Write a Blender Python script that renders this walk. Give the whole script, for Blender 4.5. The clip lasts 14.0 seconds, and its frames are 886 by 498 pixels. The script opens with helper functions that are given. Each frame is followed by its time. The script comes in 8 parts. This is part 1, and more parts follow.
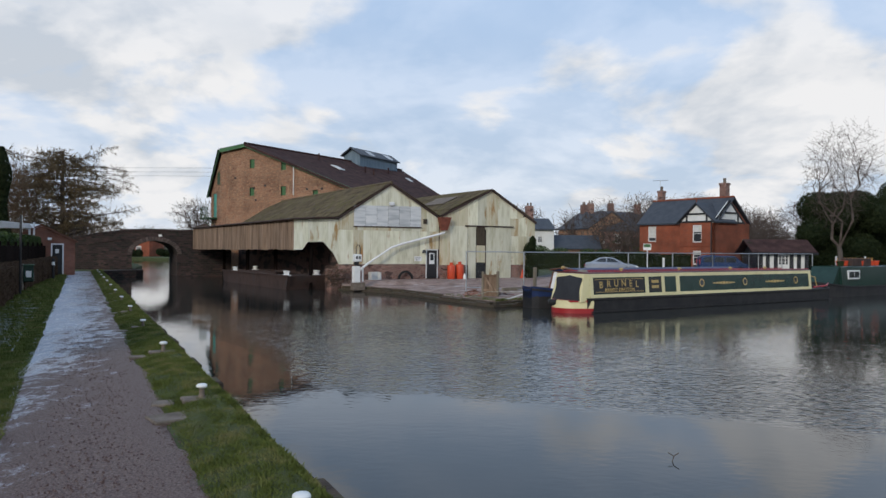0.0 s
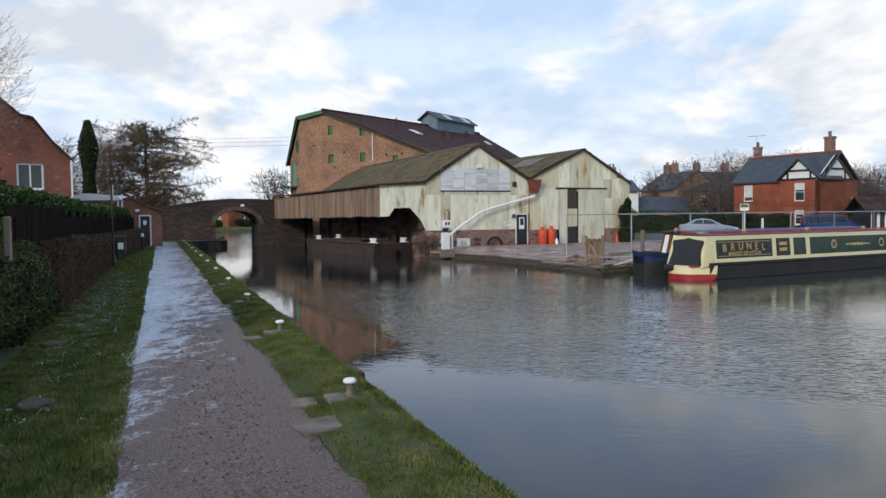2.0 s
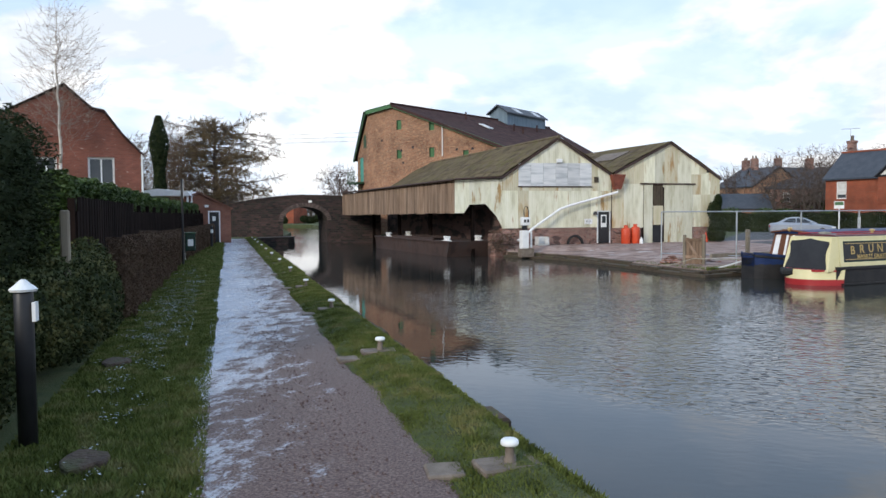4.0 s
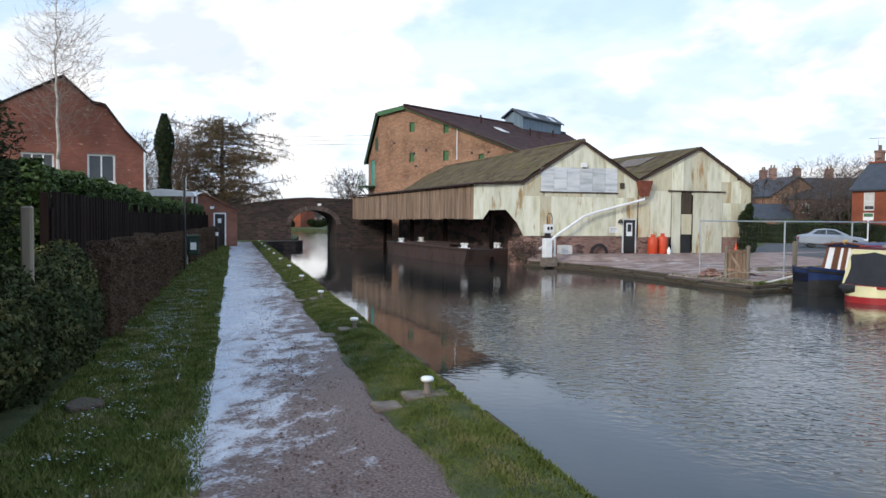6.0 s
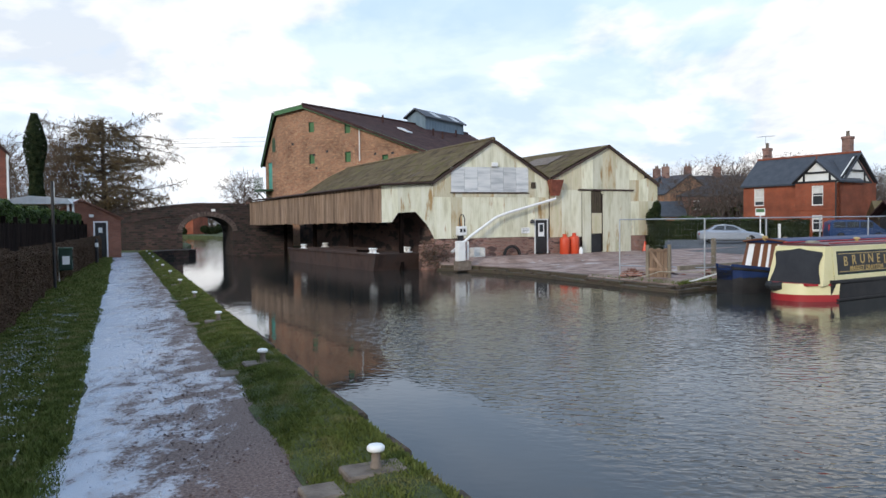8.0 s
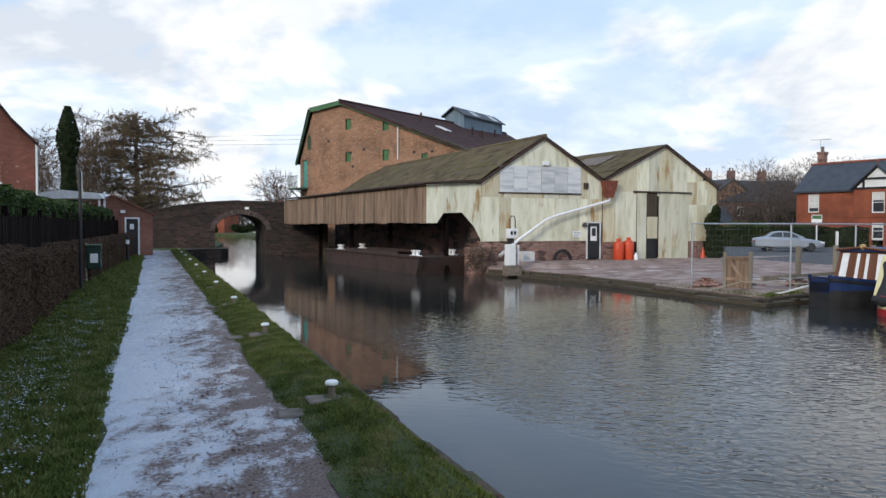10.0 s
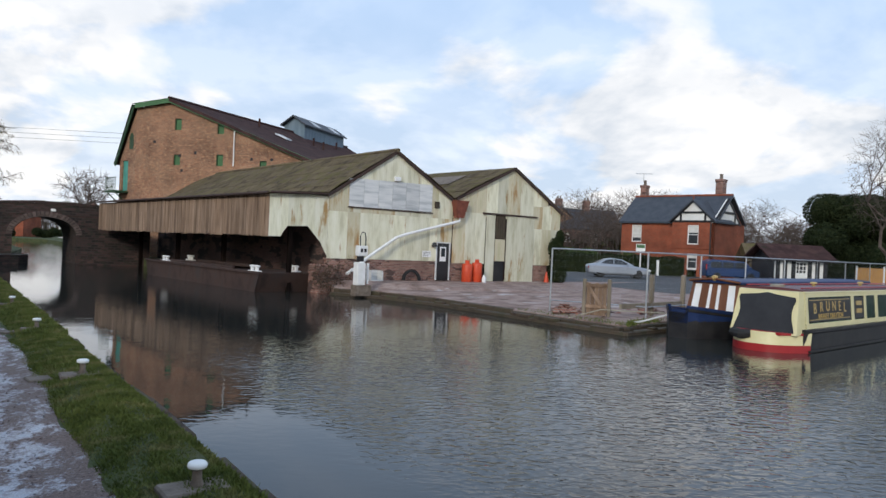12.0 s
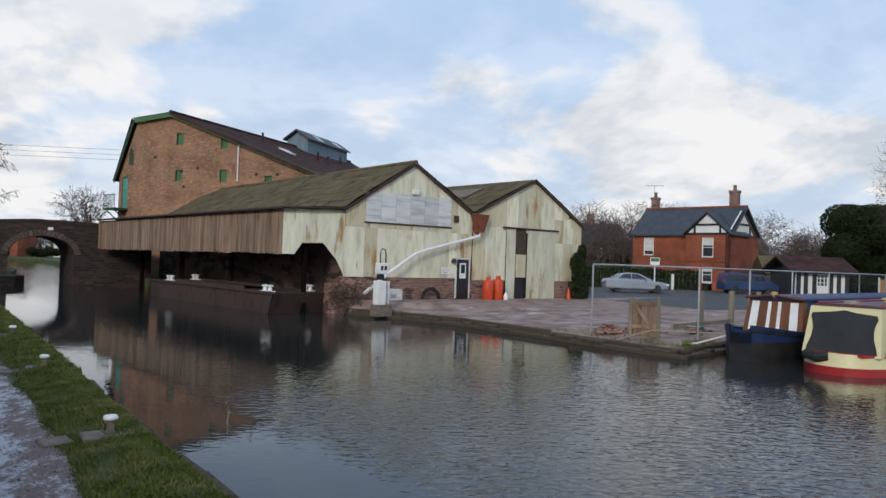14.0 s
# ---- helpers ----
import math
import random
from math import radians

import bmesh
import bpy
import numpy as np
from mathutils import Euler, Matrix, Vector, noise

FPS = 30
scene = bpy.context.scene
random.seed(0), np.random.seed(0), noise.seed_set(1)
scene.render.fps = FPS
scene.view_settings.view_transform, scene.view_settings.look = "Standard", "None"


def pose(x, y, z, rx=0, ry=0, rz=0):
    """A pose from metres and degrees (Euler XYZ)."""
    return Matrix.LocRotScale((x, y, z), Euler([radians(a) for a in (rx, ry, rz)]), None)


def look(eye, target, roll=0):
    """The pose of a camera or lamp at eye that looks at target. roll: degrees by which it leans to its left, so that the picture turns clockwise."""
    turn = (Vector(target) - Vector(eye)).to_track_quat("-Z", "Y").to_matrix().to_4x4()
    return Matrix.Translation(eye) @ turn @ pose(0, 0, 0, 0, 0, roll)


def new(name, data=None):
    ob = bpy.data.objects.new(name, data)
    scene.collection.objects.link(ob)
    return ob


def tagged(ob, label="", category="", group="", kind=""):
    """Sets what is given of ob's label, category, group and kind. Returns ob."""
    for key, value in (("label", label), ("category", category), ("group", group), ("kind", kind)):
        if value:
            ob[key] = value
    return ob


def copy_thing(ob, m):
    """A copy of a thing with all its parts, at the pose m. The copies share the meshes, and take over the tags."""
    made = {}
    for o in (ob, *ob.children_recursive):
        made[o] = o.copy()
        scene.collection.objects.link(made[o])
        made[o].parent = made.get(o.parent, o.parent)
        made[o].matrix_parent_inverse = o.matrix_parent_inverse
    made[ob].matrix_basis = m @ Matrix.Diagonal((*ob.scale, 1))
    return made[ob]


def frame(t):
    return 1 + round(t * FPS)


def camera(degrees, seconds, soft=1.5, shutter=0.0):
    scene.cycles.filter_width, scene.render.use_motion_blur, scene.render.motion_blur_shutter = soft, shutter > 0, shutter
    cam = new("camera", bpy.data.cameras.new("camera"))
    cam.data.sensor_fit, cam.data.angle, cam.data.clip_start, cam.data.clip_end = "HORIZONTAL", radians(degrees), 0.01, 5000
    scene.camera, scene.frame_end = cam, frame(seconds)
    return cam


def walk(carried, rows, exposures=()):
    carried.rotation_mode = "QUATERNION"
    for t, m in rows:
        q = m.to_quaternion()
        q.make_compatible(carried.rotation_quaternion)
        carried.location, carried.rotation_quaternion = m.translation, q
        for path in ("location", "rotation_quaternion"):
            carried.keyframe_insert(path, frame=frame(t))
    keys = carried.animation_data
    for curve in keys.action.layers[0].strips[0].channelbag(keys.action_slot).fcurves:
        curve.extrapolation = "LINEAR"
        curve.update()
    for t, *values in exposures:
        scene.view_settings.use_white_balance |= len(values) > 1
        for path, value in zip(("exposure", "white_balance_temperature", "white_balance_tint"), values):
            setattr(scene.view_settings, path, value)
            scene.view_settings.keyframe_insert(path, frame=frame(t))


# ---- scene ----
cam = camera(61.8, 14.0)
PATH = [
    (0, (0.971, -0.041, 2.002), (0.919, 1.958, 2.003), 0.5),
    (0.5, (0.59, 0.392, 1.995), (0.48, 2.389, 1.99), 0.6),
    (1, (0.274, 0.936, 1.964), (0.148, 2.931, 1.928), -2.1),
    (1.5, (-0.119, 1.43, 1.962), (-0.344, 3.416, 1.9), 1.0),
    (2, (-0.485, 1.977, 1.916), (-0.722, 3.961, 1.826), -0.6),
    (2.5, (-0.855, 2.533, 1.89), (-1.218, 4.497, 1.787), 0.6),
    (5, (-2.221, 5.081, 1.896), (-2.616, 7.04, 1.814), -0.5),
    (5.5, (-2.469, 5.623, 1.887), (-2.848, 7.586, 1.816), -0.7),
    (6, (-2.845, 6.148, 1.869), (-3.255, 8.104, 1.789), 0.5),
    (6.5, (-3.047, 6.646, 1.856), (-3.444, 8.603, 1.753), -2.6),
    (7, (-3.3, 7.169, 1.882), (-3.646, 9.136, 1.789), 0.6),
    (7.5, (-3.448, 7.619, 1.907), (-3.587, 9.613, 1.832), -0.7),
    (10, (-4.797, 10.317, 1.849), (-5.013, 12.304, 1.782), 0.2),
    (10.5, (-5.035, 10.76, 1.868), (-5.205, 12.752, 1.811), 2.3),
    (11, (-5.221, 11.315, 1.832), (-5.08, 13.31, 1.786), -0.3),
    (11.5, (-5.504, 11.824, 1.841), (-5.318, 13.816, 1.828), 4.0),
    (12, (-5.728, 12.347, 1.834), (-5.486, 14.332, 1.824), 2.6),
    (12.5, (-5.956, 12.88, 1.828), (-5.696, 14.863, 1.876), 3.5),
    (13, (-6.198, 13.347, 1.859), (-5.953, 15.331, 1.918), 1.4),
    (13.5, (-6.442, 13.888, 1.847), (-6.247, 15.878, 1.905), 1.0),
    (14, (-6.719, 14.319, 1.849), (-6.465, 16.302, 1.88), 2.0),
]
EXPOSURES = [(0.0, -0.10), (1.5, 0.08), (2.5, 0.26), (5.0, 0.50), (6.5, 0.46), (7.5, 0.42), (10.0, 0.26), (11.0, 0.26), (12.5, 0.07), (14.0, -0.04)]
walk(cam, [(t, look(eye, target, roll)) for t, eye, target, roll in PATH], EXPOSURES)

# ---- world, sun, exposure ----
SUN_EL, SUN_AZ = 24.0, 205.0      # degrees: height, compass heading the sun stands at
world = bpy.data.worlds.new("sky")
scene.world = world
world.use_nodes = True
wn, wl = world.node_tree.nodes, world.node_tree.links
wn.clear()


def wnode(kind, operation=None):
    n = wn.new(kind)
    if operation:
        n.operation = operation
    return n


def wmix(blend="MIX"):
    n = wn.new("ShaderNodeMix")
    n.data_type, n.blend_type = "RGBA", blend
    return n


sky = wnode("ShaderNodeTexSky")
sky.sky_type, sky.sun_disc, sky.sun_elevation, sky.sun_rotation = "NISHITA", False, radians(SUN_EL), radians(SUN_AZ)
coord = wnode("ShaderNodeTexCoord")
sep = wnode("ShaderNodeSeparateXYZ")
wl.new(coord.outputs["Generated"], sep.inputs[0])
up = wnode("ShaderNodeMath", operation="ADD")
wl.new(sep.outputs["Z"], up.inputs[0])
up.inputs[1].default_value = 0.40
upc = wnode("ShaderNodeMath", operation="MAXIMUM")
wl.new(up.outputs[0], upc.inputs[0])
upc.inputs[1].default_value = 0.05
flat = wnode("ShaderNodeVectorMath", operation="DIVIDE")
comb = wnode("ShaderNodeCombineXYZ")
for i in range(3):
    wl.new(upc.outputs[0], comb.inputs[i])
wl.new(coord.outputs["Generated"], flat.inputs[0])
wl.new(comb.outputs[0], flat.inputs[1])
big = wnode("ShaderNodeTexNoise")
big.inputs["Scale"].default_value, big.inputs["Detail"].default_value = 2.0, 9.0
big.inputs["Roughness"].default_value, big.inputs["Distortion"].default_value = 0.50, 0.20
wl.new(flat.outputs[0], big.inputs["Vector"])
cover = wnode("ShaderNodeValToRGB")
cover.color_ramp.elements[0].position, cover.color_ramp.elements[1].position = 0.425, 0.55
wl.new(big.outputs["Fac"], cover.inputs[0])
veil = wnode("ShaderNodeMapRange")          # thicker cover towards the horizon
veil.inputs["From Min"].default_value, veil.inputs["From Max"].default_value = 0.0, 0.55
veil.inputs["To Min"].default_value, veil.inputs["To Max"].default_value = 0.80, 0.0
wl.new(sep.outputs["Z"], veil.inputs["Value"])
cov = wnode("ShaderNodeMath", operation="MAXIMUM")
thin = wnode("ShaderNodeMapRange")          # the cover breaks up overhead
thin.inputs["From Min"].default_value, thin.inputs["From Max"].default_value = 0.22, 0.60
thin.inputs["To Min"].default_value, thin.inputs["To Max"].default_value = 1.0, 0.44
wl.new(sep.outputs["Z"], thin.inputs["Value"])
thinned = wnode("ShaderNodeMath", "MULTIPLY")
wl.new(cover.outputs[0], thinned.inputs[0])
wl.new(thin.outputs[0], thinned.inputs[1])
wl.new(thinned.outputs[0], cov.inputs[0])
wl.new(veil.outputs[0], cov.inputs[1])
shade = wnode("ShaderNodeTexNoise")
shade.inputs["Scale"].default_value, shade.inputs["Detail"].default_value = 3.0, 7.0
shade.inputs["Roughness"].default_value = 0.45
wl.new(flat.outputs[0], shade.inputs["Vector"])
tone = wnode("ShaderNodeValToRGB")
tone.color_ramp.elements[0].position, tone.color_ramp.elements[1].position = 0.34, 0.62
tone.color_ramp.elements[0].color = (0.60, 0.655, 0.73, 1)
tone.color_ramp.elements[1].color = (0.915, 0.915, 0.925, 1)
lift = wnode("ShaderNodeVectorMath", "ADD")          # light from above: each cloud is bright on its upper side and grey below
lift.inputs[1].default_value = (0, 0, 0.055)
wl.new(flat.outputs[0], lift.inputs[0])
above = wnode("ShaderNodeTexNoise")
for key in ("Scale", "Detail", "Roughness", "Distortion"):
    above.inputs[key].default_value = big.inputs[key].default_value
wl.new(lift.outputs[0], above.inputs["Vector"])
gap = wnode("ShaderNodeMath", "SUBTRACT")
wl.new(big.outputs["Fac"], gap.inputs[0])
wl.new(above.outputs["Fac"], gap.inputs[1])
relief = wnode("ShaderNodeMapRange")
relief.inputs["From Min"].default_value, relief.inputs["From Max"].default_value = -0.05, 0.05
relief.inputs["To Min"].default_value, relief.inputs["To Max"].default_value = -0.13, 0.13
wl.new(gap.outputs[0], relief.inputs["Value"])
tone_in = wnode("ShaderNodeMath", "ADD")
wl.new(shade.outputs["Fac"], tone_in.inputs[0])
wl.new(relief.outputs[0], tone_in.inputs[1])
wl.new(tone_in.outputs[0], tone.inputs[0])
dim = wmix("MULTIPLY")
dim.inputs["Factor"].default_value = 1.0
dim.inputs["B"].default_value = (0.10, 0.10, 0.10, 1)
wl.new(sky.outputs[0], dim.inputs["A"])
pale = wmix()
pale.inputs["Factor"].default_value = 0.75
pale.inputs["B"].default_value = (0.42, 0.67, 1.06, 1)
wl.new(dim.outputs["Result"], pale.inputs["A"])
mixs = wmix()
wl.new(cov.outputs[0], mixs.inputs["Factor"])
wl.new(pale.outputs["Result"], mixs.inputs["A"])
wl.new(tone.outputs[0], mixs.inputs["B"])
bg = wnode("ShaderNodeBackground")
bg.inputs["Strength"].default_value = 1.02
wl.new(mixs.outputs["Result"], bg.inputs["Color"])
wout = wnode("ShaderNodeOutputWorld")
wl.new(bg.outputs[0], wout.inputs["Surface"])

sun_data = bpy.data.lights.new("sun", "SUN")
sun_data.energy, sun_data.angle, sun_data.color = 1.6, radians(12), (1.0, 0.93, 0.82)
sun = new("sun", sun_data)
az = radians(SUN_AZ)
sun.matrix_basis = look((0, 0, 60), (-60 * math.sin(az) * 1.0, -60 * math.cos(az), 60 - 60 * math.tan(radians(SUN_EL))))


# ---- materials ----
def mat(name, colors, scale=2.0, rough=0.8, bump=0.3, bscale=30.0, metal=0.0, stretch=(1, 1, 1), rand=0.0, spots=None, rough2=None, detail=6.0, coords="world", dist=0.02, ior=1.45, lo=0.35, hi=0.65):
    """colors: two or three tones mixed by noise; spots: (colour, scale, threshold) of a second layer; rand: change of value from piece to piece."""
    m = bpy.data.materials.new(name)
    m.use_nodes = True
    N, L = m.node_tree.nodes, m.node_tree.links
    P = N["Principled BSDF"]
    if coords == "world":
        src = N.new("ShaderNodeNewGeometry").outputs["Position"]
    else:
        src = N.new("ShaderNodeTexCoord").outputs["Object"]
    info = N.new("ShaderNodeObjectInfo")
    mp = N.new("ShaderNodeMapping")
    mp.inputs["Scale"].default_value = stretch
    L.new(src, mp.inputs["Vector"])
    if rand:
        off = N.new("ShaderNodeMath")
        off.operation = "MULTIPLY"
        L.new(info.outputs["Random"], off.inputs[0])
        off.inputs[1].default_value = 37.0
        cx = N.new("ShaderNodeCombineXYZ")
        L.new(off.outputs[0], cx.inputs[0])
        L.new(off.outputs[0], cx.inputs[2])
        L.new(cx.outputs[0], mp.inputs["Location"])
    n1 = N.new("ShaderNodeTexNoise")
    n1.inputs["Scale"].default_value, n1.inputs["Detail"].default_value, n1.inputs["Roughness"].default_value = scale, detail, 0.6
    L.new(mp.outputs[0], n1.inputs["Vector"])
    ramp = N.new("ShaderNodeValToRGB")
    e = ramp.color_ramp.elements
    e[0].position, e[1].position = lo, hi
    e[0].color, e[1].color = (*colors[0], 1), (*colors[-1], 1)
    if len(colors) > 2:
        e.new(0.5 * (lo + hi)).color = (*colors[1], 1)
    L.new(n1.outputs["Fac"], ramp.inputs[0])
    col = ramp.outputs[0]
    fac = None
    if spots:
        n2 = N.new("ShaderNodeTexNoise")
        n2.inputs["Scale"].default_value, n2.inputs["Detail"].default_value, n2.inputs["Roughness"].default_value = spots[1], 8.0, 0.65
        L.new(mp.outputs[0], n2.inputs["Vector"])
        r2 = N.new("ShaderNodeValToRGB")
        r2.color_ramp.elements[0].position, r2.color_ramp.elements[1].position = spots[2], spots[2] + 0.07
        L.new(n2.outputs["Fac"], r2.inputs[0])
        mx = N.new("ShaderNodeMix")
        mx.data_type = "RGBA"
        mx.inputs["B"].default_value = (*spots[0], 1)
        L.new(r2.outputs[0], mx.inputs["Factor"])
        L.new(col, mx.inputs["A"])
        col, fac = mx.outputs["Result"], r2.outputs[0]
    if rand:
        hsv = N.new("ShaderNodeHueSaturation")
        mr = N.new("ShaderNodeMapRange")
        mr.inputs["To Min"].default_value, mr.inputs["To Max"].default_value = 1 - rand, 1 + rand
        L.new(info.outputs["Random"], mr.inputs["Value"])
        L.new(mr.outputs[0], hsv.inputs["Value"])
        L.new(col, hsv.inputs["Color"])
        col = hsv.outputs["Color"]
    L.new(col, P.inputs["Base Color"])
    P.inputs["Roughness"].default_value, P.inputs["Metallic"].default_value, P.inputs["IOR"].default_value = rough, metal, ior
    if rough2 is not None and fac is not None:
        mr = N.new("ShaderNodeMapRange")
        mr.inputs["To Min"].default_value, mr.inputs["To Max"].default_value = rough, rough2
        L.new(fac, mr.inputs["Value"])
        L.new(mr.outputs[0], P.inputs["Roughness"])
    if bump:
        n3 = N.new("ShaderNodeTexNoise")
        n3.inputs["Scale"].default_value, n3.inputs["Detail"].default_value = bscale, 4.0
        L.new(mp.outputs[0], n3.inputs["Vector"])
        b = N.new("ShaderNodeBump")
        b.inputs["Strength"].default_value, b.inputs["Distance"].default_value = bump, dist
        L.new(n3.outputs["Fac"], b.inputs["Height"])
        L.new(b.outputs[0], P.inputs["Normal"])
    return m


def brick_mat(name, c1, c2, mortar, length=0.225, height=0.075, patches=None, joint=0.012):
    """Brickwork laid in the object's own frame: x and y run along walls, z is up. patches: (colour, scale, threshold)."""
    m = bpy.data.materials.new(name)
    m.use_nodes = True
    N, L = m.node_tree.nodes, m.node_tree.links
    P = N["Principled BSDF"]
    tc = N.new("ShaderNodeTexCoord")
    sp = N.new("ShaderNodeSeparateXYZ")
    L.new(tc.outputs["Object"], sp.inputs[0])
    ad = N.new("ShaderNodeMath")
    L.new(sp.outputs[0], ad.inputs[0])
    L.new(sp.outputs[1], ad.inputs[1])
    cb = N.new("ShaderNodeCombineXYZ")
    L.new(ad.outputs[0], cb.inputs[0])
    L.new(sp.outputs[2], cb.inputs[1])
    br = N.new("ShaderNodeTexBrick")
    br.inputs["Color1"].default_value, br.inputs["Color2"].default_value, br.inputs["Mortar"].default_value = (*c1, 1), (*c2, 1), (*mortar, 1)
    br.inputs["Scale"].default_value, br.inputs["Mortar Size"].default_value = 1.0, joint
    br.inputs["Brick Width"].default_value, br.inputs["Row Height"].default_value = length, height
    br.inputs["Mortar Smooth"].default_value = 0.3
    L.new(cb.outputs[0], br.inputs["Vector"])
    nz = N.new("ShaderNodeTexNoise")
    nz.inputs["Scale"].default_value, nz.inputs["Detail"].default_value = 0.55, 7.0
    L.new(tc.outputs["Object"], nz.inputs["Vector"])
    mr = N.new("ShaderNodeMapRange")
    mr.inputs["From Min"].default_value, mr.inputs["From Max"].default_value = 0.3, 0.7
    mr.inputs["To Min"].default_value, mr.inputs["To Max"].default_value = 0.62, 1.25
    L.new(nz.outputs["Fac"], mr.inputs["Value"])
    hs = N.new("ShaderNodeHueSaturation")
    L.new(mr.outputs[0], hs.inputs["Value"])
    L.new(br.outputs["Color"], hs.inputs["Color"])
    col = hs.outputs["Color"]
    if patches:
        n2 = N.new("ShaderNodeTexNoise")
        n2.inputs["Scale"].default_value, n2.inputs["Detail"].default_value = patches[1], 3.0
        mp = N.new("ShaderNodeMapping")
        mp.inputs["Scale"].default_value = (1, 1, 3.0)
        L.new(tc.outputs["Object"], mp.inputs["Vector"])
        L.new(mp.outputs[0], n2.inputs["Vector"])
        r2 = N.new("ShaderNodeValToRGB")
        r2.color_ramp.elements[0].position, r2.color_ramp.elements[1].position = patches[2], patches[2] + 0.03
        L.new(n2.outputs["Fac"], r2.inputs[0])
        mx = N.new("ShaderNodeMix")
        mx.data_type = "RGBA"
        mx.inputs["B"].default_value = (*patches[0], 1)
        L.new(r2.outputs[0], mx.inputs["Factor"])
        L.new(col, mx.inputs["A"])
        col = mx.outputs["Result"]
    L.new(col, P.inputs["Base Color"])
    P.inputs["Roughness"].default_value = 0.88
    b = N.new("ShaderNodeBump")
    b.inputs["Strength"].default_value, b.inputs["Distance"].default_value = 0.6, 0.01
    b.invert = True
    L.new(br.outputs["Fac"], b.inputs["Height"])
    L.new(b.outputs[0], P.inputs["Normal"])
    return m


def water_mat():
    m = bpy.data.materials.new("canal_water")
    m.use_nodes = True
    N, L = m.node_tree.nodes, m.node_tree.links
    P = N["Principled BSDF"]
    P.inputs["Base Color"].default_value = (0.026, 0.027, 0.024, 1)
    P.inputs["Roughness"].default_value, P.inputs["IOR"].default_value = 0.01, 1.333
    g = N.new("ShaderNodeNewGeometry")
    mp = N.new("ShaderNodeMapping")
    mp.inputs["Rotation"].default_value = (0, 0, radians(18))
    mp.inputs["Scale"].default_value = (1.0, 1.5, 1)
    L.new(g.outputs["Position"], mp.inputs["Vector"])
    fine = N.new("ShaderNodeTexNoise")
    fine.inputs["Scale"].default_value, fine.inputs["Detail"].default_value, fine.inputs["Distortion"].default_value = 5.4, 1.6, 0.5
    L.new(mp.outputs[0], fine.inputs["Vector"])
    swell = N.new("ShaderNodeTexNoise")
    swell.inputs["Scale"].default_value, swell.inputs["Detail"].default_value = 0.8, 1.5
    L.new(mp.outputs[0], swell.inputs["Vector"])
    def op(kind, x, y, z=None):
        n = N.new("ShaderNodeMath")
        n.operation = kind
        for i, v in enumerate((x, y, z)):
            if v is None:
                continue
            if isinstance(v, (int, float)):
                n.inputs[i].default_value = v
            else:
                L.new(v, n.inputs[i])
        return n.outputs[0]

    def along(way):
        n = N.new("ShaderNodeVectorMath")
        n.operation = "DOT_PRODUCT"
        n.inputs[1].default_value = way
        L.new(g.outputs["Position"], n.inputs[0])
        return n.outputs["Value"]

    def ease(v, a, b, c, d):
        n = N.new("ShaderNodeMapRange")
        n.interpolation_type = "SMOOTHSTEP"
        for key, val in (("From Min", a), ("From Max", b), ("To Min", c), ("To Max", d)):
            n.inputs[key].default_value = val
        L.new(v, n.inputs["Value"])
        return n.outputs[0]

    gust = N.new("ShaderNodeTexNoise")
    gust.inputs["Scale"].default_value, gust.inputs["Detail"].default_value, gust.inputs["Roughness"].default_value = 0.30, 5.0, 0.62
    L.new(g.outputs["Position"], gust.inputs["Vector"])
    off = op("SUBTRACT", along((0.88419, 0.46713, 0)), 2.268)            # metres out from the bollards
    way = op("SUBTRACT", along((-0.46713, 0.88419, 0)), 9.388)           # metres along the path
    lee = op("MULTIPLY_ADD", op("MAXIMUM", op("SUBTRACT", 3.5, way), 0.0), 0.9, 2.7)      # still water under the bank, wider at the start
    lee = op("MULTIPLY_ADD", op("SUBTRACT", gust.outputs["Fac"], 0.5), 2.2, lee)
    open_water = ease(op("SUBTRACT", off, lee), -0.5, 1.1, 0.0, 1.0)
    yard = ease(op("MULTIPLY_ADD", gust.outputs["Fac"], 5.0, along((-0.520, 0.854, 0))), 26.0, 34.0, 1.0, 0.14)      # stiller again before the sheds
    puff = ease(gust.outputs["Fac"], 0.34, 0.62, 0.62, 1.0)
    boats = ease(op("MULTIPLY_ADD", gust.outputs["Fac"], 3.0, along((0.90, 0.43, 0))), 14.0, 17.5, 1.0, 0.22)      # and round the moored boats
    force = op("MULTIPLY", op("MULTIPLY", open_water, op("MULTIPLY", yard, boats)), puff)
    rough_water = op("MAXIMUM", op("MULTIPLY_ADD", force, 0.72, 0.04), ease(way, 54.0, 62.0, 0.0, 0.30))
    b1 = N.new("ShaderNodeBump")
    b1.inputs["Distance"].default_value = 0.03
    L.new(rough_water, b1.inputs["Strength"])
    L.new(fine.outputs["Fac"], b1.inputs["Height"])
    b2 = N.new("ShaderNodeBump")
    b2.inputs["Strength"].default_value, b2.inputs["Distance"].default_value = 0.05, 0.05
    L.new(swell.outputs["Fac"], b2.inputs["Height"])
    L.new(b1.outputs[0], b2.inputs["Normal"])
    L.new(b2.outputs[0], P.inputs["Normal"])
    return m


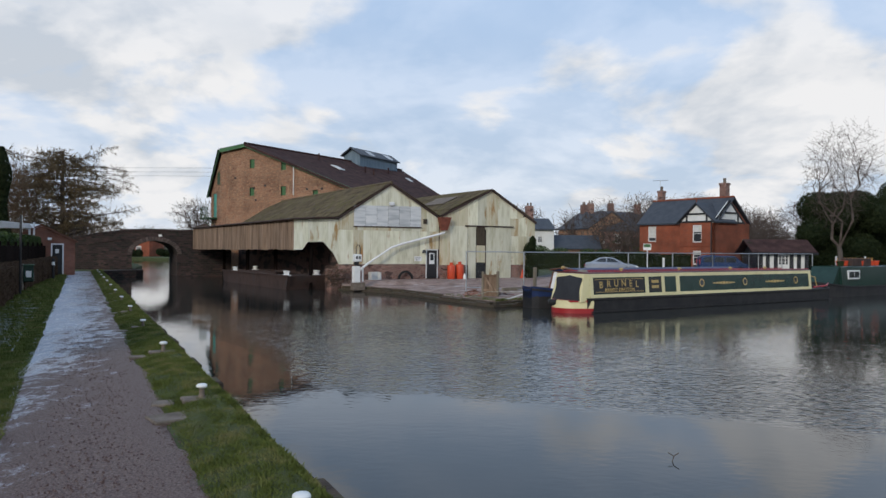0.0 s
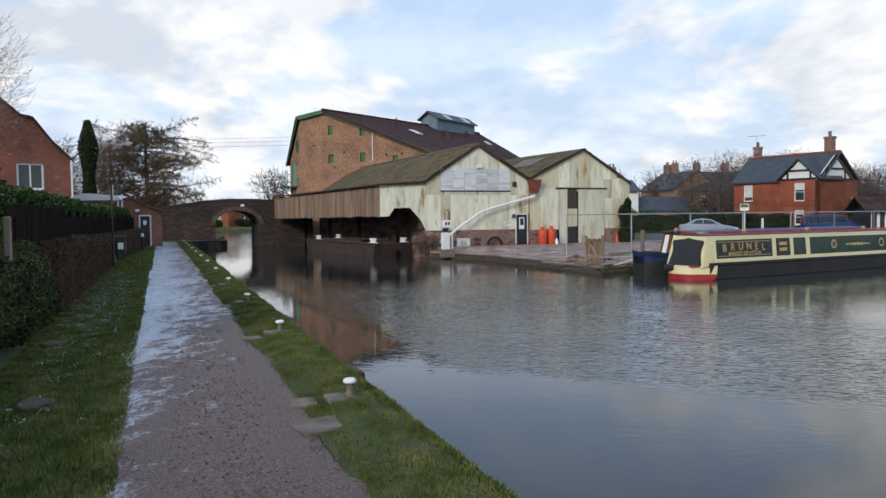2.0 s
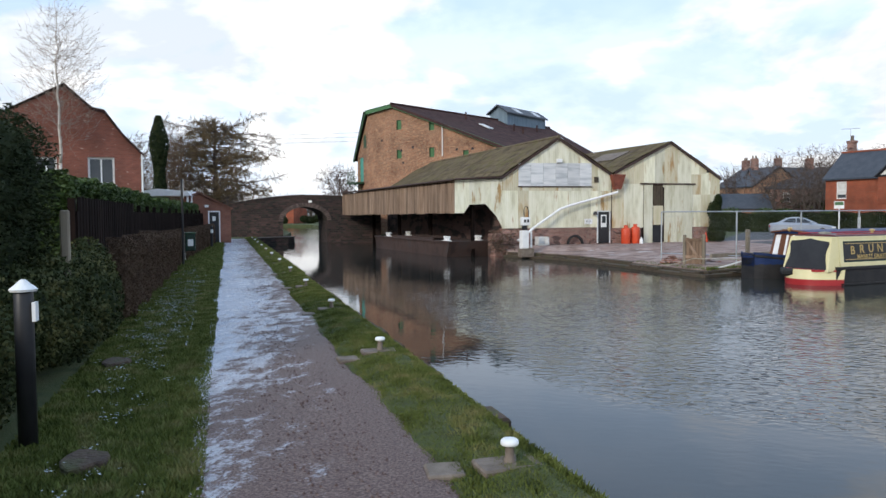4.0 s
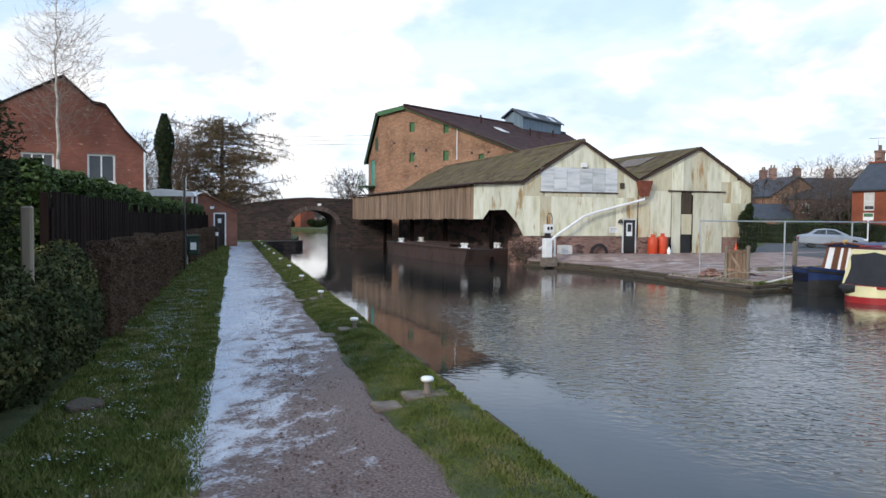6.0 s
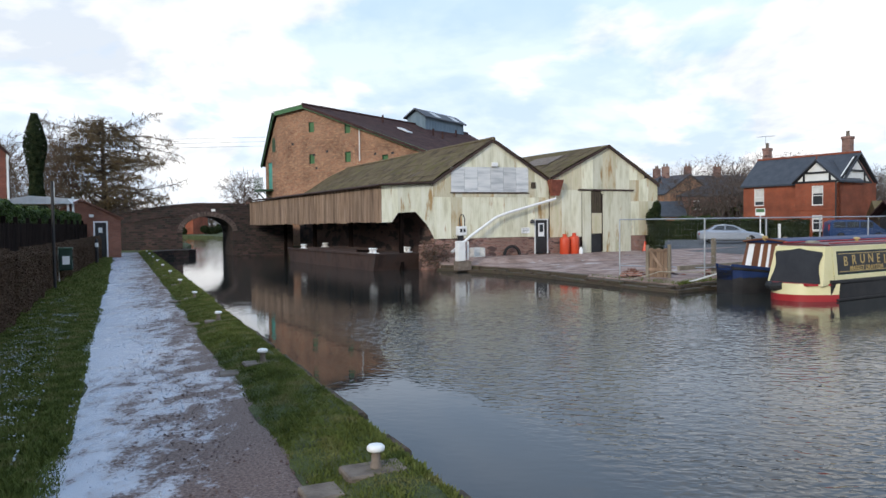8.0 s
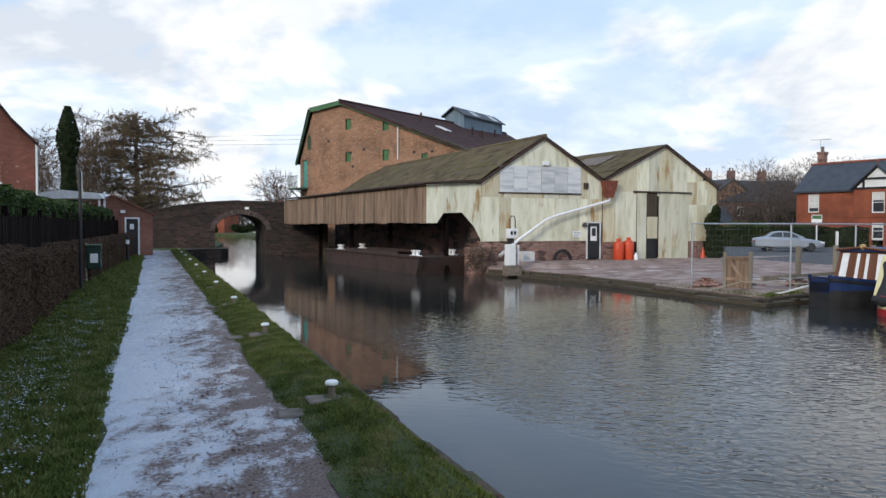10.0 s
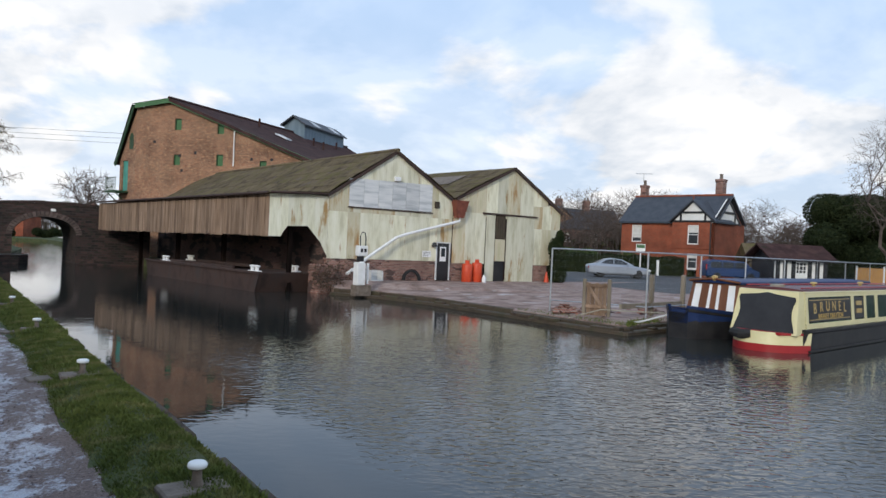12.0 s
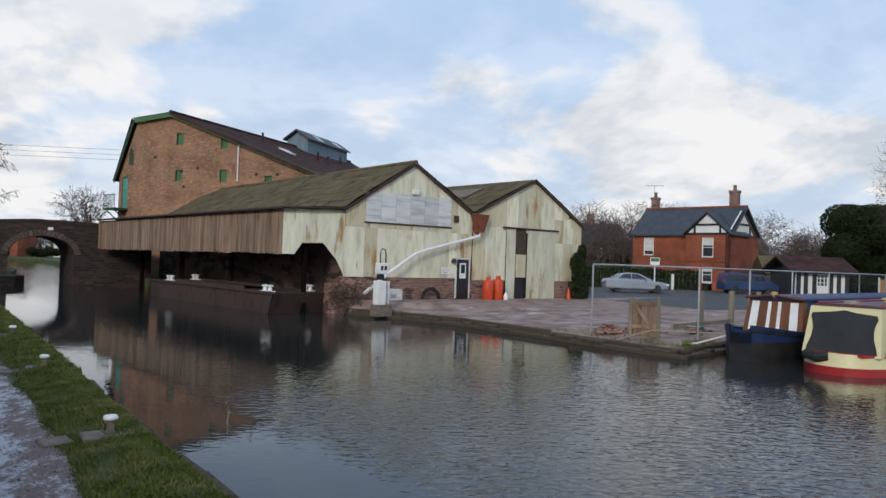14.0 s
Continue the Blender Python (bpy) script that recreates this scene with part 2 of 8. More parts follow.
def path_mat():
    """Trodden red-brown grit, partly glazed by thin broken ice that lies thickest towards the hedge."""
    m = mat("towpath_grit", [(0.050, 0.029, 0.026), (0.108, 0.069, 0.060), (0.20, 0.148, 0.130)], 42.0, 0.7, 0.6, 120, dist=0.008, detail=8.0, ior=1.3)
    N, L = m.node_tree.nodes, m.node_tree.links
    P = N["Principled BSDF"]
    old = P.inputs["Base Color"].links[0].from_socket
    g = N.new("ShaderNodeNewGeometry")
    mp = N.new("ShaderNodeMapping")
    mp.inputs["Rotation"].default_value = (0, 0, radians(-28))
    mp.inputs["Scale"].default_value = (1.0, 0.62, 1)
    L.new(g.outputs["Position"], mp.inputs["Vector"])
    fine = N.new("ShaderNodeTexNoise")
    fine.inputs["Scale"].default_value, fine.inputs["Detail"].default_value, fine.inputs["Roughness"].default_value = 3.6, 13.0, 0.73
    L.new(mp.outputs[0], fine.inputs["Vector"])
    wide = N.new("ShaderNodeTexNoise")
    wide.inputs["Scale"].default_value, wide.inputs["Detail"].default_value = 0.55, 3.0
    L.new(mp.outputs[0], wide.inputs["Vector"])
    dot = N.new("ShaderNodeVectorMath")
    dot.operation = "DOT_PRODUCT"
    dot.inputs[1].default_value = (0.88419, 0.46713, 0)
    L.new(g.outputs["Position"], dot.inputs[0])
    across = N.new("ShaderNodeMapRange")            # from the hedge edge of the path to its water edge
    across.inputs["From Min"].default_value, across.inputs["From Max"].default_value = 2.268 - 2.3, 2.268 - 0.5
    across.inputs["To Min"].default_value, across.inputs["To Max"].default_value = 0.165, -0.125
    L.new(dot.outputs["Value"], across.inputs["Value"])
    a1 = N.new("ShaderNodeMath")
    a1.operation = "MULTIPLY_ADD"
    a1.inputs[1].default_value, a1.inputs[2].default_value = 0.40, -0.205
    L.new(wide.outputs["Fac"], a1.inputs[0])
    grain = N.new("ShaderNodeTexNoise")
    grain.inputs["Scale"].default_value, grain.inputs["Detail"].default_value, grain.inputs["Roughness"].default_value = 26.0, 6.0, 0.7
    L.new(g.outputs["Position"], grain.inputs["Vector"])
    a0 = N.new("ShaderNodeMath")
    a0.operation = "MULTIPLY_ADD"
    a0.inputs[1].default_value = 0.40
    L.new(grain.outputs["Fac"], a0.inputs[0])
    L.new(fine.outputs["Fac"], a0.inputs[2])
    a2 = N.new("ShaderNodeMath")
    L.new(a1.outputs[0], a2.inputs[0])
    L.new(a0.outputs[0], a2.inputs[1])
    far = N.new("ShaderNodeVectorMath")
    far.operation = "DOT_PRODUCT"
    far.inputs[1].default_value = (-0.46713, 0.88419, 0)
    L.new(g.outputs["Position"], far.inputs[0])
    along = N.new("ShaderNodeMapRange")             # more ice colour further along, which also paints in the far path's wet glare
    along.inputs["From Min"].default_value, along.inputs["From Max"].default_value = 9.0, 19.0
    along.inputs["To Min"].default_value, along.inputs["To Max"].default_value = -0.065, 0.185
    L.new(far.outputs["Value"], along.inputs["Value"])
    a4 = N.new("ShaderNodeMath")
    L.new(along.outputs[0], a4.inputs[0])
    L.new(across.outputs[0], a4.inputs[1])
    a3 = N.new("ShaderNodeMath")
    L.new(a2.outputs[0], a3.inputs[0])
    L.new(a4.outputs[0], a3.inputs[1])
    r = N.new("ShaderNodeValToRGB")
    r.color_ramp.elements[0].position, r.color_ramp.elements[1].position = 0.77, 0.93
    L.new(a3.outputs[0], r.inputs[0])
    mx = N.new("ShaderNodeMix")
    mx.data_type = "RGBA"
    mx.inputs["B"].default_value = (0.46, 0.49, 0.55, 1)
    L.new(r.outputs[0], mx.inputs["Factor"])
    L.new(old, mx.inputs["A"])
    L.new(mx.outputs["Result"], P.inputs["Base Color"])
    mr = N.new("ShaderNodeMapRange")
    mr.inputs["To Min"].default_value, mr.inputs["To Max"].default_value = 0.55, 0.22
    L.new(r.outputs[0], mr.inputs["Value"])
    L.new(mr.outputs[0], P.inputs["Roughness"])
    return m


M = {}
M["brick_mill"] = brick_mat("mill_brick", (0.165, 0.064, 0.036), (0.33, 0.142, 0.075), (0.36, 0.27, 0.18), patches=((0.43, 0.25, 0.14), 3.1, 0.585))
M["brick_red"] = brick_mat("red_brick", (0.25, 0.058, 0.026), (0.31, 0.080, 0.036), (0.22, 0.10, 0.06), joint=0.008)
M["brick_house"] = brick_mat("house_brick", (0.19, 0.062, 0.042), (0.25, 0.085, 0.055), (0.2, 0.10, 0.075), patches=((0.42, 0.29, 0.23), 2.6, 0.655), joint=0.008)
M["brick_dark"] = brick_mat("old_brick", (0.15, 0.058, 0.044), (0.30, 0.140, 0.108), (0.30, 0.24, 0.20), patches=((0.08, 0.048, 0.042), 1.3, 0.58))
M["brick_hut"] = brick_mat("hut_brick", (0.22, 0.085, 0.055), (0.30, 0.125, 0.080), (0.26, 0.15, 0.11), joint=0.008)
# old brick darkened for the dock wall: the canopy's shade is in the colour
M["brick_dock_shaded"] = brick_mat("dock_shaded_brick", (0.085, 0.044, 0.036), (0.145, 0.072, 0.056), (0.13, 0.10, 0.085), patches=((0.03, 0.022, 0.02), 0.8, 0.52))
# bridge stone and ledge: tree shade is put into this very dark colour
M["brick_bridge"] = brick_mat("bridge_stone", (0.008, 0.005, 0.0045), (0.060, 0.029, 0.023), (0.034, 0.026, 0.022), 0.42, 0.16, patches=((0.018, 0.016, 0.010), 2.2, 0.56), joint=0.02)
M["sheet"] = mat("painted_sheet", [(0.50, 0.475, 0.33), (0.66, 0.64, 0.49), (0.73, 0.71, 0.58)], 2.4, 0.62, 0.15, 20, stretch=(1, 1, 0.22), rand=0.19, spots=((0.38, 0.24, 0.10), 1.3, 0.575), rough2=0.8, coords="object")
M["sheet_old"] = mat("rusty_sheet", [(0.50, 0.46, 0.30), (0.58, 0.53, 0.38), (0.42, 0.30, 0.15)], 2.0, 0.68, 0.15, 20, stretch=(1, 1, 0.25), rand=0.08, spots=((0.38, 0.20, 0.07), 1.0, 0.58), coords="object")
M["sheet_grey"] = mat("grey_sheet", [(0.40, 0.42, 0.43), (0.56, 0.57, 0.57), (0.64, 0.64, 0.63)], 1.6, 0.6, 0.15, 20, rand=0.10, coords="object", stretch=(0.35, 1, 3.0))
M["plank"] = mat("weathered_plank", [(0.135, 0.085, 0.055), (0.225, 0.150, 0.098), (0.32, 0.225, 0.16)], 3.0, 0.85, 0.4, 30, stretch=(1, 1, 0.12), rand=0.22, coords="object", spots=((0.10, 0.06, 0.04), 1.6, 0.62))
M["roof_moss"] = mat("mossy_roof", [(0.062, 0.048, 0.032), (0.128, 0.100, 0.062), (0.100, 0.088, 0.038)], 1.1, 0.95, 0.7, 12, spots=((0.115, 0.092, 0.074), 1.3, 0.57), dist=0.04, ior=1.25, rand=0.16)
M["roof_tile"] = mat("clay_tile_roof", [(0.038, 0.022, 0.021), (0.058, 0.032, 0.030), (0.078, 0.044, 0.038)], 1.4, 0.95, 0.6, 25, spots=((0.034, 0.028, 0.02), 0.8, 0.58), dist=0.03, ior=1.2)
M["slate"] = mat("slate_roof", [(0.036, 0.042, 0.053), (0.058, 0.064, 0.076)], 1.6, 0.6, 0.5, 18, dist=0.02)
M["green"] = mat("green_paint", [(0.045, 0.12, 0.045), (0.06, 0.155, 0.06)], 2.0, 0.55, 0.1)
M["green_dk"] = mat("dark_green_paint", [(0.018, 0.05, 0.022), (0.03, 0.08, 0.035)], 2.0, 0.55, 0.1)
M["teal"] = mat("turquoise_paint", [(0.05, 0.25, 0.20), (0.08, 0.33, 0.27)], 2.0, 0.5, 0.1)
M["bluegrey"] = mat("blue_grey_boards", [(0.10, 0.15, 0.19), (0.15, 0.21, 0.26)], 2.0, 0.6, 0.2, stretch=(1, 1, 0.2))
M["white"] = mat("white_paint", [(0.70, 0.70, 0.68), (0.80, 0.80, 0.79)], 3.0, 0.5, 0.08)
M["cream"] = mat("cream_paint", [(0.64, 0.575, 0.31), (0.70, 0.635, 0.37)], 2.0, 0.35, 0.04)
M["black"] = mat("black_paint", [(0.012, 0.012, 0.014), (0.022, 0.022, 0.024)], 3.0, 0.45, 0.06)
M["hull"] = mat("hull_black", [(0.010, 0.010, 0.012), (0.028, 0.026, 0.026)], 2.0, 0.5, 0.15, 12, spots=((0.06, 0.05, 0.042), 1.4, 0.66))
M["boat_red"] = mat("boat_red", [(0.30, 0.018, 0.022), (0.36, 0.03, 0.03)], 2.0, 0.35, 0.05)
M["boat_roof"] = mat("boat_roof_paint", [(0.075, 0.022, 0.028), (0.11, 0.034, 0.04)], 2.0, 0.5, 0.08)
M["boat_green"] = mat("boat_green", [(0.010, 0.030, 0.022), (0.016, 0.042, 0.032)], 2.0, 0.25, 0.03)
M["boat_blue"] = mat("boat_blue", [(0.012, 0.024, 0.075), (0.020, 0.038, 0.11)], 2.0, 0.5, 0.05, ior=1.3)
M["varnish"] = mat("varnished_wood", [(0.105, 0.036, 0.014), (0.18, 0.068, 0.025)], 2.0, 0.4, 0.1, stretch=(1, 1, 0.2))
M["gold"] = mat("gold_leaf_paint", [(0.42, 0.29, 0.10), (0.50, 0.36, 0.14)], 6.0, 0.4, 0.0)
M["grass"] = mat("grass_ground", [(0.034, 0.042, 0.013), (0.055, 0.072, 0.020), (0.080, 0.082, 0.032)], 2.2, 0.95, 0.8, 45, dist=0.04)
M["blade"] = mat("grass_blades", [(0.062, 0.078, 0.018), (0.104, 0.128, 0.031), (0.175, 0.165, 0.066)], 2.6, 0.8, 0.0, ior=1.25)
M["soil"] = mat("bank_soil", [(0.035, 0.024, 0.017), (0.080, 0.055, 0.040), (0.060, 0.062, 0.026)], 3.0, 0.95, 0.7, 25, dist=0.05)
M["path"] = path_mat()
M["water"] = water_mat()
M["voussoir"] = mat("arch_stone", [(0.060, 0.042, 0.036), (0.115, 0.085, 0.075)], 4.0, 0.9, 0.4, 30, rand=0.25)
M["stone"] = mat("pale_stone", [(0.10, 0.078, 0.060), (0.20, 0.16, 0.128)], 6.0, 0.85, 0.4, 40, rand=0.1)
M["concrete"] = mat("quay_concrete", [(0.15, 0.100, 0.080), (0.27, 0.185, 0.155), (0.36, 0.275, 0.24)], 1.3, 0.8, 0.3, 30, spots=((0.46, 0.42, 0.40), 0.5, 0.60), rough2=0.6, ior=1.3)
M["timber_wet"] = mat("wet_timber", [(0.035, 0.027, 0.016), (0.065, 0.047, 0.030), (0.048, 0.042, 0.022)], 2.0, 0.75, 0.5, 20, rand=0.15, dist=0.03)
M["asphalt"] = mat("asphalt", [(0.045, 0.045, 0.047), (0.075, 0.073, 0.072)], 1.0, 0.8, 0.4, 80)
M["fence_dark"] = mat("creosote_board", [(0.010, 0.0068, 0.006), (0.021, 0.014, 0.012)], 3.0, 0.95, 0.3, 30, stretch=(1, 1, 0.15), rand=0.45, coords="object", ior=1.12)
M["fence_pale"] = mat("pale_wood", [(0.17, 0.14, 0.10), (0.26, 0.22, 0.165)], 3.0, 0.85, 0.3, 30, stretch=(1, 1, 0.15), rand=0.12, coords="object")
M["fence_orange"] = mat("new_larch_board", [(0.40, 0.20, 0.06), (0.50, 0.27, 0.09)], 3.0, 0.8, 0.2, 30, rand=0.12, coords="object")
M["hedge_brown"] = mat("beech_hedge_leaf", [(0.060, 0.039, 0.028), (0.120, 0.080, 0.057), (0.095, 0.070, 0.045)], 4.0, 0.95, 0.0, ior=1.12)
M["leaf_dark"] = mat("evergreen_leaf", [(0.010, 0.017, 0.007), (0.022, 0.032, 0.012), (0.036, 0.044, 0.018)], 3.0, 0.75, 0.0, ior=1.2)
M["leaf_laurel"] = mat("laurel_leaf", [(0.020, 0.036, 0.009), (0.045, 0.078, 0.016), (0.075, 0.105, 0.026)], 3.0, 0.55, 0.0, ior=1.3)
M["leaf_ivy"] = mat("ivy_leaf", [(0.015, 0.022, 0.009), (0.042, 0.054, 0.020), (0.12, 0.115, 0.045)], 2.6, 0.75, 0.0, ior=1.2)
M["needle"] = mat("larch_needle", [(0.105, 0.076, 0.044), (0.195, 0.142, 0.080), (0.125, 0.102, 0.055)], 2.0, 0.9, 0.0, ior=1.15)
M["bark"] = mat("bark", [(0.055, 0.042, 0.034), (0.11, 0.088, 0.07)], 4.0, 0.9, 0.4, 20, stretch=(1, 1, 0.3))
M["twig"] = mat("bare_twig", [(0.075, 0.058, 0.050), (0.135, 0.108, 0.094)], 2.0, 0.9, 0.0, ior=1.15)
M["twig_brown"] = mat("brown_twig", [(0.085, 0.058, 0.040), (0.150, 0.108, 0.075)], 2.0, 0.9, 0.0, ior=1.15)
M["twig_pale"] = mat("birch_twig", [(0.20, 0.155, 0.13), (0.30, 0.25, 0.21)], 2.0, 0.9, 0.0)
M["birch"] = mat("birch_bark", [(0.42, 0.36, 0.30), (0.62, 0.58, 0.53)], 5.0, 0.75, 0.2, 20, spots=((0.08, 0.06, 0.05), 4.0, 0.62))
M["steel"] = mat("galvanised_steel", [(0.36, 0.38, 0.40), (0.48, 0.50, 0.52)], 6.0, 0.45, 0.05, metal=0.7)
M["rust"] = mat("rusted_steel", [(0.030, 0.018, 0.015), (0.058, 0.033, 0.026), (0.045, 0.033, 0.030)], 1.6, 0.8, 0.35, 22, stretch=(1, 1, 0.5), dist=0.01)
M["rust_red"] = mat("red_rust", [(0.12, 0.035, 0.022), (0.24, 0.075, 0.045)], 3.0, 0.85, 0.3, 20)
M["orange"] = mat("orange_gas_paint", [(0.50, 0.055, 0.020), (0.60, 0.075, 0.026)], 3.0, 0.45, 0.05)
M["glass"] = mat("window_glass", [(0.025, 0.03, 0.035), (0.05, 0.055, 0.06)], 0.6, 0.06, 0.0, ior=1.52)
M["curtain"] = mat("net_curtain", [(0.55, 0.54, 0.50), (0.66, 0.65, 0.62)], 3.0, 0.8, 0.0)
M["silver"] = mat("silver_car_paint", [(0.29, 0.32, 0.37), (0.36, 0.39, 0.44)], 1.0, 0.30, 0.0, metal=0.45)
M["van_blue"] = mat("dark_blue_car_paint", [(0.012, 0.035, 0.10), (0.02, 0.05, 0.14)], 1.0, 0.28, 0.0)
M["rubber"] = mat("rubber", [(0.012, 0.012, 0.012), (0.025, 0.025, 0.025)], 5.0, 0.8, 0.2)
M["frost"] = mat("old_frost", [(0.28, 0.32, 0.33), (0.44, 0.47, 0.49)], 6.0, 0.7, 0.0)
M["rope"] = mat("rope", [(0.22, 0.20, 0.15), (0.34, 0.31, 0.25)], 8.0, 0.9, 0.3, 60)
M["render"] = mat("white_render", [(0.66, 0.66, 0.62), (0.76, 0.76, 0.73)], 1.0, 0.85, 0.15)


# ---- geometry helpers ----
class Geo:
    """Vertices and faces gathered piece by piece into one mesh."""

    def __init__(self):
        self.v, self.f = [], []

    def add(self, verts, faces, m=None):
        k = len(self.v)
        self.v += [tuple(m @ Vector(p)) if m else tuple(p) for p in verts]
        self.f += [tuple(k + i for i in q) for q in faces]
        return self

    def box(self, x0, y0, z0, x1, y1, z1, m=None):
        vs = [(x, y, z) for z in (z0, z1) for y in (y0, y1) for x in (x0, x1)]
        return self.add(vs, [(0, 2, 3, 1), (4, 5, 7, 6), (0, 1, 5, 4), (2, 6, 7, 3), (0, 4, 6, 2), (1, 3, 7, 5)], m)

    def prism(self, poly, a, b, axis="z", m=None):
        """A polygon drawn out from a to b along an axis; the polygon's pairs are the two other axes in order."""
        put = {"z": lambda p, h: (p[0], p[1], h), "y": lambda p, h: (p[0], h, p[1]), "x": lambda p, h: (h, p[0], p[1])}[axis]
        n = len(poly)
        vs = [put(p, a) for p in poly] + [put(p, b) for p in poly]
        fs = [tuple(range(n))[::-1], tuple(range(n, 2 * n))] + [(i, (i + 1) % n, n + (i + 1) % n, n + i) for i in range(n)]
        return self.add(vs, fs, m)

    def tube(self, pts, r, n=6, r1=None, cap=True):
        pts = [Vector(p) for p in pts]
        r1 = r if r1 is None else r1
        k = len(self.v)
        for i, p in enumerate(pts):
            d = (pts[min(i + 1, len(pts) - 1)] - pts[max(i - 1, 0)]).normalized()
            a = d.cross(Vector((0.13, 0.21, 0.97)) if abs(d.z) < 0.9 else Vector((1, 0, 0))).normalized()
            b = d.cross(a)
            rr = r + (r1 - r) * i / (len(pts) - 1)
            self.v += [tuple(p + (a * math.cos(2 * math.pi * j / n) + b * math.sin(2 * math.pi * j / n)) * rr) for j in range(n)]
        for i in range(len(pts) - 1):
            for j in range(n):
                q = (j + 1) % n
                self.f.append((k + i * n + j, k + i * n + q, k + (i + 1) * n + q, k + (i + 1) * n + j))
        if cap:
            self.f += [tuple(k + j for j in range(n))[::-1], tuple(k + (len(pts) - 1) * n + j for j in range(n))]
        return self

    def lathe(self, prof, n=16, c=(0, 0, 0)):
        k = len(self.v)
        for r, z in prof:
            self.v += [(c[0] + r * math.cos(2 * math.pi * j / n), c[1] + r * math.sin(2 * math.pi * j / n), c[2] + z) for j in range(n)]
        for i in range(len(prof) - 1):
            for j in range(n):
                q = (j + 1) % n
                self.f.append((k + i * n + j, k + i * n + q, k + (i + 1) * n + q, k + (i + 1) * n + j))
        self.f += [tuple(k + j for j in range(n))[::-1], tuple(k + (len(prof) - 1) * n + j for j in range(n))]
        return self

    def grid(self, rows):
        """A sheet from rows of points."""
        k, n = len(self.v), len(rows[0])
        for r in rows:
            self.v += [tuple(p) for p in r]
        for i in range(len(rows) - 1):
            for j in range(n - 1):
                self.f.append((k + i * n + j, k + i * n + j + 1, k + (i + 1) * n + j + 1, k + (i + 1) * n + j))
        return self

    def mesh(self, name, material, smooth=False, bevel=0.0, weld=False):
        me = bpy.data.meshes.new(name)
        me.from_pydata(self.v, [], self.f)
        if bevel or weld or len(self.f) < 4000:
            bm = bmesh.new()
            bm.from_mesh(me)
            if bevel or weld:
                bmesh.ops.remove_doubles(bm, verts=bm.verts, dist=1e-5)
            bmesh.ops.recalc_face_normals(bm, faces=bm.faces)
            if bevel:
                es = [e for e in bm.edges if len(e.link_faces) == 2 and e.calc_face_angle(0) > 0.5]
                bmesh.ops.bevel(bm, geom=es, offset=bevel, segments=1, affect="EDGES", clamp_overlap=True)
            bm.to_mesh(me)
            bm.free()
        me.materials.append(material)
        if smooth:
            me.polygons.foreach_set("use_smooth", [True] * len(me.polygons))
        me.update()
        return me


def at(p, direction=(1, 0), z=0.0):
    """A frame with x along a plan direction, y to its left and z up."""
    a = math.atan2(direction[1], direction[0])
    return Matrix.Translation((p[0], p[1], z)) @ Matrix.Rotation(a, 4, "Z")


def empty(name, m, label, category, group="", kind=""):
    ob = new(name)
    ob.empty_display_size = 0.2
    ob.matrix_basis = m
    return tagged(ob, label, category, group, kind)


def thing(name, geo, material, label, category, group="", kind="", m=None, **kw):
    ob = new(name, geo.mesh(name, material, **kw))
    if m:
        ob.matrix_basis = m
    return tagged(ob, label, category, group, kind)


def part(name, geo, material, parent, label="", m=None, **kw):
    ob = new(name, geo if isinstance(geo, bpy.types.Mesh) else geo.mesh(name, material, **kw))
    ob.parent = parent
    if m:
        ob.matrix_basis = m
    if label:
        ob["label"] = label
    return ob


def text_part(name, words, size, material, parent, m, label="", spread=1.0):
    cu = bpy.data.curves.new(name, "FONT")
    cu.body, cu.size, cu.extrude, cu.align_x, cu.align_y = words, size, 0.004, "CENTER", "CENTER"
    cu.space_character = spread
    cu.offset = 0.008 * size
    tmp = new(name + "_outline", cu)
    me = bpy.data.meshes.new_from_object(tmp.evaluated_get(bpy.context.evaluated_depsgraph_get()))
    bpy.data.objects.remove(tmp)
    me.materials.clear()
    me.materials.append(material)
    return part(name, me, material, parent, label, m)


def wall_geo(width, height, openings, thick, z0=0.0):
    """A wall along x from 0 to width, from y 0 to thick, pierced by openings (x0, z0, x1, z1)."""
    g = Geo()
    xs = sorted({0.0, width, *[o[0] for o in openings], *[o[2] for o in openings]})
    for a, b in zip(xs, xs[1:]):
        holes = sorted((o[1], o[3]) for o in openings if o[0] <= a + 1e-6 and o[2] >= b - 1e-6)
        z = z0
        for h0, h1 in holes:
            if h0 > z:
                g.box(a, 0, z, b, thick, h0)
            z = h1
        if z < height:
            g.box(a, 0, z, b, thick, height)
    return g


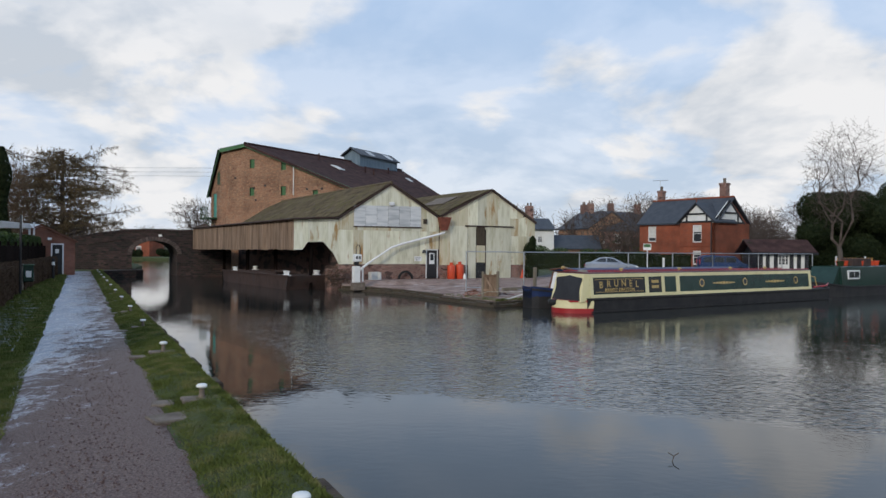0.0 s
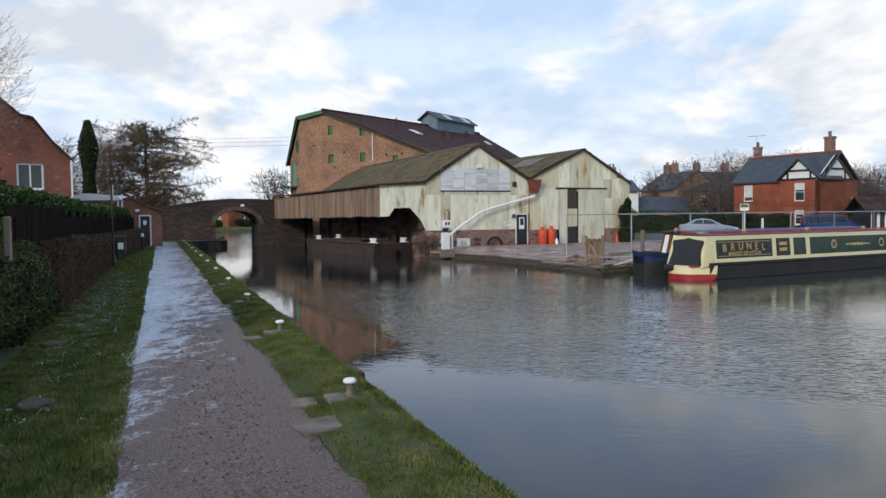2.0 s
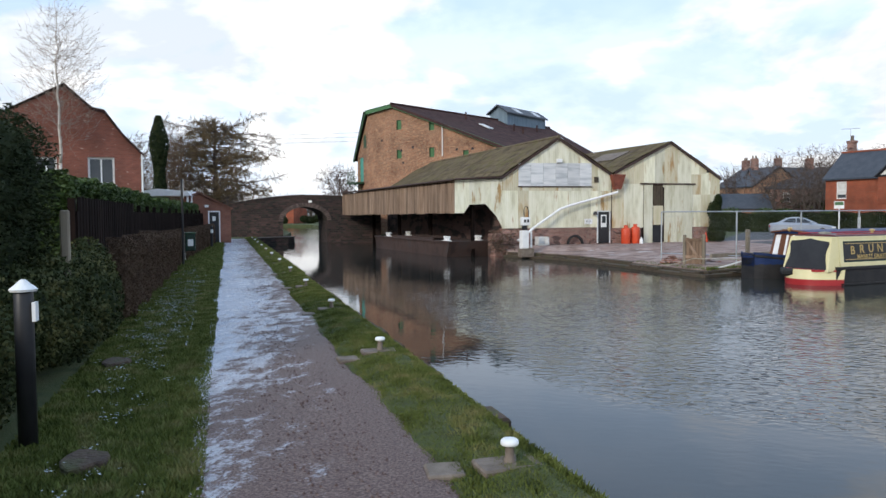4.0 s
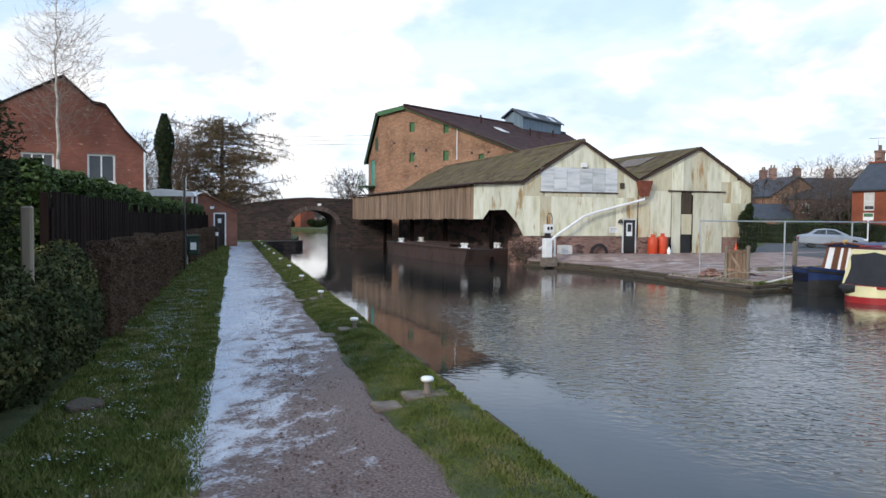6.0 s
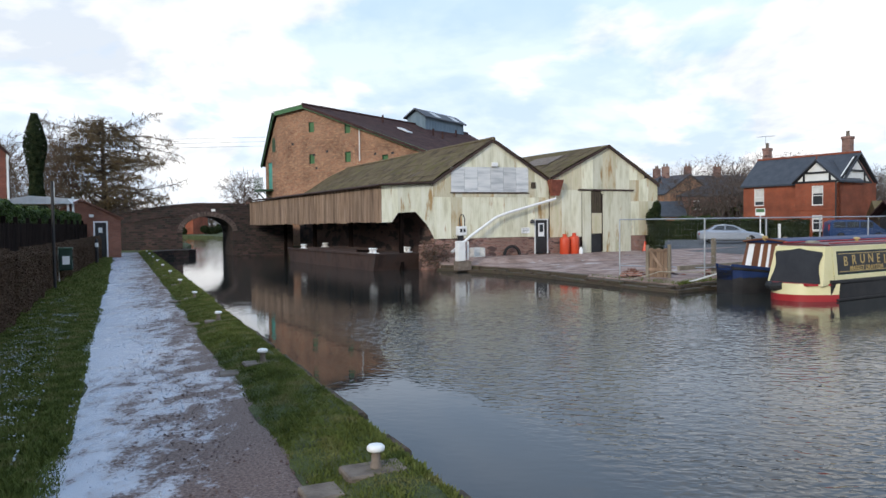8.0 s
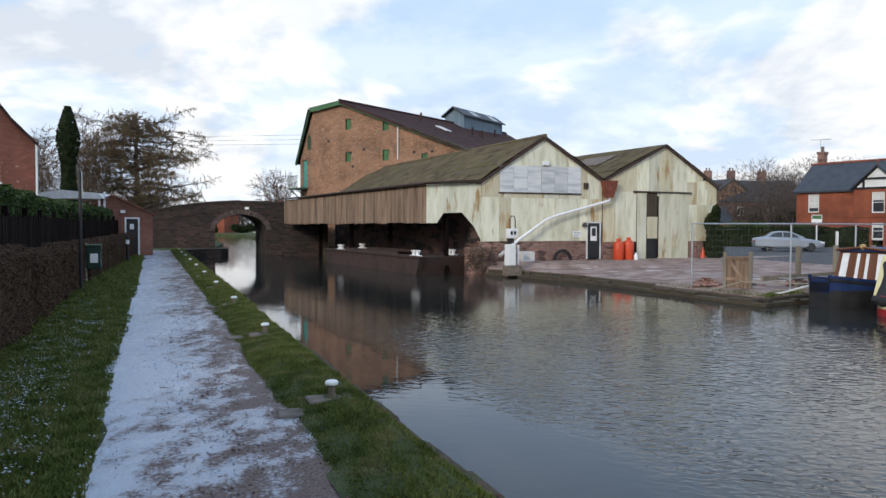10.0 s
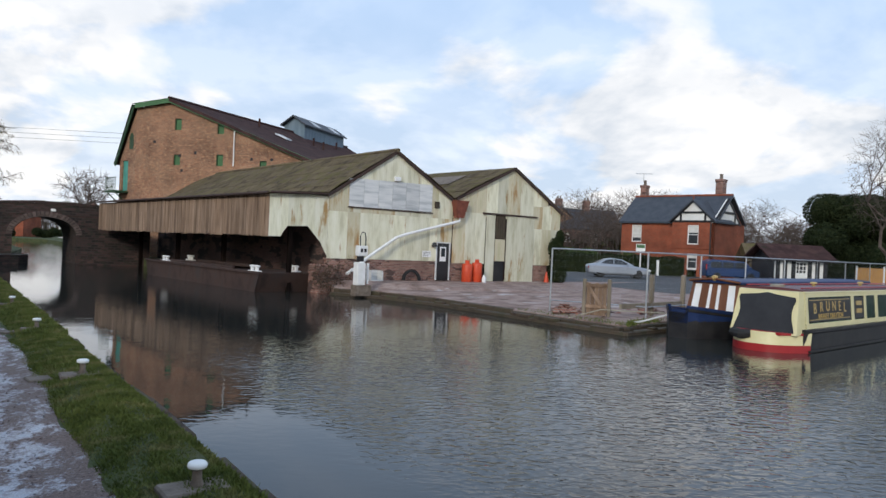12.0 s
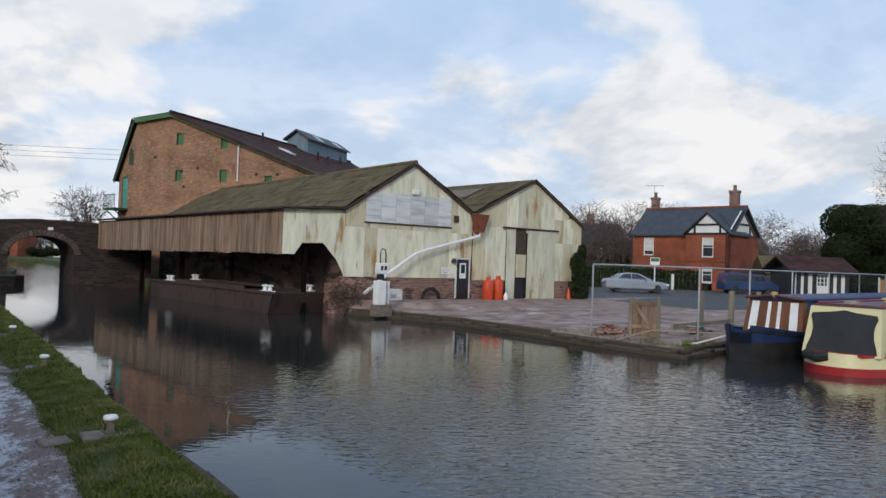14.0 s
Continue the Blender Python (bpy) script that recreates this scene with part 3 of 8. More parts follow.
def window_parts(parent, x, z, w, h, depth, name="window", frame=None, bars=(1, 1), sill=True, curtain=0.0):
    """A window set in the opening that starts at x, z of a wall whose outer face is y = 0: frame, bars, panes, sill."""
    frame = frame or M["white"]
    y = depth
    t = 0.10
    win = part(name, Geo().box(x, y, z, x + w, y + 0.06, z + t).box(x, y, z + h - t, x + w, y + 0.06, z + h).box(x, y, z + t, x + t, y + 0.06, z + h - t).box(x + w - t, y, z + t, x + w, y + 0.06, z + h - t), frame, parent, "white painted window frame" if frame is M["white"] else "")
    nx, nz = bars
    for i in range(1, nx + 1):
        c = x + w * i / (nx + 1)
        part("mullion", Geo().box(c - 0.035, y + 0.004, z + t, c + 0.035, y + 0.056, z + h - t), frame, win)
    for i in range(1, nz + 1):
        c = z + h * i / (nz + 1)
        part("glazing_bar", Geo().box(x + t, y + 0.008, c - 0.025, x + w - t, y + 0.05, c + 0.025), frame, win)
    part("pane", Geo().box(x + t, y + 0.025, z + t, x + w - t, y + 0.035, z + h - t), M["glass"], win)
    if curtain:
        part("curtain", Geo().box(x + t, y + 0.016, z + h * (1 - curtain), x + w - t, y + 0.022, z + h - t), M["curtain"], win, "pale net curtain behind the pane")
    if sill:
        part("sill", Geo().box(x - 0.06, y - depth - 0.07, z - 0.09, x + w + 0.06, y + 0.05, z - 0.002), frame, win)
    return win


# ---- plan ----
B0, BD, BN = Vector((-2.38, 9.36)), Vector((-0.46713, 0.88419)), Vector((0.88419, 0.46713))
WATER = -0.58


def tow(s, o):
    """A place by its way along the towpath and its offset towards the water from the row of bollards."""
    return B0 + BD * s + BN * o


EDGE = 0.36
F0, FD, FB = Vector((-9.4, 45.3)), Vector((0.854, 0.520)), Vector((-0.520, 0.854))      # sheds: canopy corner, along the front, to the back


def shed(u, w):
    return F0 + FD * u + FB * w


CANOPY = Vector((-22.7, 64.5))
CD = (CANOPY - F0).normalized()


def poly_ground(name, pts, z, material, depth=1.6, label="", category="", kind="structure"):
    g = Geo()
    n = len(pts)
    g.add([(p[0], p[1], p[2] if len(p) > 2 else z) for p in pts], [tuple(range(n))])
    g.add([(p[0], p[1], p[2] if len(p) > 2 else z) for p in pts] + [(p[0], p[1], z - depth) for p in pts], [(i, (i + 1) % n, n + (i + 1) % n, n + i) for i in range(n)])
    ob = thing(name, g, material, label, category, kind=kind)
    return ob


# water under everything, then the two banks as one sheet out to the horizon
wat = Geo()
wat.add([(-2200, -2200, WATER), (2200, -2200, WATER), (2200, 2200, WATER), (-2200, 2200, WATER)], [(0, 1, 2, 3)])
thing("water", wat, M["water"], "dark brown canal water with wind ripples and sky reflections", "water", kind="structure")

left = [tow(-900, EDGE), tow(-200, EDGE), tow(-40, EDGE), tow(57.5, EDGE), Vector((-27.7, 61.7)), Vector((-26.9, 62.5)), Vector((-26.7, 63.3)), Vector((-27.2, 64.4)), Vector((-28.6, 66.0)), Vector((-34.0, 80.0)), Vector((-47.0, 104.0)), Vector((-72.0, 140.0)), Vector((-140.0, 195.0)),
        Vector((-1800, 900)), Vector((-2000, -1800))]
right = [Vector((900, -1700)), Vector((70, -60)), Vector((62, 20)), Vector((45, 58)), Vector((30, 53.5)), Vector((24.0, 49.4)), Vector((20.2, 52.0)), shed(26.3, 0.2), shed(2.9, 0.2), shed(2.9, 0) + CD * 24.6, Vector((-21.6, 66.8)), Vector((-23.6, 66.8)), Vector((-26.7, 70.2)), Vector((-28.5, 78.0)), Vector((-35.5, 100.0)), Vector((-52.0, 132.0)), Vector((-110.0, 185.0)),
         Vector((-1700, 1000)), Vector((0, 2100)), Vector((2000, 1900)), Vector((2000, -1700))]
gsheet = Geo()
for poly in (left, right):
    n = len(poly)
    gsheet.add([(p.x, p.y, -0.03) for p in poly], [tuple(range(n))])
    gsheet.add([(p.x, p.y, -0.03) for p in poly] + [(p.x, p.y, -1.8) for p in poly], [(i, (i + 1) % n, n + (i + 1) % n, n + i) for i in range(n)])
bm = bmesh.new()
me = bpy.data.meshes.new("ground")
me.from_pydata(gsheet.v, [], gsheet.f)
bm.from_mesh(me)
bmesh.ops.triangulate(bm, faces=[f for f in bm.faces if len(f.verts) > 4])
bmesh.ops.recalc_face_normals(bm, faces=bm.faces)
bm.to_mesh(me)
bm.free()
me.materials.append(M["grass"])
tagged(new("ground", me), "grassy ground on both canal banks out to the horizon", "ground", kind="structure")

# the towpath: a sheet with ragged edges, slightly hollow
rnd = random.Random(4)
rows = []
for i in range(0, 190):
    s = -12 + i * 0.36
    wob = 0.10 * math.sin(s * 0.9) + 0.07 * math.sin(s * 2.3 + 1) + rnd.uniform(-0.05, 0.05)
    wob2 = 0.10 * math.sin(s * 0.7 + 2) + 0.06 * math.sin(s * 2.9) + rnd.uniform(-0.05, 0.05)
    a = -2.25 + 0.006 * max(s, 0) + wob2
    b = -0.34 + 0.005 * max(s, 0) + wob
    if 24.2 < s < 25.6:
        a -= 0.5
    rows.append([(*tow(s, a + (b - a) * k / 8), 0.012 - 0.02 * math.sin(math.pi * k / 8) - (0.035 if k in (0, 8) else 0)) for k in range(9)])
thing("towpath", Geo().grid(rows), M["path"], "trodden red-brown gravel towpath with patches of thin ice", "path", kind="structure", smooth=True)


# ---- the two corrugated sheds ----
def corrugated(u0, u1, zlow0, ztop0, ztop1, pitch=0.13, amp=0.005, zlow1=None):
    """An upright corrugated sheet from u0 to u1 with a straight foot and a straight, perhaps sloping, head."""
    zlow1 = zlow0 if zlow1 is None else zlow1
    n = max(4, int(round((u1 - u0) / pitch * 4)))
    lo, hi = [], []
    for i in range(n + 1):
        k = i / n
        u = u0 + (u1 - u0) * k
        y = amp * math.cos(2 * math.pi * (u - u0) / pitch) - amp
        lo.append((u, y, zlow0 + (zlow1 - zlow0) * k))
        hi.append((u, y, ztop0 + (ztop1 - ztop0) * k))
    return Geo().grid([lo, hi])


SHED = at(F0, FD)            # x along the front, y to the back
V1, A1, A2, E2 = 10.2, 6.55, 14.5, 18.35


def top1(u):
    """Height of the front of the first shed along its width."""
    return 3.94 + (6.32 - 3.94) * (u - 2.87) / (A1 - 2.87) if u < A1 else 6.32 - (6.32 - 4.2) * (u - A1) / (V1 - A1)


def top2(u):
    return 4.2 + (6.27 - 4.2) * (u - V1) / (A2 - V1) if u < A2 else 6.27 - (6.27 - 4.06) * (u - A2) / (E2 - A2)


shed1 = empty("canal_shed", SHED, "long canal shed clad in flaking cream corrugated sheets with mossy roof", "shed")
shed2 = empty("canal_shed", SHED, "smaller gabled shed of rust-stained cream corrugated sheets beside the quay", "shed")
rnd = random.Random(11)


def clad(parent, u0, u1, zlo, ztop, wide, skip=(), old=0.2, band=None):
    """Sheets side by side; skip: (u0, u1, z0, z1) openings; band: height at which an upper row starts."""
    cuts = {u0, u1, *[c for s in skip for c in s[:2] if u0 < c < u1]}
    for apex in (A1, A2):
        if u0 < apex < u1:
            cuts.add(apex)
    u = u0 + wide
    while u < u1 - 0.25:
        if min(abs(u - c) for c in cuts) > 0.22:
            cuts.add(u)
        u += wide * rnd.uniform(0.85, 1.15)
    cuts = sorted(cuts)
    for a, b in zip(cuts, cuts[1:]):
        spans, z = [], zlo
        for s in sorted(skip, key=lambda q: q[2]):
            if s[0] <= a + 1e-6 and s[1] >= b - 1e-6:
                if s[2] > z + 0.02:
                    spans.append((z, s[2]))
                z = s[3]
        spans.append((z, None))
        for lo, hi in spans:
            rows = [(lo, hi)]
            if band and lo < band - 0.2 and (hi is None or hi > band + 0.2) and min(ztop(a), ztop(b)) > band + 0.2:
                rows = [(lo, band + 0.08), (band, hi)]
            for k, (l, h) in enumerate(rows):
                ta, tb = (h, h) if h is not None else (ztop(a) - 0.02, ztop(b) - 0.02)
                g = corrugated(a, b + 0.03, l, ta, tb)
                m = M["sheet_old"] if rnd.random() < old * (2.2 if k or l > 3 else 1) else M["sheet"]
                part("sheet", g, m, parent, m=Matrix.Translation((0, -0.02 - 0.012 * k - rnd.uniform(0, 0.012), 0)), smooth=True)


# frame walls behind the cladding
def gable_wall(poly, y0, y1):
    return Geo().prism(poly, y0, y1, "y")


DOOR = (9.31, 10.1)
part("wall_core", gable_wall([(2.9, 1.0), (DOOR[0], 1.0), (DOOR[0], 1.95), (V1, 1.95), (V1, 4.15), (A1, 6.26), (2.9, 3.9)], 0.06, 0.2), M["rust"], shed1)
bw = brick_geo = Geo().box(2.9, 0.0, -0.3, DOOR[0] - 0.06, 0.3, 1.02)
part("brick_plinth", bw, M["brick_dark"], shed1, "worn red brick plinth")
part("brick_plinth", Geo().box(DOOR[1] + 0.07, 0.0, -0.3, 12.45, 0.3, 0.95), M["brick_dark"], shed2, "worn red brick plinth")
part("brick_plinth", Geo().box(16.2, 0.0, -0.35, E2 - 0.9, 0.3, 0.95), M["brick_dark"], shed2)
part("side_wall", Geo().box(2.9, 0.3, -1.2, 3.15, 24.5, 3.8), M["brick_dock_shaded"], shed1, "brick wall behind the dock, canopy shade in its dark colour")
part("back_wall", gable_wall([(2.9, 0), (V1, 0), (V1, 4.1), (A1, 6.25), (2.9, 3.85)], 24.2, 24.5), M["brick_dark"], shed1)
part("valley_wall", Geo().box(V1 - 0.12, 0.2, 0, V1 + 0.12, 24.2, 4.05), M["brick_dark"], shed1)
clad(shed1, 2.9, V1, 1.0, top1, 0.85, skip=[(3.93, 8.8, 3.47, 4.78), (DOOR[0] - 0.06, DOOR[1] + 0.1, 0.9, 1.98)], old=0.10, band=3.2)
# upper gable is older, bare of paint in places
for i in range(6):
    a = 3.95 + i * 0.815
    part("sign_board", Geo().box(a, -0.075, 3.47 + 0.004 * i, a + 0.8, -0.05, 4.80 + 0.012 * i), M["sheet_grey"], shed1, "grey painted board" if i == 0 else "")
part("sign_board_rail", Geo().box(3.9, -0.10, 3.41, 8.88, -0.04, 3.46), M["rust"], shed1)

# canopy front with its cut corners, and the plank side over the water
cuts = [0.0, 0.55, 0.88, 1.38, 1.88, 2.2, 2.55, 2.9]
low = {0.0: 1.9, 0.55: 1.9, 0.88: 2.38, 1.38: 2.40, 1.88: 2.42, 2.2: 2.08, 2.55: 1.72, 2.9: 1.1}
for a, b in zip(cuts, cuts[1:]):
    part("canopy_sheet", corrugated(a, b + 0.01, low[a], 3.76 + 0.06 * a, 3.76 + 0.06 * b, zlow1=low[b]), M["sheet"], shed1, smooth=True)
part("canopy_gutter", Geo().tube([(0.0, -0.09, 3.82), (2.95, -0.09, 3.96)], 0.06, 8), M["rust"], shed1, "rusty rain gutter")
part("canopy_fascia", Geo().box(-0.03, 0.02, 3.66, 2.9, 0.10, 3.80), M["plank"], shed1)

side = SHED.inverted() @ at(F0, CD)
LEN = (CANOPY - F0).length
s = 0.0
while s < LEN:
    w = rnd.uniform(0.20, 0.30)
    z0 = 1.9 - 0.012 * s * 0.3 + rnd.uniform(-0.04, 0.04)
    z1 = 3.74 - 0.006 * s
    g = Geo().box(0, -0.02, z0, min(w - 0.012, LEN - s), 0.015, z1)
    part("plank", g, M["plank"], shed1, m=side @ Matrix.Translation((s, rnd.uniform(-0.012, 0.012), 0)) @ Matrix.Rotation(radians(rnd.uniform(-0.5, 0.5)), 4, "Y"))
    s += w
part("eaves_gutter", Geo().tube([side @ Vector((0, 0.10, 3.80)), side @ Vector((LEN, 0.10, 3.68))], 0.06, 6), M["rust"], shed1)
part("wall_plate", Geo().box(0, -0.14, 3.42, LEN, -0.03, 3.62, side), M["fence_dark"], shed1)
for k in (2, 3.4, 4.8):
    p = side @ Vector((LEN * k / 5.2, -2.2, 0))
    part("canopy_post", Geo().box(p.x - 0.11, p.y - 0.11, -1.5, p.x + 0.11, p.y + 0.11, 3.6), M["fence_dark"], shed1)
part("canopy_post", Geo().box(1.15, 0.3, -1.5, 1.33, 0.48, 3.7), M["fence_dark"], shed1)
for k in range(7):
    q = side @ Vector((LEN * (k + 0.5) / 7, -0.05, 3.62))
    part("tie_beam", Geo().box(q.x, q.y - 0.08, q.z - 0.2, 3.0, q.y + 0.08, q.z), M["fence_dark"], shed1)


SHEET_RND = random.Random(31)


def roof_sheet(a, b, c, d, nx, ny, amp=0.025, thick=0.04):
    """A roof plane of corrugated sheets: a to b along the foot, d to c along the ridge; waves run up the slope."""
    a, b, c, d = (Vector(p) for p in (a, b, c, d))
    up = (b - a).cross(d - a).normalized()
    if up.z < 0:
        up = -up
    rows = []
    for j in range(ny + 1):
        row = []
        for i in range(nx * 4 + 1):
            k = i / (nx * 4)
            lo, hi = a.lerp(b, k), d.lerp(c, k)
            row.append(lo.lerp(hi, j / ny) + up * (amp * math.cos(i * math.pi / 2) + 0.02 * math.sin(k * 9 + j)))
        rows.append(row)
    g = Geo()
    sheets = []
    for j in range(ny):
        for i in range(0, nx * 4, 28):
            e = min(i + 29, nx * 4 + 1)
            lift = up * SHEET_RND.uniform(0.0, 0.014)
            slip = (d - a).normalized() * (0.12 + SHEET_RND.uniform(-0.025, 0.025))
            low = [p - up * 0.012 + lift for p in rows[j][i:e]] if j == 0 else [p + up * 0.028 + lift - slip for p in rows[j][i:e]]
            sheets.append(Geo().grid([low, [p + up * 0.004 + lift for p in rows[j + 1][i:e]]]))
    g.grid([[a.lerp(b, i / 12).lerp(d.lerp(c, i / 12), j / 4) - Vector((0, 0, amp + 0.05 + thick)) for i in range(13)] for j in range(5)])
    return g, sheets


def roof_part(name, parent, label, *spec):
    """A slope: the under-sheet as the part, every corrugated sheet a piece laid on it."""
    g, sheets = roof_sheet(*spec)
    slope = part(name, g, M["roof_moss"], parent, label, smooth=True)
    for s in sheets:
        part("roof_sheet", s, M["roof_moss"], slope, smooth=True)
    return slope


cb = side @ Vector((LEN, 0, 0))
roof_part("canopy_roof", shed1, "shallow mossy roof over the dock", (-0.14, -0.14, 3.80), (cb.x - 0.14, cb.y + 0.1, 3.70), (2.8, 24.7, 3.98), (2.8, -0.16, 3.98), 150, 2)
roof_part("roof_slope", shed1, "mossy corrugated cement roof sheets", (2.7, -0.16, 3.95), (2.7, 24.7, 3.95), (A1, 24.7, 6.33), (A1, -0.16, 6.36), 150, 5)
roof_part("roof_slope", shed1, "", (A1, -0.16, 6.36), (A1, 24.7, 6.33), (V1, 24.7, 4.22), (V1, -0.16, 4.25), 150, 2)
part("ridge_cap", Geo().tube([(A1, -0.18, 6.37), (A1, 24.7, 6.34)], 0.11, 6), M["roof_moss"], shed1)
part("bargeboard", Geo().prism([(2.8, 3.80), (A1, 6.20), (V1, 4.08), (V1, 4.22), (A1, 6.36), (2.8, 3.97)], -0.15, -0.11, "y"), M["rust"], shed1)

# second shed: big sliding door, dark window, wicket
part("wall_core", gable_wall([(V1, 0.95), (12.5, 0.95), (12.5, -0.2), (13.2, -0.2), (13.2, 1.08), (14.02, 1.08), (14.02, -0.2), (16.2, -0.2), (16.2, 0.9), (E2 - 0.95, 0.9), (E2 - 0.95, 3.45), (E2, 4.0), (A2, 6.2), (V1, 4.15)], 0.06, 0.2), M["rust"], shed2)
clad(shed2, V1 + 0.1, 12.52, 0.93, top2, 0.8, old=0.55, band=3.65)
clad(shed2, 12.52, 16.15, 3.62, top2, 0.85, old=0.2)
clad(shed2, 16.15, E2, 0.93, lambda u: min(top2(u), 4.3 if u < 17.3 else top2(u)), 0.75, old=0.3, band=3.0)
clad(shed2, 16.15, 17.3, 4.25, top2, 0.6, old=0.3)
sd = part("sliding_door", Geo().box(12.55, -0.05, 3.45, 16.2, -0.03, 3.6), M["sheet"], shed2, "tall corrugated sliding door")
for a, b in ((12.55, 13.18), (14.06, 16.2)):
    part("bottom_rail", Geo().box(a, -0.05, -0.12, b, -0.03, 0.05), M["sheet"], sd)
for a, b, lo in ((12.55, 13.2, -0.14), (13.2, 13.24, 1.1), (13.24, 13.98, 1.1), (13.98, 14.06, 1.1), (14.06, 14.8, -0.14), (14.8, 15.5, -0.14), (15.5, 16.2, -0.14)):
    if abs(a - 13.24) < 0.01:
        part("sheet", corrugated(a, b, lo, 2.30, 2.30), M["sheet_old"], sd, m=Matrix.Translation((0, -0.09, 0)), smooth=True)
    elif b - a > 0.3:
        part("sheet", corrugated(a, b, lo, 3.60, 3.62), M["sheet"], sd, m=Matrix.Translation((0, -0.09 - rnd.uniform(0, 0.01), 0)), smooth=True)
part("door_track", Geo().box(12.3, -0.16, 3.62, 16.4, -0.06, 3.70), M["rust"], shed2)
hw = part("hatch", Geo().box(13.26, -0.06, 2.34, 13.96, 0.03, 3.6), M["timber_wet"], shed2, "dark rotten boarded hatch")
for i in range(4):
    part("board", Geo().box(13.27 + i * 0.175, -0.085, 2.34, 13.27 + i * 0.175 + 0.16, -0.062, 3.58), M["timber_wet"], hw)
part("wicket", Geo().box(13.22, 0.0, -0.16, 14.02, 0.05, 1.08), M["black"], shed2, "small black wicket door")
roof_part("roof_slope", shed2, "mossy corrugated cement roof sheets", (V1 - 0.05, -0.16, 4.25), (V1 - 0.05, 15.5, 4.25), (A2, 15.5, 6.30), (A2, -0.18, 6.33), 100, 4)
roof_part("roof_slope", shed2, "", (A2, -0.18, 6.33), (A2, 15.5, 6.30), (E2 + 0.1, 15.5, 4.0), (E2 + 0.1, -0.16, 4.03), 100, 2)
part("rooflight", Geo().add([(12.3, 3.0, 5.36), (13.6, 3.0, 5.97), (13.6, 6.2, 5.97), (12.3, 6.2, 5.36)], [(0, 1, 2, 3)]).add([(12.3, 3.0, 5.30), (13.6, 3.0, 5.90), (13.6, 6.2, 5.90), (12.3, 6.2, 5.30)], [(0, 1, 2, 3)]), M["stone"], shed2, "greyed translucent roof light")
part("bargeboard", Geo().prism([(V1 + 0.2, 4.2), (A2, 6.18), (E2 + 0.1, 3.9), (E2 + 0.1, 4.04), (A2, 6.33), (V1 + 0.2, 4.36)], -0.17, -0.13, "y"), M["rust"], shed2)
part("side_wall", Geo().box(E2 - 0.3, 0.2, -0.1, E2 - 0.05, 15.4, 3.95), M["sheet"], shed2)
part("back_wall", gable_wall([(V1, 0), (E2 - 0.3, 0), (E2 - 0.3, 3.9), (A2, 6.2), (V1, 4.1)], 15.1, 15.4), M["brick_dark"], shed2)
part("gable_lamp", Geo().box(6.42, -0.2, 4.86, 6.78, -0.05, 5.08), M["white"], shed1, "white floodlight on the gable", bevel=0.02)
part("alarm_box", Geo().box(9.0, -0.13, 3.72, 9.3, -0.05, 4.05), M["timber_wet"], shed1, "small dark vent", bevel=0.02)
hop = Geo()
hop.add([(10.1, -0.45, 4.2), (11.0, -0.45, 4.2), (11.0, -0.02, 4.2), (10.1, -0.02, 4.2), (10.35, -0.35, 3.3), (10.75, -0.35, 3.3), (10.75, -0.02, 3.3), (10.35, -0.02, 3.3)], [(0, 1, 5, 4), (1, 2, 6, 5), (2, 3, 7, 6), (3, 0, 4, 7), (4, 5, 6, 7), (0, 3, 2, 1)])
part("rain_hopper", hop, M["rust_red"], shed1, "rusted red rain hopper in the valley")
pipe = [(10.55, -0.28, 3.35), (10.5, -0.3, 3.12), (7.2, -0.35, 2.32), (6.5, -0.38, 2.10), (4.9, -0.5, 1.15), (3.6, -0.7, 0.30)]
part("downpipe", Geo().tube(pipe, 0.075, 10), M["white"], shed1, "long slanting white plastic downpipe")
door = part("door", Geo().box(DOOR[0], -0.02, 0.05, DOOR[1], 0.03, 1.93), M["black"], shed1, "black panelled door with a glazed light")
dm = M["black"]
for x0, z0, x1, z1 in ((DOOR[0] + 0.1, 0.15, DOOR[1] - 0.1, 0.75),):
    part("door_panel", Geo().box(x0, -0.035, z0, x1, -0.021, z1), dm, door)
part("door_light", Geo().box(DOOR[0] + 0.2, -0.04, 1.0, DOOR[1] - 0.2, -0.021, 1.75), M["white"], door, "white framed door light")
part("door_glass", Geo().box(DOOR[0] + 0.27, -0.05, 1.25, DOOR[1] - 0.27, -0.041, 1.68), M["glass"], door)
part("door_frame", Geo().box(DOOR[0] - 0.07, -0.06, 0.03, DOOR[0], 0.05, 2.0).box(DOOR[1], -0.06, 0.03, DOOR[1] + 0.07, 0.05, 2.0).box(DOOR[0] - 0.07, -0.06, 1.93, DOOR[1] + 0.07, 0.05, 2.0), M["sheet_grey"], shed1)
part("notice", Geo().box(8.35, -0.07, 1.2, 8.9, -0.045, 1.52), M["white"], shed1, "white notice plate")
for i in range(3):
    part("notice_line", Geo().box(8.43, -0.075, 1.27 + i * 0.08, 8.82 - 0.08 * (i == 0), -0.071, 1.29 + i * 0.08), M["black"], shed1)
part("wall_light", Geo().lathe([(0.02, 0.22), (0.10, 0.18), (0.14, 0.05), (0.13, 0.0)], 10, (9.05, -0.14, 1.75)), M["black"], shed1, "small black bracket lamp")

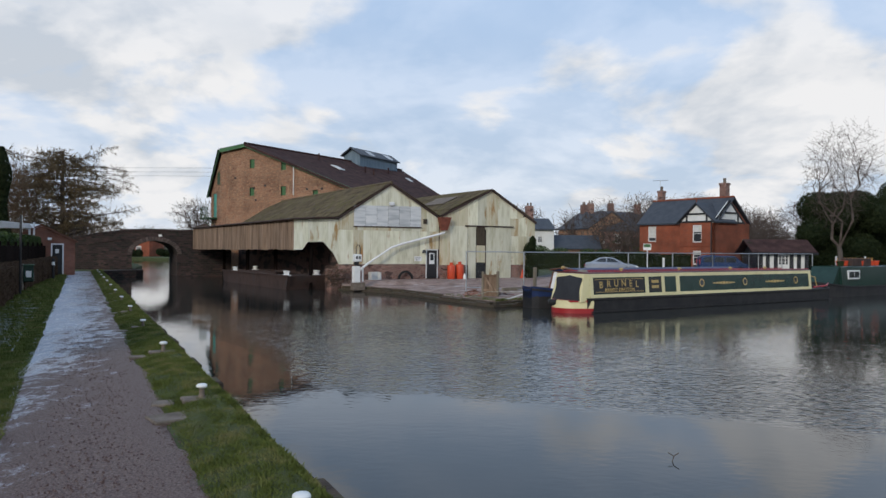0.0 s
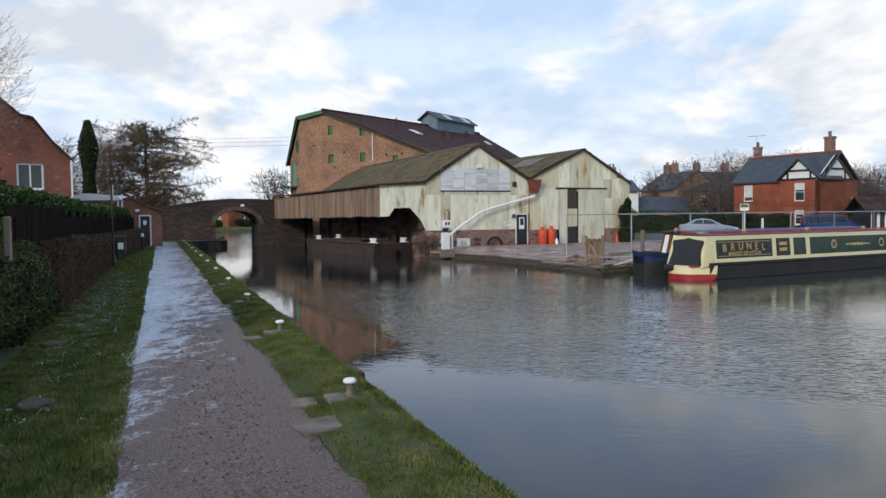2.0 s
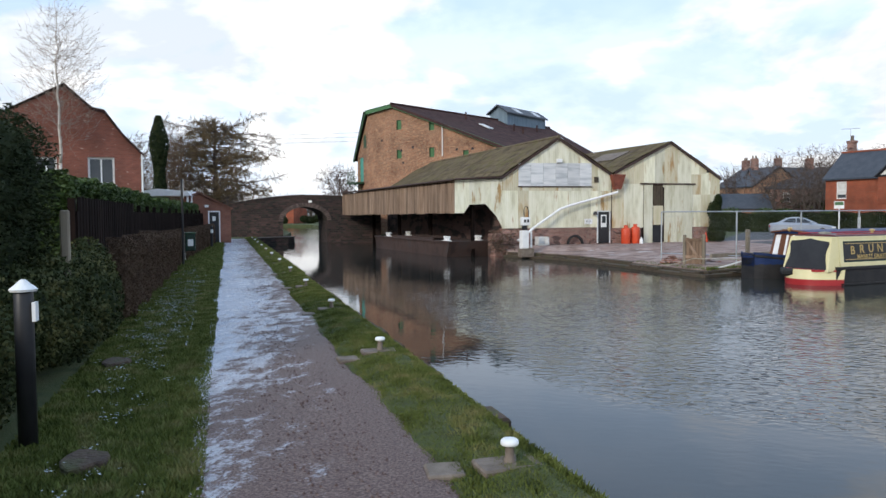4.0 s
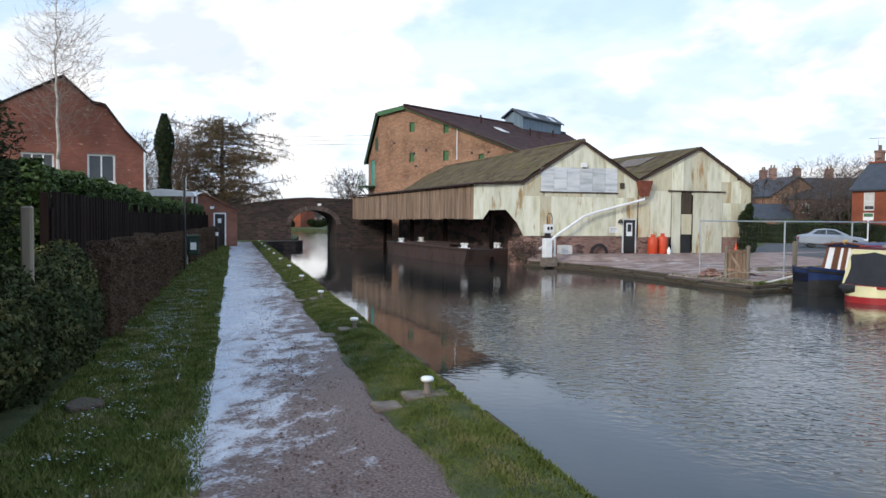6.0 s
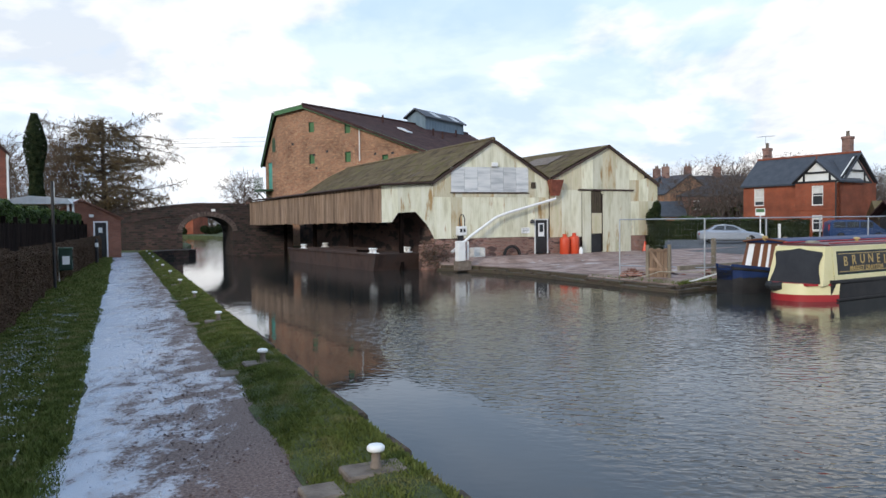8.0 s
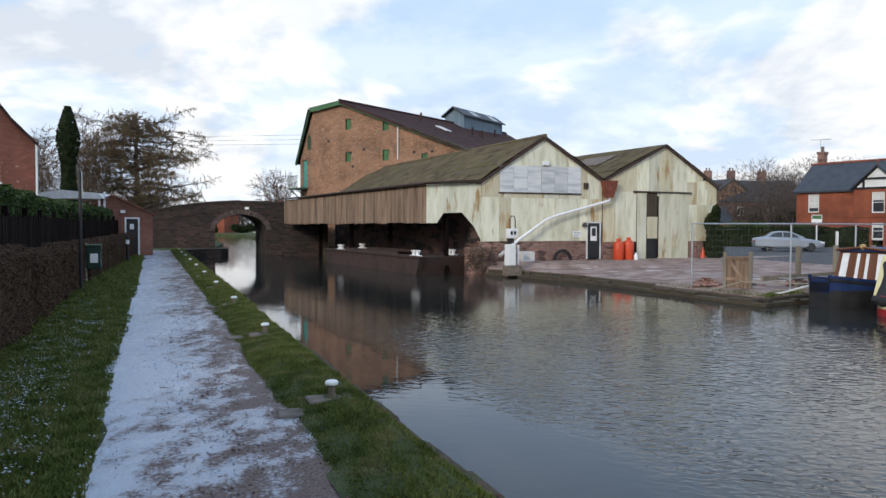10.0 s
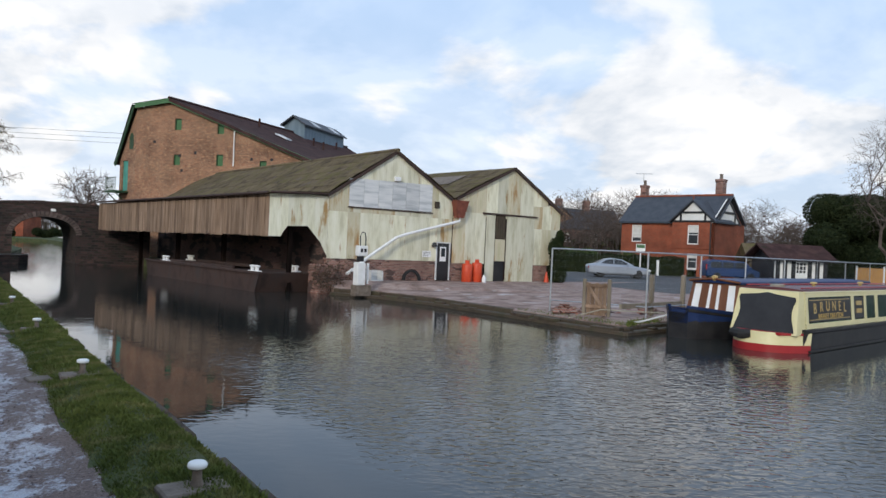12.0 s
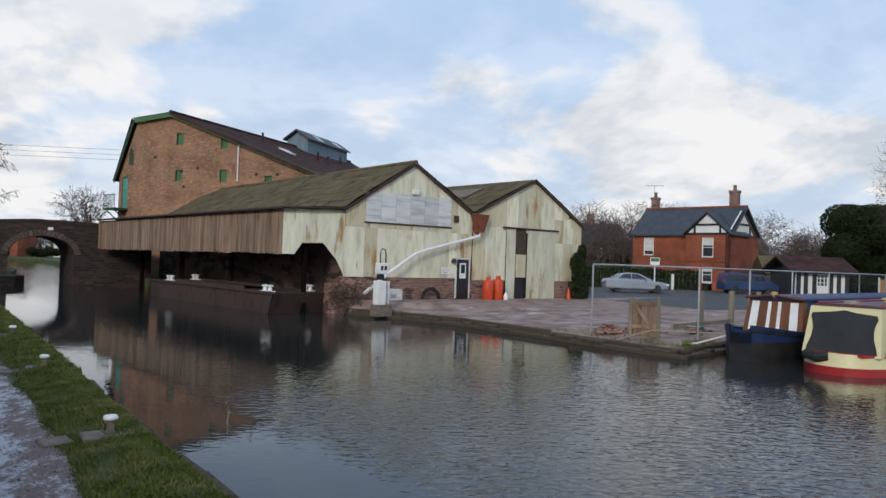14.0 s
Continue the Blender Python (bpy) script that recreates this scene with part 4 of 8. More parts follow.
# quay: a raised yard with timber edging that slopes down to the water
edge_line = [Vector((-6.6, 45.6)), Vector((-4.6, 44.2)), Vector((-2.55, 41.9)), Vector((-0.25, 37.9)), Vector((1.35, 34.9)), Vector((2.35, 33.3)), Vector((3.2, 34.0)), Vector((4.4, 35.0)), Vector((8.3, 38.1))]
inner = []
for i, p in enumerate(edge_line):
    d = (edge_line[min(i + 1, len(edge_line) - 1)] - edge_line[max(i - 1, 0)]).normalized()
    inner.append(p + Vector((-d.y, d.x)) * 0.30)
yard = [(*shed(2.95, 0.25), 0.0), (*shed(26.3, 0.25), -0.02), (20.2, 52.05, -0.03), (24.0, 49.45, -0.05)] + [(p.x, p.y, -0.33 if 2 < i < 8 else -0.28) for i, p in reversed(list(enumerate(inner)))]
ym = Vector((4.0, 44.0, -0.03))
g = Geo()
ny = len(yard)
g.add([*yard, tuple(ym)], [(i, (i + 1) % ny, ny) for i in range(ny)])
g.add([*yard, *[(p[0], p[1], -1.2) for p in yard]], [(i, (i + 1) % ny, ny + (i + 1) % ny, ny + i) for i in range(ny)])
thing("quay", g, M["concrete"], "worn pinkish concrete quay beside the sheds", "quay", kind="structure")
for i, (p, q) in enumerate(zip(edge_line, edge_line[1:])):
    d = q - p
    m = at(p, d)
    thing("quay_beam", Geo().box(-0.05, -0.10, -1.4, d.length + 0.02, 0.20, -0.47), M["timber_wet"], "dark waterlogged timber edging at the waterline", "edging", "quay edging", m=m, bevel=0.03)
    thing("quay_beam", Geo().box(-0.02, 0.20, -0.9, d.length - 0.01, 0.42, -0.36 if i > 2 else -0.30), M["timber_wet"], "mossy upper timber kerb of the quay", "edging", "quay edging", m=m, bevel=0.03)
# broken coping pieces and silt lumps on the edge timbers
rr = random.Random(29)
for i in range(len(edge_line) - 1):
    a, b = edge_line[i], edge_line[i + 1]
    d = b - a
    x = rr.uniform(0.1, 0.6)
    while x < d.length - 1.0:
        w = rr.uniform(0.35, 1.1)
        if rr.random() < 0.75:
            thing("coping_piece", Geo().box(0, -0.09, -0.02, w, rr.uniform(0.06, 0.15), rr.uniform(0.04, 0.11)), M["timber_wet"] if rr.random() < 0.55 else M["soil"], "broken mossy coping piece on the quay edge", "edging", "quay coping", m=at(a + d.normalized() * x, d.normalized(), -0.47) @ Matrix.Rotation(radians(rr.uniform(-3, 3)), 4, "Z"), bevel=0.02)
        x += w + rr.uniform(0.0, 0.8)
# weeds and grass along the quay's corner
r = random.Random(19)
g = Geo()
for _ in range(2200):
    i = r.choice((3, 4, 5, 5, 6, 6, 7))
    k = r.random()
    p = inner[i].lerp(inner[min(i + 1, 8)], k)
    c = Vector((4.6, 38.5)) - p
    p = p + c.normalized() * abs(r.gauss(0, 0.5))
    hh, a = r.uniform(0.03, 0.13), r.uniform(0, 6.28)
    k = len(g.v)
    g.v += [(p.x - 0.014 * math.cos(a), p.y - 0.014 * math.sin(a), -0.37), (p.x + 0.014 * math.cos(a), p.y + 0.014 * math.sin(a), -0.37), (p.x + r.gauss(0, 0.05), p.y + r.gauss(0, 0.05), hh - 0.33)]
    g.f.append((k, k + 1, k + 2))
thing("weeds", g, M["blade"], "thin weeds along the corner of the quay", "weeds", kind="stuff")


# ---- mill ----
MC = Vector((-22.6, 71.75))
MILL = at(MC, (0.899, -0.438))                 # x along the gable, y up the ridge
mill = empty("mill", MILL, "large old brick mill with a brown tiled roof and green bargeboards", "mill")
wa, wt = 17.5, 4.3
opens = [(3.55, 9.58, 4.15, 10.45), (7.35, 9.25, 7.95, 10.05), (3.55, 6.95, 4.15, 7.75), (7.35, 6.9, 7.95, 7.75), (11.05, 6.7, 11.65, 7.3)]
rake = 3.15
slope = (11.8 - 7.35) / (15.1 - rake)


def roofline(x):
    return 11.45 + 0.35 * x / rake if x < rake else 11.8 - slope * (x - rake)


g = Geo()
xs = sorted({0.0, rake, wa, *[o[0] for o in opens], *[o[2] for o in opens]})
for a, b in zip(xs, xs[1:]):
    z = -0.2
    for o in sorted(opens, key=lambda q: q[1]):
        if o[0] <= a + 1e-6 and o[2] >= b - 1e-6:
            g.box(a, 0, z, b, 0.5, o[1])
            z = o[3]
    g.prism([(a, z), (b, z), (b, roofline(b) - 0.15), (a, roofline(a) - 0.15)], 0, 0.5, "y")
part("gable_wall", g, M["brick_mill"], mill, "orange-brown brick gable patched in places", weld=True)
for o in opens:
    w = part("shutter", Geo().box(o[0], 0.12, o[1], o[2], 0.18, o[3]), M["green"], mill, "bright green boarded shutter")
    part("shutter_frame", Geo().box(o[0], 0.05, o[1], o[0] + 0.06, 0.14, o[3]).box(o[2] - 0.06, 0.05, o[1], o[2], 0.14, o[3]).box(o[0] + 0.06, 0.05, o[3] - 0.06, o[2] - 0.06, 0.14, o[3]), M["green_dk"], w)
# canted face with the loading door
cdir = Vector((-0.62, 0.785)).normalized()
cl = 2.9
cant = MILL.inverted() @ at(MC, -cdir) @ Matrix.Translation((-cl, 0, 0))
# x from the far end (0) to the corner (cl); its head rises towards the corner
g = Geo()
for a, b, lo in ((0, 0.5, -0.2), (1.6, cl, -0.2)):
    g.prism([(a, lo), (b, lo), (b, 7.5 + 3.85 * b / cl), (a, 7.5 + 3.85 * a / cl)], 0, 0.45, "y", cant)
g.prism([(0.5, -0.2), (1.6, -0.2), (1.6, 5.0), (0.5, 5.0)], 0, 0.45, "y", cant)
g.prism([(0.5, 7.35), (1.6, 7.35), (1.6, 7.5 + 3.85 * 1.6 / cl), (0.5, 7.5 + 3.85 * 0.5 / cl)], 0, 0.45, "y", cant)
part("canted_wall", g, M["brick_mill"], mill)
part("loading_door", Geo().box(0.5, 0.1, 5.0, 1.6, 0.2, 7.35, cant), M["teal"], mill, "turquoise loading door high in the wall")
part("arched_niche", Geo().prism([(1.75, 8.2), (2.45, 8.2), (2.45, 9.2), (2.25, 9.45), (1.95, 9.45), (1.75, 9.2)], -0.03, 0.02, "y", cant), M["green_dk"], mill, "blind arched window")
bal = part("balcony", Geo().box(-0.3, -1.0, 4.8, 1.8, 0.0, 4.95, cant), M["green_dk"], mill, "small iron balcony")
for i in range(9):
    x = -0.28 + i * 0.25
    part("baluster", Geo().tube([cant @ Vector((x, -0.97, 4.95)), cant @ Vector((x, -0.97, 5.95))], 0.022, 5), M["green_dk"], bal)
part("handrail", Geo().tube([cant @ Vector((-0.3, -0.97, 5.95)), cant @ Vector((1.78, -0.97, 5.95))], 0.03, 6), M["green_dk"], bal)
for x in (0.0, 1.5):
    part("bracket", Geo().tube([cant @ Vector((x, -0.9, 4.8)), cant @ Vector((x, 0.0, 4.0))], 0.05, 5), M["green_dk"], bal)


def bar(g, p, q, w, h, m=None):
    p, q = Vector(p), Vector(q)
    d = q - p
    rot = d.to_track_quat("X", "Z").to_matrix().to_4x4()
    mm = Matrix.Translation(p) @ rot
    return g.box(0, -w / 2, -h / 2, d.length, w / 2, h / 2, (m @ mm) if m else mm)


p0, p1, p2, p3 = Vector((0, -0.28, 11.42)), Vector((rake, -0.28, 11.78)), Vector((wa + 0.3, -0.28, roofline(wa + 0.3))), cant @ Vector((-0.35, -0.28, 7.05))
part("bargeboard", bar(bar(Geo(), p0, p1, 0.08, 0.36), p1, p2, 0.08, 0.26), M["green"], mill, "green painted bargeboard")
part("bargeboard", bar(Geo(), p3, cant @ Vector((cl, -0.28, 11.42)), 0.08, 0.34), M["green_dk"], mill)
RL = 27.0
f = lambda x, y, z: (x, y, z)
rg = Geo()
rg.add([f(rake, -0.35, 11.95), f(wa + 0.4, -0.35, roofline(wa + 0.4) + 0.1), f(wa + 0.4, RL - 7, roofline(wa + 0.4) - 0.6), f(rake + 1.2, RL, 12.05), f(rake, -0.35, 11.72), f(wa + 0.4, -0.35, roofline(wa + 0.4) - 0.12), f(wa + 0.4, RL - 7, roofline(wa + 0.4) - 0.8), f(rake + 1.2, RL, 11.8)],
       [(0, 1, 2, 3), (7, 6, 5, 4), (0, 4, 5, 1), (1, 5, 6, 2), (2, 6, 7, 3)])
part("roof_slope", rg, M["roof_tile"], mill, "brown clay tile roof with skylights")
rg = Geo().add([f(-0.25, -0.35, 11.6), f(rake, -0.35, 11.95), f(rake + 1.2, RL, 12.05), f(-0.3, RL, 11.6)], [(0, 1, 2, 3)])
q3, q4 = cant @ Vector((-0.4, -0.35, 7.1)), Vector((-0.25, -0.35, 11.55))
rg.add([q3, q4, (-0.3, RL, 11.6), (q3.x - 2.0, RL, 6.5)], [(0, 1, 2, 3)])
part("roof_slope", rg, M["roof_tile"], mill)
part("ridge_tiles", Geo().tube([(rake, -0.3, 11.98), (rake + 1.2, RL, 12.08)], 0.13, 6), M["roof_tile"], mill)
# hipped far end
part("roof_hip", Geo().add([(rake + 1.2, RL, 12.05), (wa + 0.4, RL - 7, roofline(wa + 0.4) - 0.6), (-1, RL + 1, 6.5), (-0.3, RL, 11.6)], [(0, 1, 2, 3)]), M["roof_tile"], mill)


def on_roof(x, y, lift=0.0):
    """A point of the long roof slope by its distance down and along."""
    k = (x - rake) / (wa + 0.4 - rake)
    a = Vector((rake + 1.2 * y / RL, y, 11.95 + 0.1 * y / RL))
    b = Vector((wa + 0.4, y * (RL - 7) / RL, roofline(wa + 0.4) + 0.1 - 0.7 * y / RL))
    return a.lerp(b, k) + Vector((0, 0, lift))


# panes are matte pale grey: the sky's reflection is painted, not mirrored
for x, y, w, l in ((6.6, 9.0, 0.9, 1.3), (6.8, 24.0, 0.7, 1.0)):
    a, b, c, d = on_roof(x, y, 0.07), on_roof(x + l, y, 0.07), on_roof(x + l, y + w, 0.07), on_roof(x, y + w, 0.07)
    sk = part("skylight", Geo().add([a, b, c, d, a - Vector((0, 0, 0.1)), b - Vector((0, 0, 0.1)), c - Vector((0, 0, 0.1)), d - Vector((0, 0, 0.1))], [(0, 1, 2, 3), (0, 4, 5, 1), (1, 5, 6, 2), (2, 6, 7, 3), (3, 7, 4, 0)]), M["sheet_grey"], mill, "roof window with the sky's reflection in its pale grey colour")
for x, y in ((5.2, 8.5), (7.4, 14.5), (8.0, 15.5), (6.0, 21.0)):
    a = on_roof(x, y)
    part("roof_vent", Geo().tube([a, a + Vector((0, 0, 0.7))], 0.09, 6), M["roof_tile"], mill)
# lucam on the ridge
lu = part("lucam", Geo().prism([(-0.9, 11.0), (1.3, 11.0), (1.3, 12.75), (0.2, 13.45), (-0.9, 12.75)], 16.4, 24.6, "y", Matrix.Translation((rake + 0.7, 0, 0))), M["bluegrey"], mill, "blue-grey boarded dormer on the ridge")
part("lucam_roof", Geo().prism([(-1.15, 12.62), (0.2, 13.5), (1.55, 12.62), (1.55, 12.75), (0.2, 13.65), (-1.15, 12.75)], 16.0, 24.9, "y", Matrix.Translation((rake + 0.7, 0, 0))), M["slate"], lu)
# same pale grey for the sky reflected in the dormer's roof windows
for y in (18.5, 22.5):
    part("roof_window", Geo().add([(rake + 1.15, y, 13.50), (rake + 2.05, y, 12.90), (rake + 2.05, y + 1.2, 12.90), (rake + 1.15, y + 1.2, 13.50)], [(0, 1, 2, 3)]).add([(rake + 1.15, y, 13.4), (rake + 2.05, y, 12.8), (rake + 2.05, y + 1.2, 12.8), (rake + 1.15, y + 1.2, 13.4)], [(0, 1, 2, 3)]), M["sheet_grey"], lu)
part("back_mass", Geo().box(0.3, 0.5, -0.2, wa, 1.0, 7.0).box(wa - 0.5, 1.0, -0.2, wa, 19.0, 6.0), M["brick_mill"], mill)
part("drainpipe", Geo().tube([(8.9, -0.08, 9.6), (8.9, -0.08, 6.9)], 0.05, 6), M["white"], mill, "white drainpipe")
rnd = random.Random(3)
# holes are not cut: black blocks on the wall paint their inner shade
for i in range(7):
    x, z = rnd.uniform(1.5, 12), rnd.uniform(5.6, 9.2)
    if z < roofline(x) - 1:
        part("putlog_hole", Geo().box(x, -0.012, z, x + 0.22, 0.05, z + 0.2), M["black"], mill)

# ---- bridge ----
BRD = Vector((0.985, 0.17)).normalized()
bp0 = Vector((-33.5, 63.4))
BR = at(bp0, BRD)
bridge = empty("bridge", BR, "low hump-backed stone canal bridge with brick arch", "bridge")
ax0, ax1, spring, crown = 5.5, 9.35, 1.35, 2.54
SKEW = Matrix(((1, -0.35, 0, 0), (0, 1, 0, 0), (0, 0, 1, 0), (0, 0, 0, 1)))      # the barrel follows the canal, askew to the faces


def arch_z(x, x0=ax0, x1=ax1, top=crown):
    c, r = (x0 + x1) / 2, (x1 - x0) / 2
    k = max(0.0, 1 - ((x - c) / r) ** 2)
    return spring + (top - spring) * math.sqrt(k)


def deck(x):
    return 3.55 - 0.017 * (x - 7.6) ** 2 if x < 7.6 else 3.55 - 0.012 * (x - 7.6) ** 2


n = 28
face = Geo()
xs = [-7.0, -4.0, -2.0, 0.0, 1.5, 3.0, 4.2] + [ax0 + (ax1 - ax0) * i / n for i in range(n + 1)] + [10.2, 11.2, 12.4, 14.0]
for y0, y1 in ((0.0, 5.0),):
    for a, b in zip(xs, xs[1:]):
        za, zb = (arch_z(a), arch_z(b)) if ax0 - 1e-6 <= a and b <= ax1 + 1e-6 else (-1.5, -1.5)
        face.prism([(a, za), (b, zb), (b, deck(b) - 0.75), (a, deck(a) - 0.75)], y0, y1, "y", SKEW)
part("spandrel", face, M["brick_bridge"], bridge, "weathered sandstone masonry with tree shade in its dark colour", weld=True)
for y0 in (0.0, 4.6):
    g = Geo()
    g.prism([(a, deck(a) - 0.75) for a in xs] + [(a, deck(a) - 0.12) for a in xs[::-1]], y0, y0 + 0.4, "y", SKEW)
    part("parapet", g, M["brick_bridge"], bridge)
x = -6.8
rnd = random.Random(8)
while x < 13.5:
    w = rnd.uniform(0.55, 0.85)
    g = Geo().prism([(0, deck(x) - 0.12), (w - 0.02, deck(x + w) - 0.12), (w - 0.02, deck(x + w) + 0.05), (0, deck(x) + 0.05)], -0.06, 0.46, "y")
    part("coping_stone", g, M["brick_bridge"], bridge, m=Matrix.Translation((x, rnd.uniform(-0.015, 0.015), rnd.uniform(-0.02, 0.02))))
    x += w
for i in range(26):
    t0, t1 = math.pi * (1 - i / 26), math.pi * (1 - (i + 1) / 26 + 0.008)
    c, r, hh = (ax0 + ax1) / 2, (ax1 - ax0) / 2, crown - spring
    q = [(c + r * math.cos(t), spring + hh * math.sin(t)) for t in (t0, t1)] + [(c + (r + 0.36) * math.cos(t), spring + (hh + 0.36) * math.sin(t)) for t in (t1, t0)]
    part("voussoir", Geo().prism(q, -0.05 - rnd.uniform(0, 0.03), 0.25, "y"), M["voussoir"], bridge)
part("band_course", Geo().prism([(a, deck(a) - 0.82) for a in xs] + [(a, deck(a) - 0.70) for a in xs[::-1]], -0.05, 0.02, "y"), M["brick_bridge"], bridge)
part("number_plate", Geo().box(7.75, -0.08, 2.92, 8.05, -0.055, 3.1), M["white"], bridge, "small white bridge number plate")
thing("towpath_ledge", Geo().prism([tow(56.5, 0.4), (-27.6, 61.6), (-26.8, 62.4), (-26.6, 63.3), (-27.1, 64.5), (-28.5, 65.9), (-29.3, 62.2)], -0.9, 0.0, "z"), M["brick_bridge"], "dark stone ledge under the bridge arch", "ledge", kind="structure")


# ---- boats ----
def hull_geo(length, beam, zlow, zg, bow=2.2, stern=1.2, rise=0.25, n=26, blunt=0.18):
    """A narrowboat's hull: x from the bow (0) to the stern, y across, with a rounded bow that lifts."""
    g = Geo()
    rows = []
    for i in range(n + 1):
        x = length * i / n if i > 8 else bow * i / 8
        if i > 8:
            x = bow + (length - bow) * (i - 8) / (n - 8)
        k = 1.0
        if x < bow:
            k = blunt + (1 - blunt) * math.sin(math.pi / 2 * x / bow) ** 0.8
        if x > length - stern:
            k = math.sqrt(max(0.06, 1 - ((x - length + stern) / stern) ** 2))
        lift = rise * max(0, 1 - x / (bow * 1.6)) ** 1.5 + 0.12 * max(0, (x - length + stern * 2) / (stern * 2)) ** 2
        h = beam / 2 * k
        rows.append([(x, -h * 0.96, zlow), (x, -h, zg + lift - 0.12), (x, -h - 0.03, zg + lift - 0.08), (x, -h - 0.03, zg + lift), (x, -h + 0.06, zg + lift), (x, -h + 0.08, zg + lift - 0.14),
                     (x, h - 0.08, zg + lift - 0.14), (x, h - 0.06, zg + lift), (x, h + 0.03, zg + lift), (x, h + 0.03, zg + lift - 0.08), (x, h, zg + lift - 0.12), (x, h * 0.96, zlow)])
    g.grid(rows)
    g.f.append(tuple(range(12)))
    g.f.append(tuple(len(g.v) - 12 + i for i in range(12)))
    return g


def cabin_geo(x0, x1, low, wide, zb, zt, camber=0.06, tumble=0.08):
    """A cabin with leaning sides and a cambered roof: x0, x1 ends; low: half width at the foot; wide: half width at the top."""
    prof = [(-low, zb), (low, zb), (wide, zt)] + [(wide * math.cos(math.pi * k / 8), zt + camber * math.sin(math.pi * k / 8)) for k in range(1, 8)] + [(-wide, zt)]
    return Geo().prism(prof, x0, x1, "x")


BDIR = Vector((0.81, 0.586)).normalized()
near_front = Vector((6.05, 30.55))
bow_at = near_front - BDIR * 1.42 + Vector((-BDIR.y, BDIR.x)) * 0.86
NB = at(bow_at, BDIR, WATER)
boat = empty("narrowboat", NB, "dark green and cream narrowboat with a red bow, afloat", "boat", "moored boats")
FWD = Matrix.Translation((0.72, 0, 0))
part("hull", hull_geo(19.6, 2.08, -0.3, 0.62, bow=0.6, blunt=0.93, rise=0.0), M["hull"], boat, "black hull with rubbing strakes", m=Matrix.Translation((1.45, 0, 0)))
# bow: red foot, cream band, dark canvas front
def bow_shell(z0, z1, out, lean=0.0):
    g = Geo()
    rows = []
    for z, o in ((z0, 0.0), (z1, lean)):
        row = []
        for i in range(17):
            t = -1 + 2 * i / 16
            x = 1.02 * abs(t) ** 2.6 + o
            row.append((x - out, t * (1.03 + out * 0.5), z))
        rows.append(row)
    g.grid(rows)
    g.add([(r[0] + 0.05, r[1] * 0.97, r[2]) for r in rows[0]] + [(r[0] + 0.05, r[1] * 0.97, r[2]) for r in rows[1]], [(i, 17 + i, 18 + i, i + 1) for i in range(16)])
    return g


part("bow_band", bow_shell(-0.2, 0.20, 0.06), M["boat_red"], boat, "crimson bow foot", smooth=True, m=FWD)
part("bow_band", bow_shell(0.20, 0.52, 0.05, 0.05), M["cream"], boat, "cream bow band", smooth=True, m=FWD)
part("fore_deck", Geo().prism([(0.85, -0.6), (1.5, -0.98), (1.8, -0.98), (1.8, 0.98), (1.5, 0.98), (0.85, 0.6)], 0.46, 0.52), M["boat_red"], boat)
cr = Geo()
cr.add([(1.12, -0.90, 0.46), (1.12, 0.90, 0.46), (1.40, 0.81, 1.60), (1.40, -0.81, 1.60), (1.70, -0.93, 0.5), (1.70, 0.93, 0.5), (1.70, 0.84, 1.62), (1.70, -0.84, 1.62)], [(0, 1, 2, 3), (4, 7, 6, 5), (0, 3, 7, 4), (1, 5, 6, 2), (3, 2, 6, 7), (0, 4, 5, 1)])
part("cratch", cr, M["cream"], boat, "cream boarded cratch")
cv = Geo()
fr = lambda y, z: (1.12 + 0.2456 * (z - 0.46) - 0.02, y * 1.36, z)
shape = [(-0.60, 0.52), (0.60, 0.52), (0.575, 0.66), (0.53, 0.85), (0.51, 1.05), (0.53, 1.22), (0.565, 1.36), (0.54, 1.45), (0.38, 1.47), (0.18, 1.50), (0.0, 1.55), (-0.18, 1.50), (-0.38, 1.47), (-0.54, 1.45), (-0.565, 1.36), (-0.53, 1.22), (-0.51, 1.05), (-0.53, 0.85), (-0.575, 0.66)]
k = len(shape)
cv.add([fr(y, z) for y, z in shape] + [(p[0] + 0.04, p[1], p[2]) for p in (fr(y, z) for y, z in shape)], [tuple(range(k))[::-1], tuple(range(k, 2 * k))] + [(i, (i + 1) % k, k + (i + 1) % k, k + i) for i in range(k)])
part("cratch_cover", cv, M["black"], boat, "black canvas cratch panel with a scalloped cream surround")
CL = 18.4
part("cabin", cabin_geo(1.66, CL, 0.93, 0.84, 0.62, 1.58), M["boat_green"], boat, "dark bottle-green cabin side")
part("roof_edge", cabin_geo(1.62, CL + 0.05, 0.86, 0.86, 1.56, 1.60), M["cream"], boat, "cream roof edge")
part("roof", cabin_geo(1.60, CL + 0.06, 0.82, 0.81, 1.60, 1.64, 0.05), M["boat_roof"], boat, "dull maroon cabin roof")


def side_panel(x0, z0, x1, z1, out, sgn=-1):
    """A flat strip on the leaning cabin side."""
    y = lambda z: sgn * (0.93 - 0.09 * (z - 0.62) / 0.96 + out)
    b = lambda z: sgn * (0.93 - 0.09 * (z - 0.62) / 0.96 - 0.01)
    return Geo().add([(x0, y(z0), z0), (x1, y(z0), z0), (x1, y(z1), z1), (x0, y(z1), z1), (x0, b(z0), z0), (x1, b(z0), z0), (x1, b(z1), z1), (x0, b(z1), z1)],
                     [(0, 1, 2, 3), (7, 6, 5, 4), (0, 4, 5, 1), (1, 5, 6, 2), (2, 6, 7, 3), (3, 7, 4, 0)])


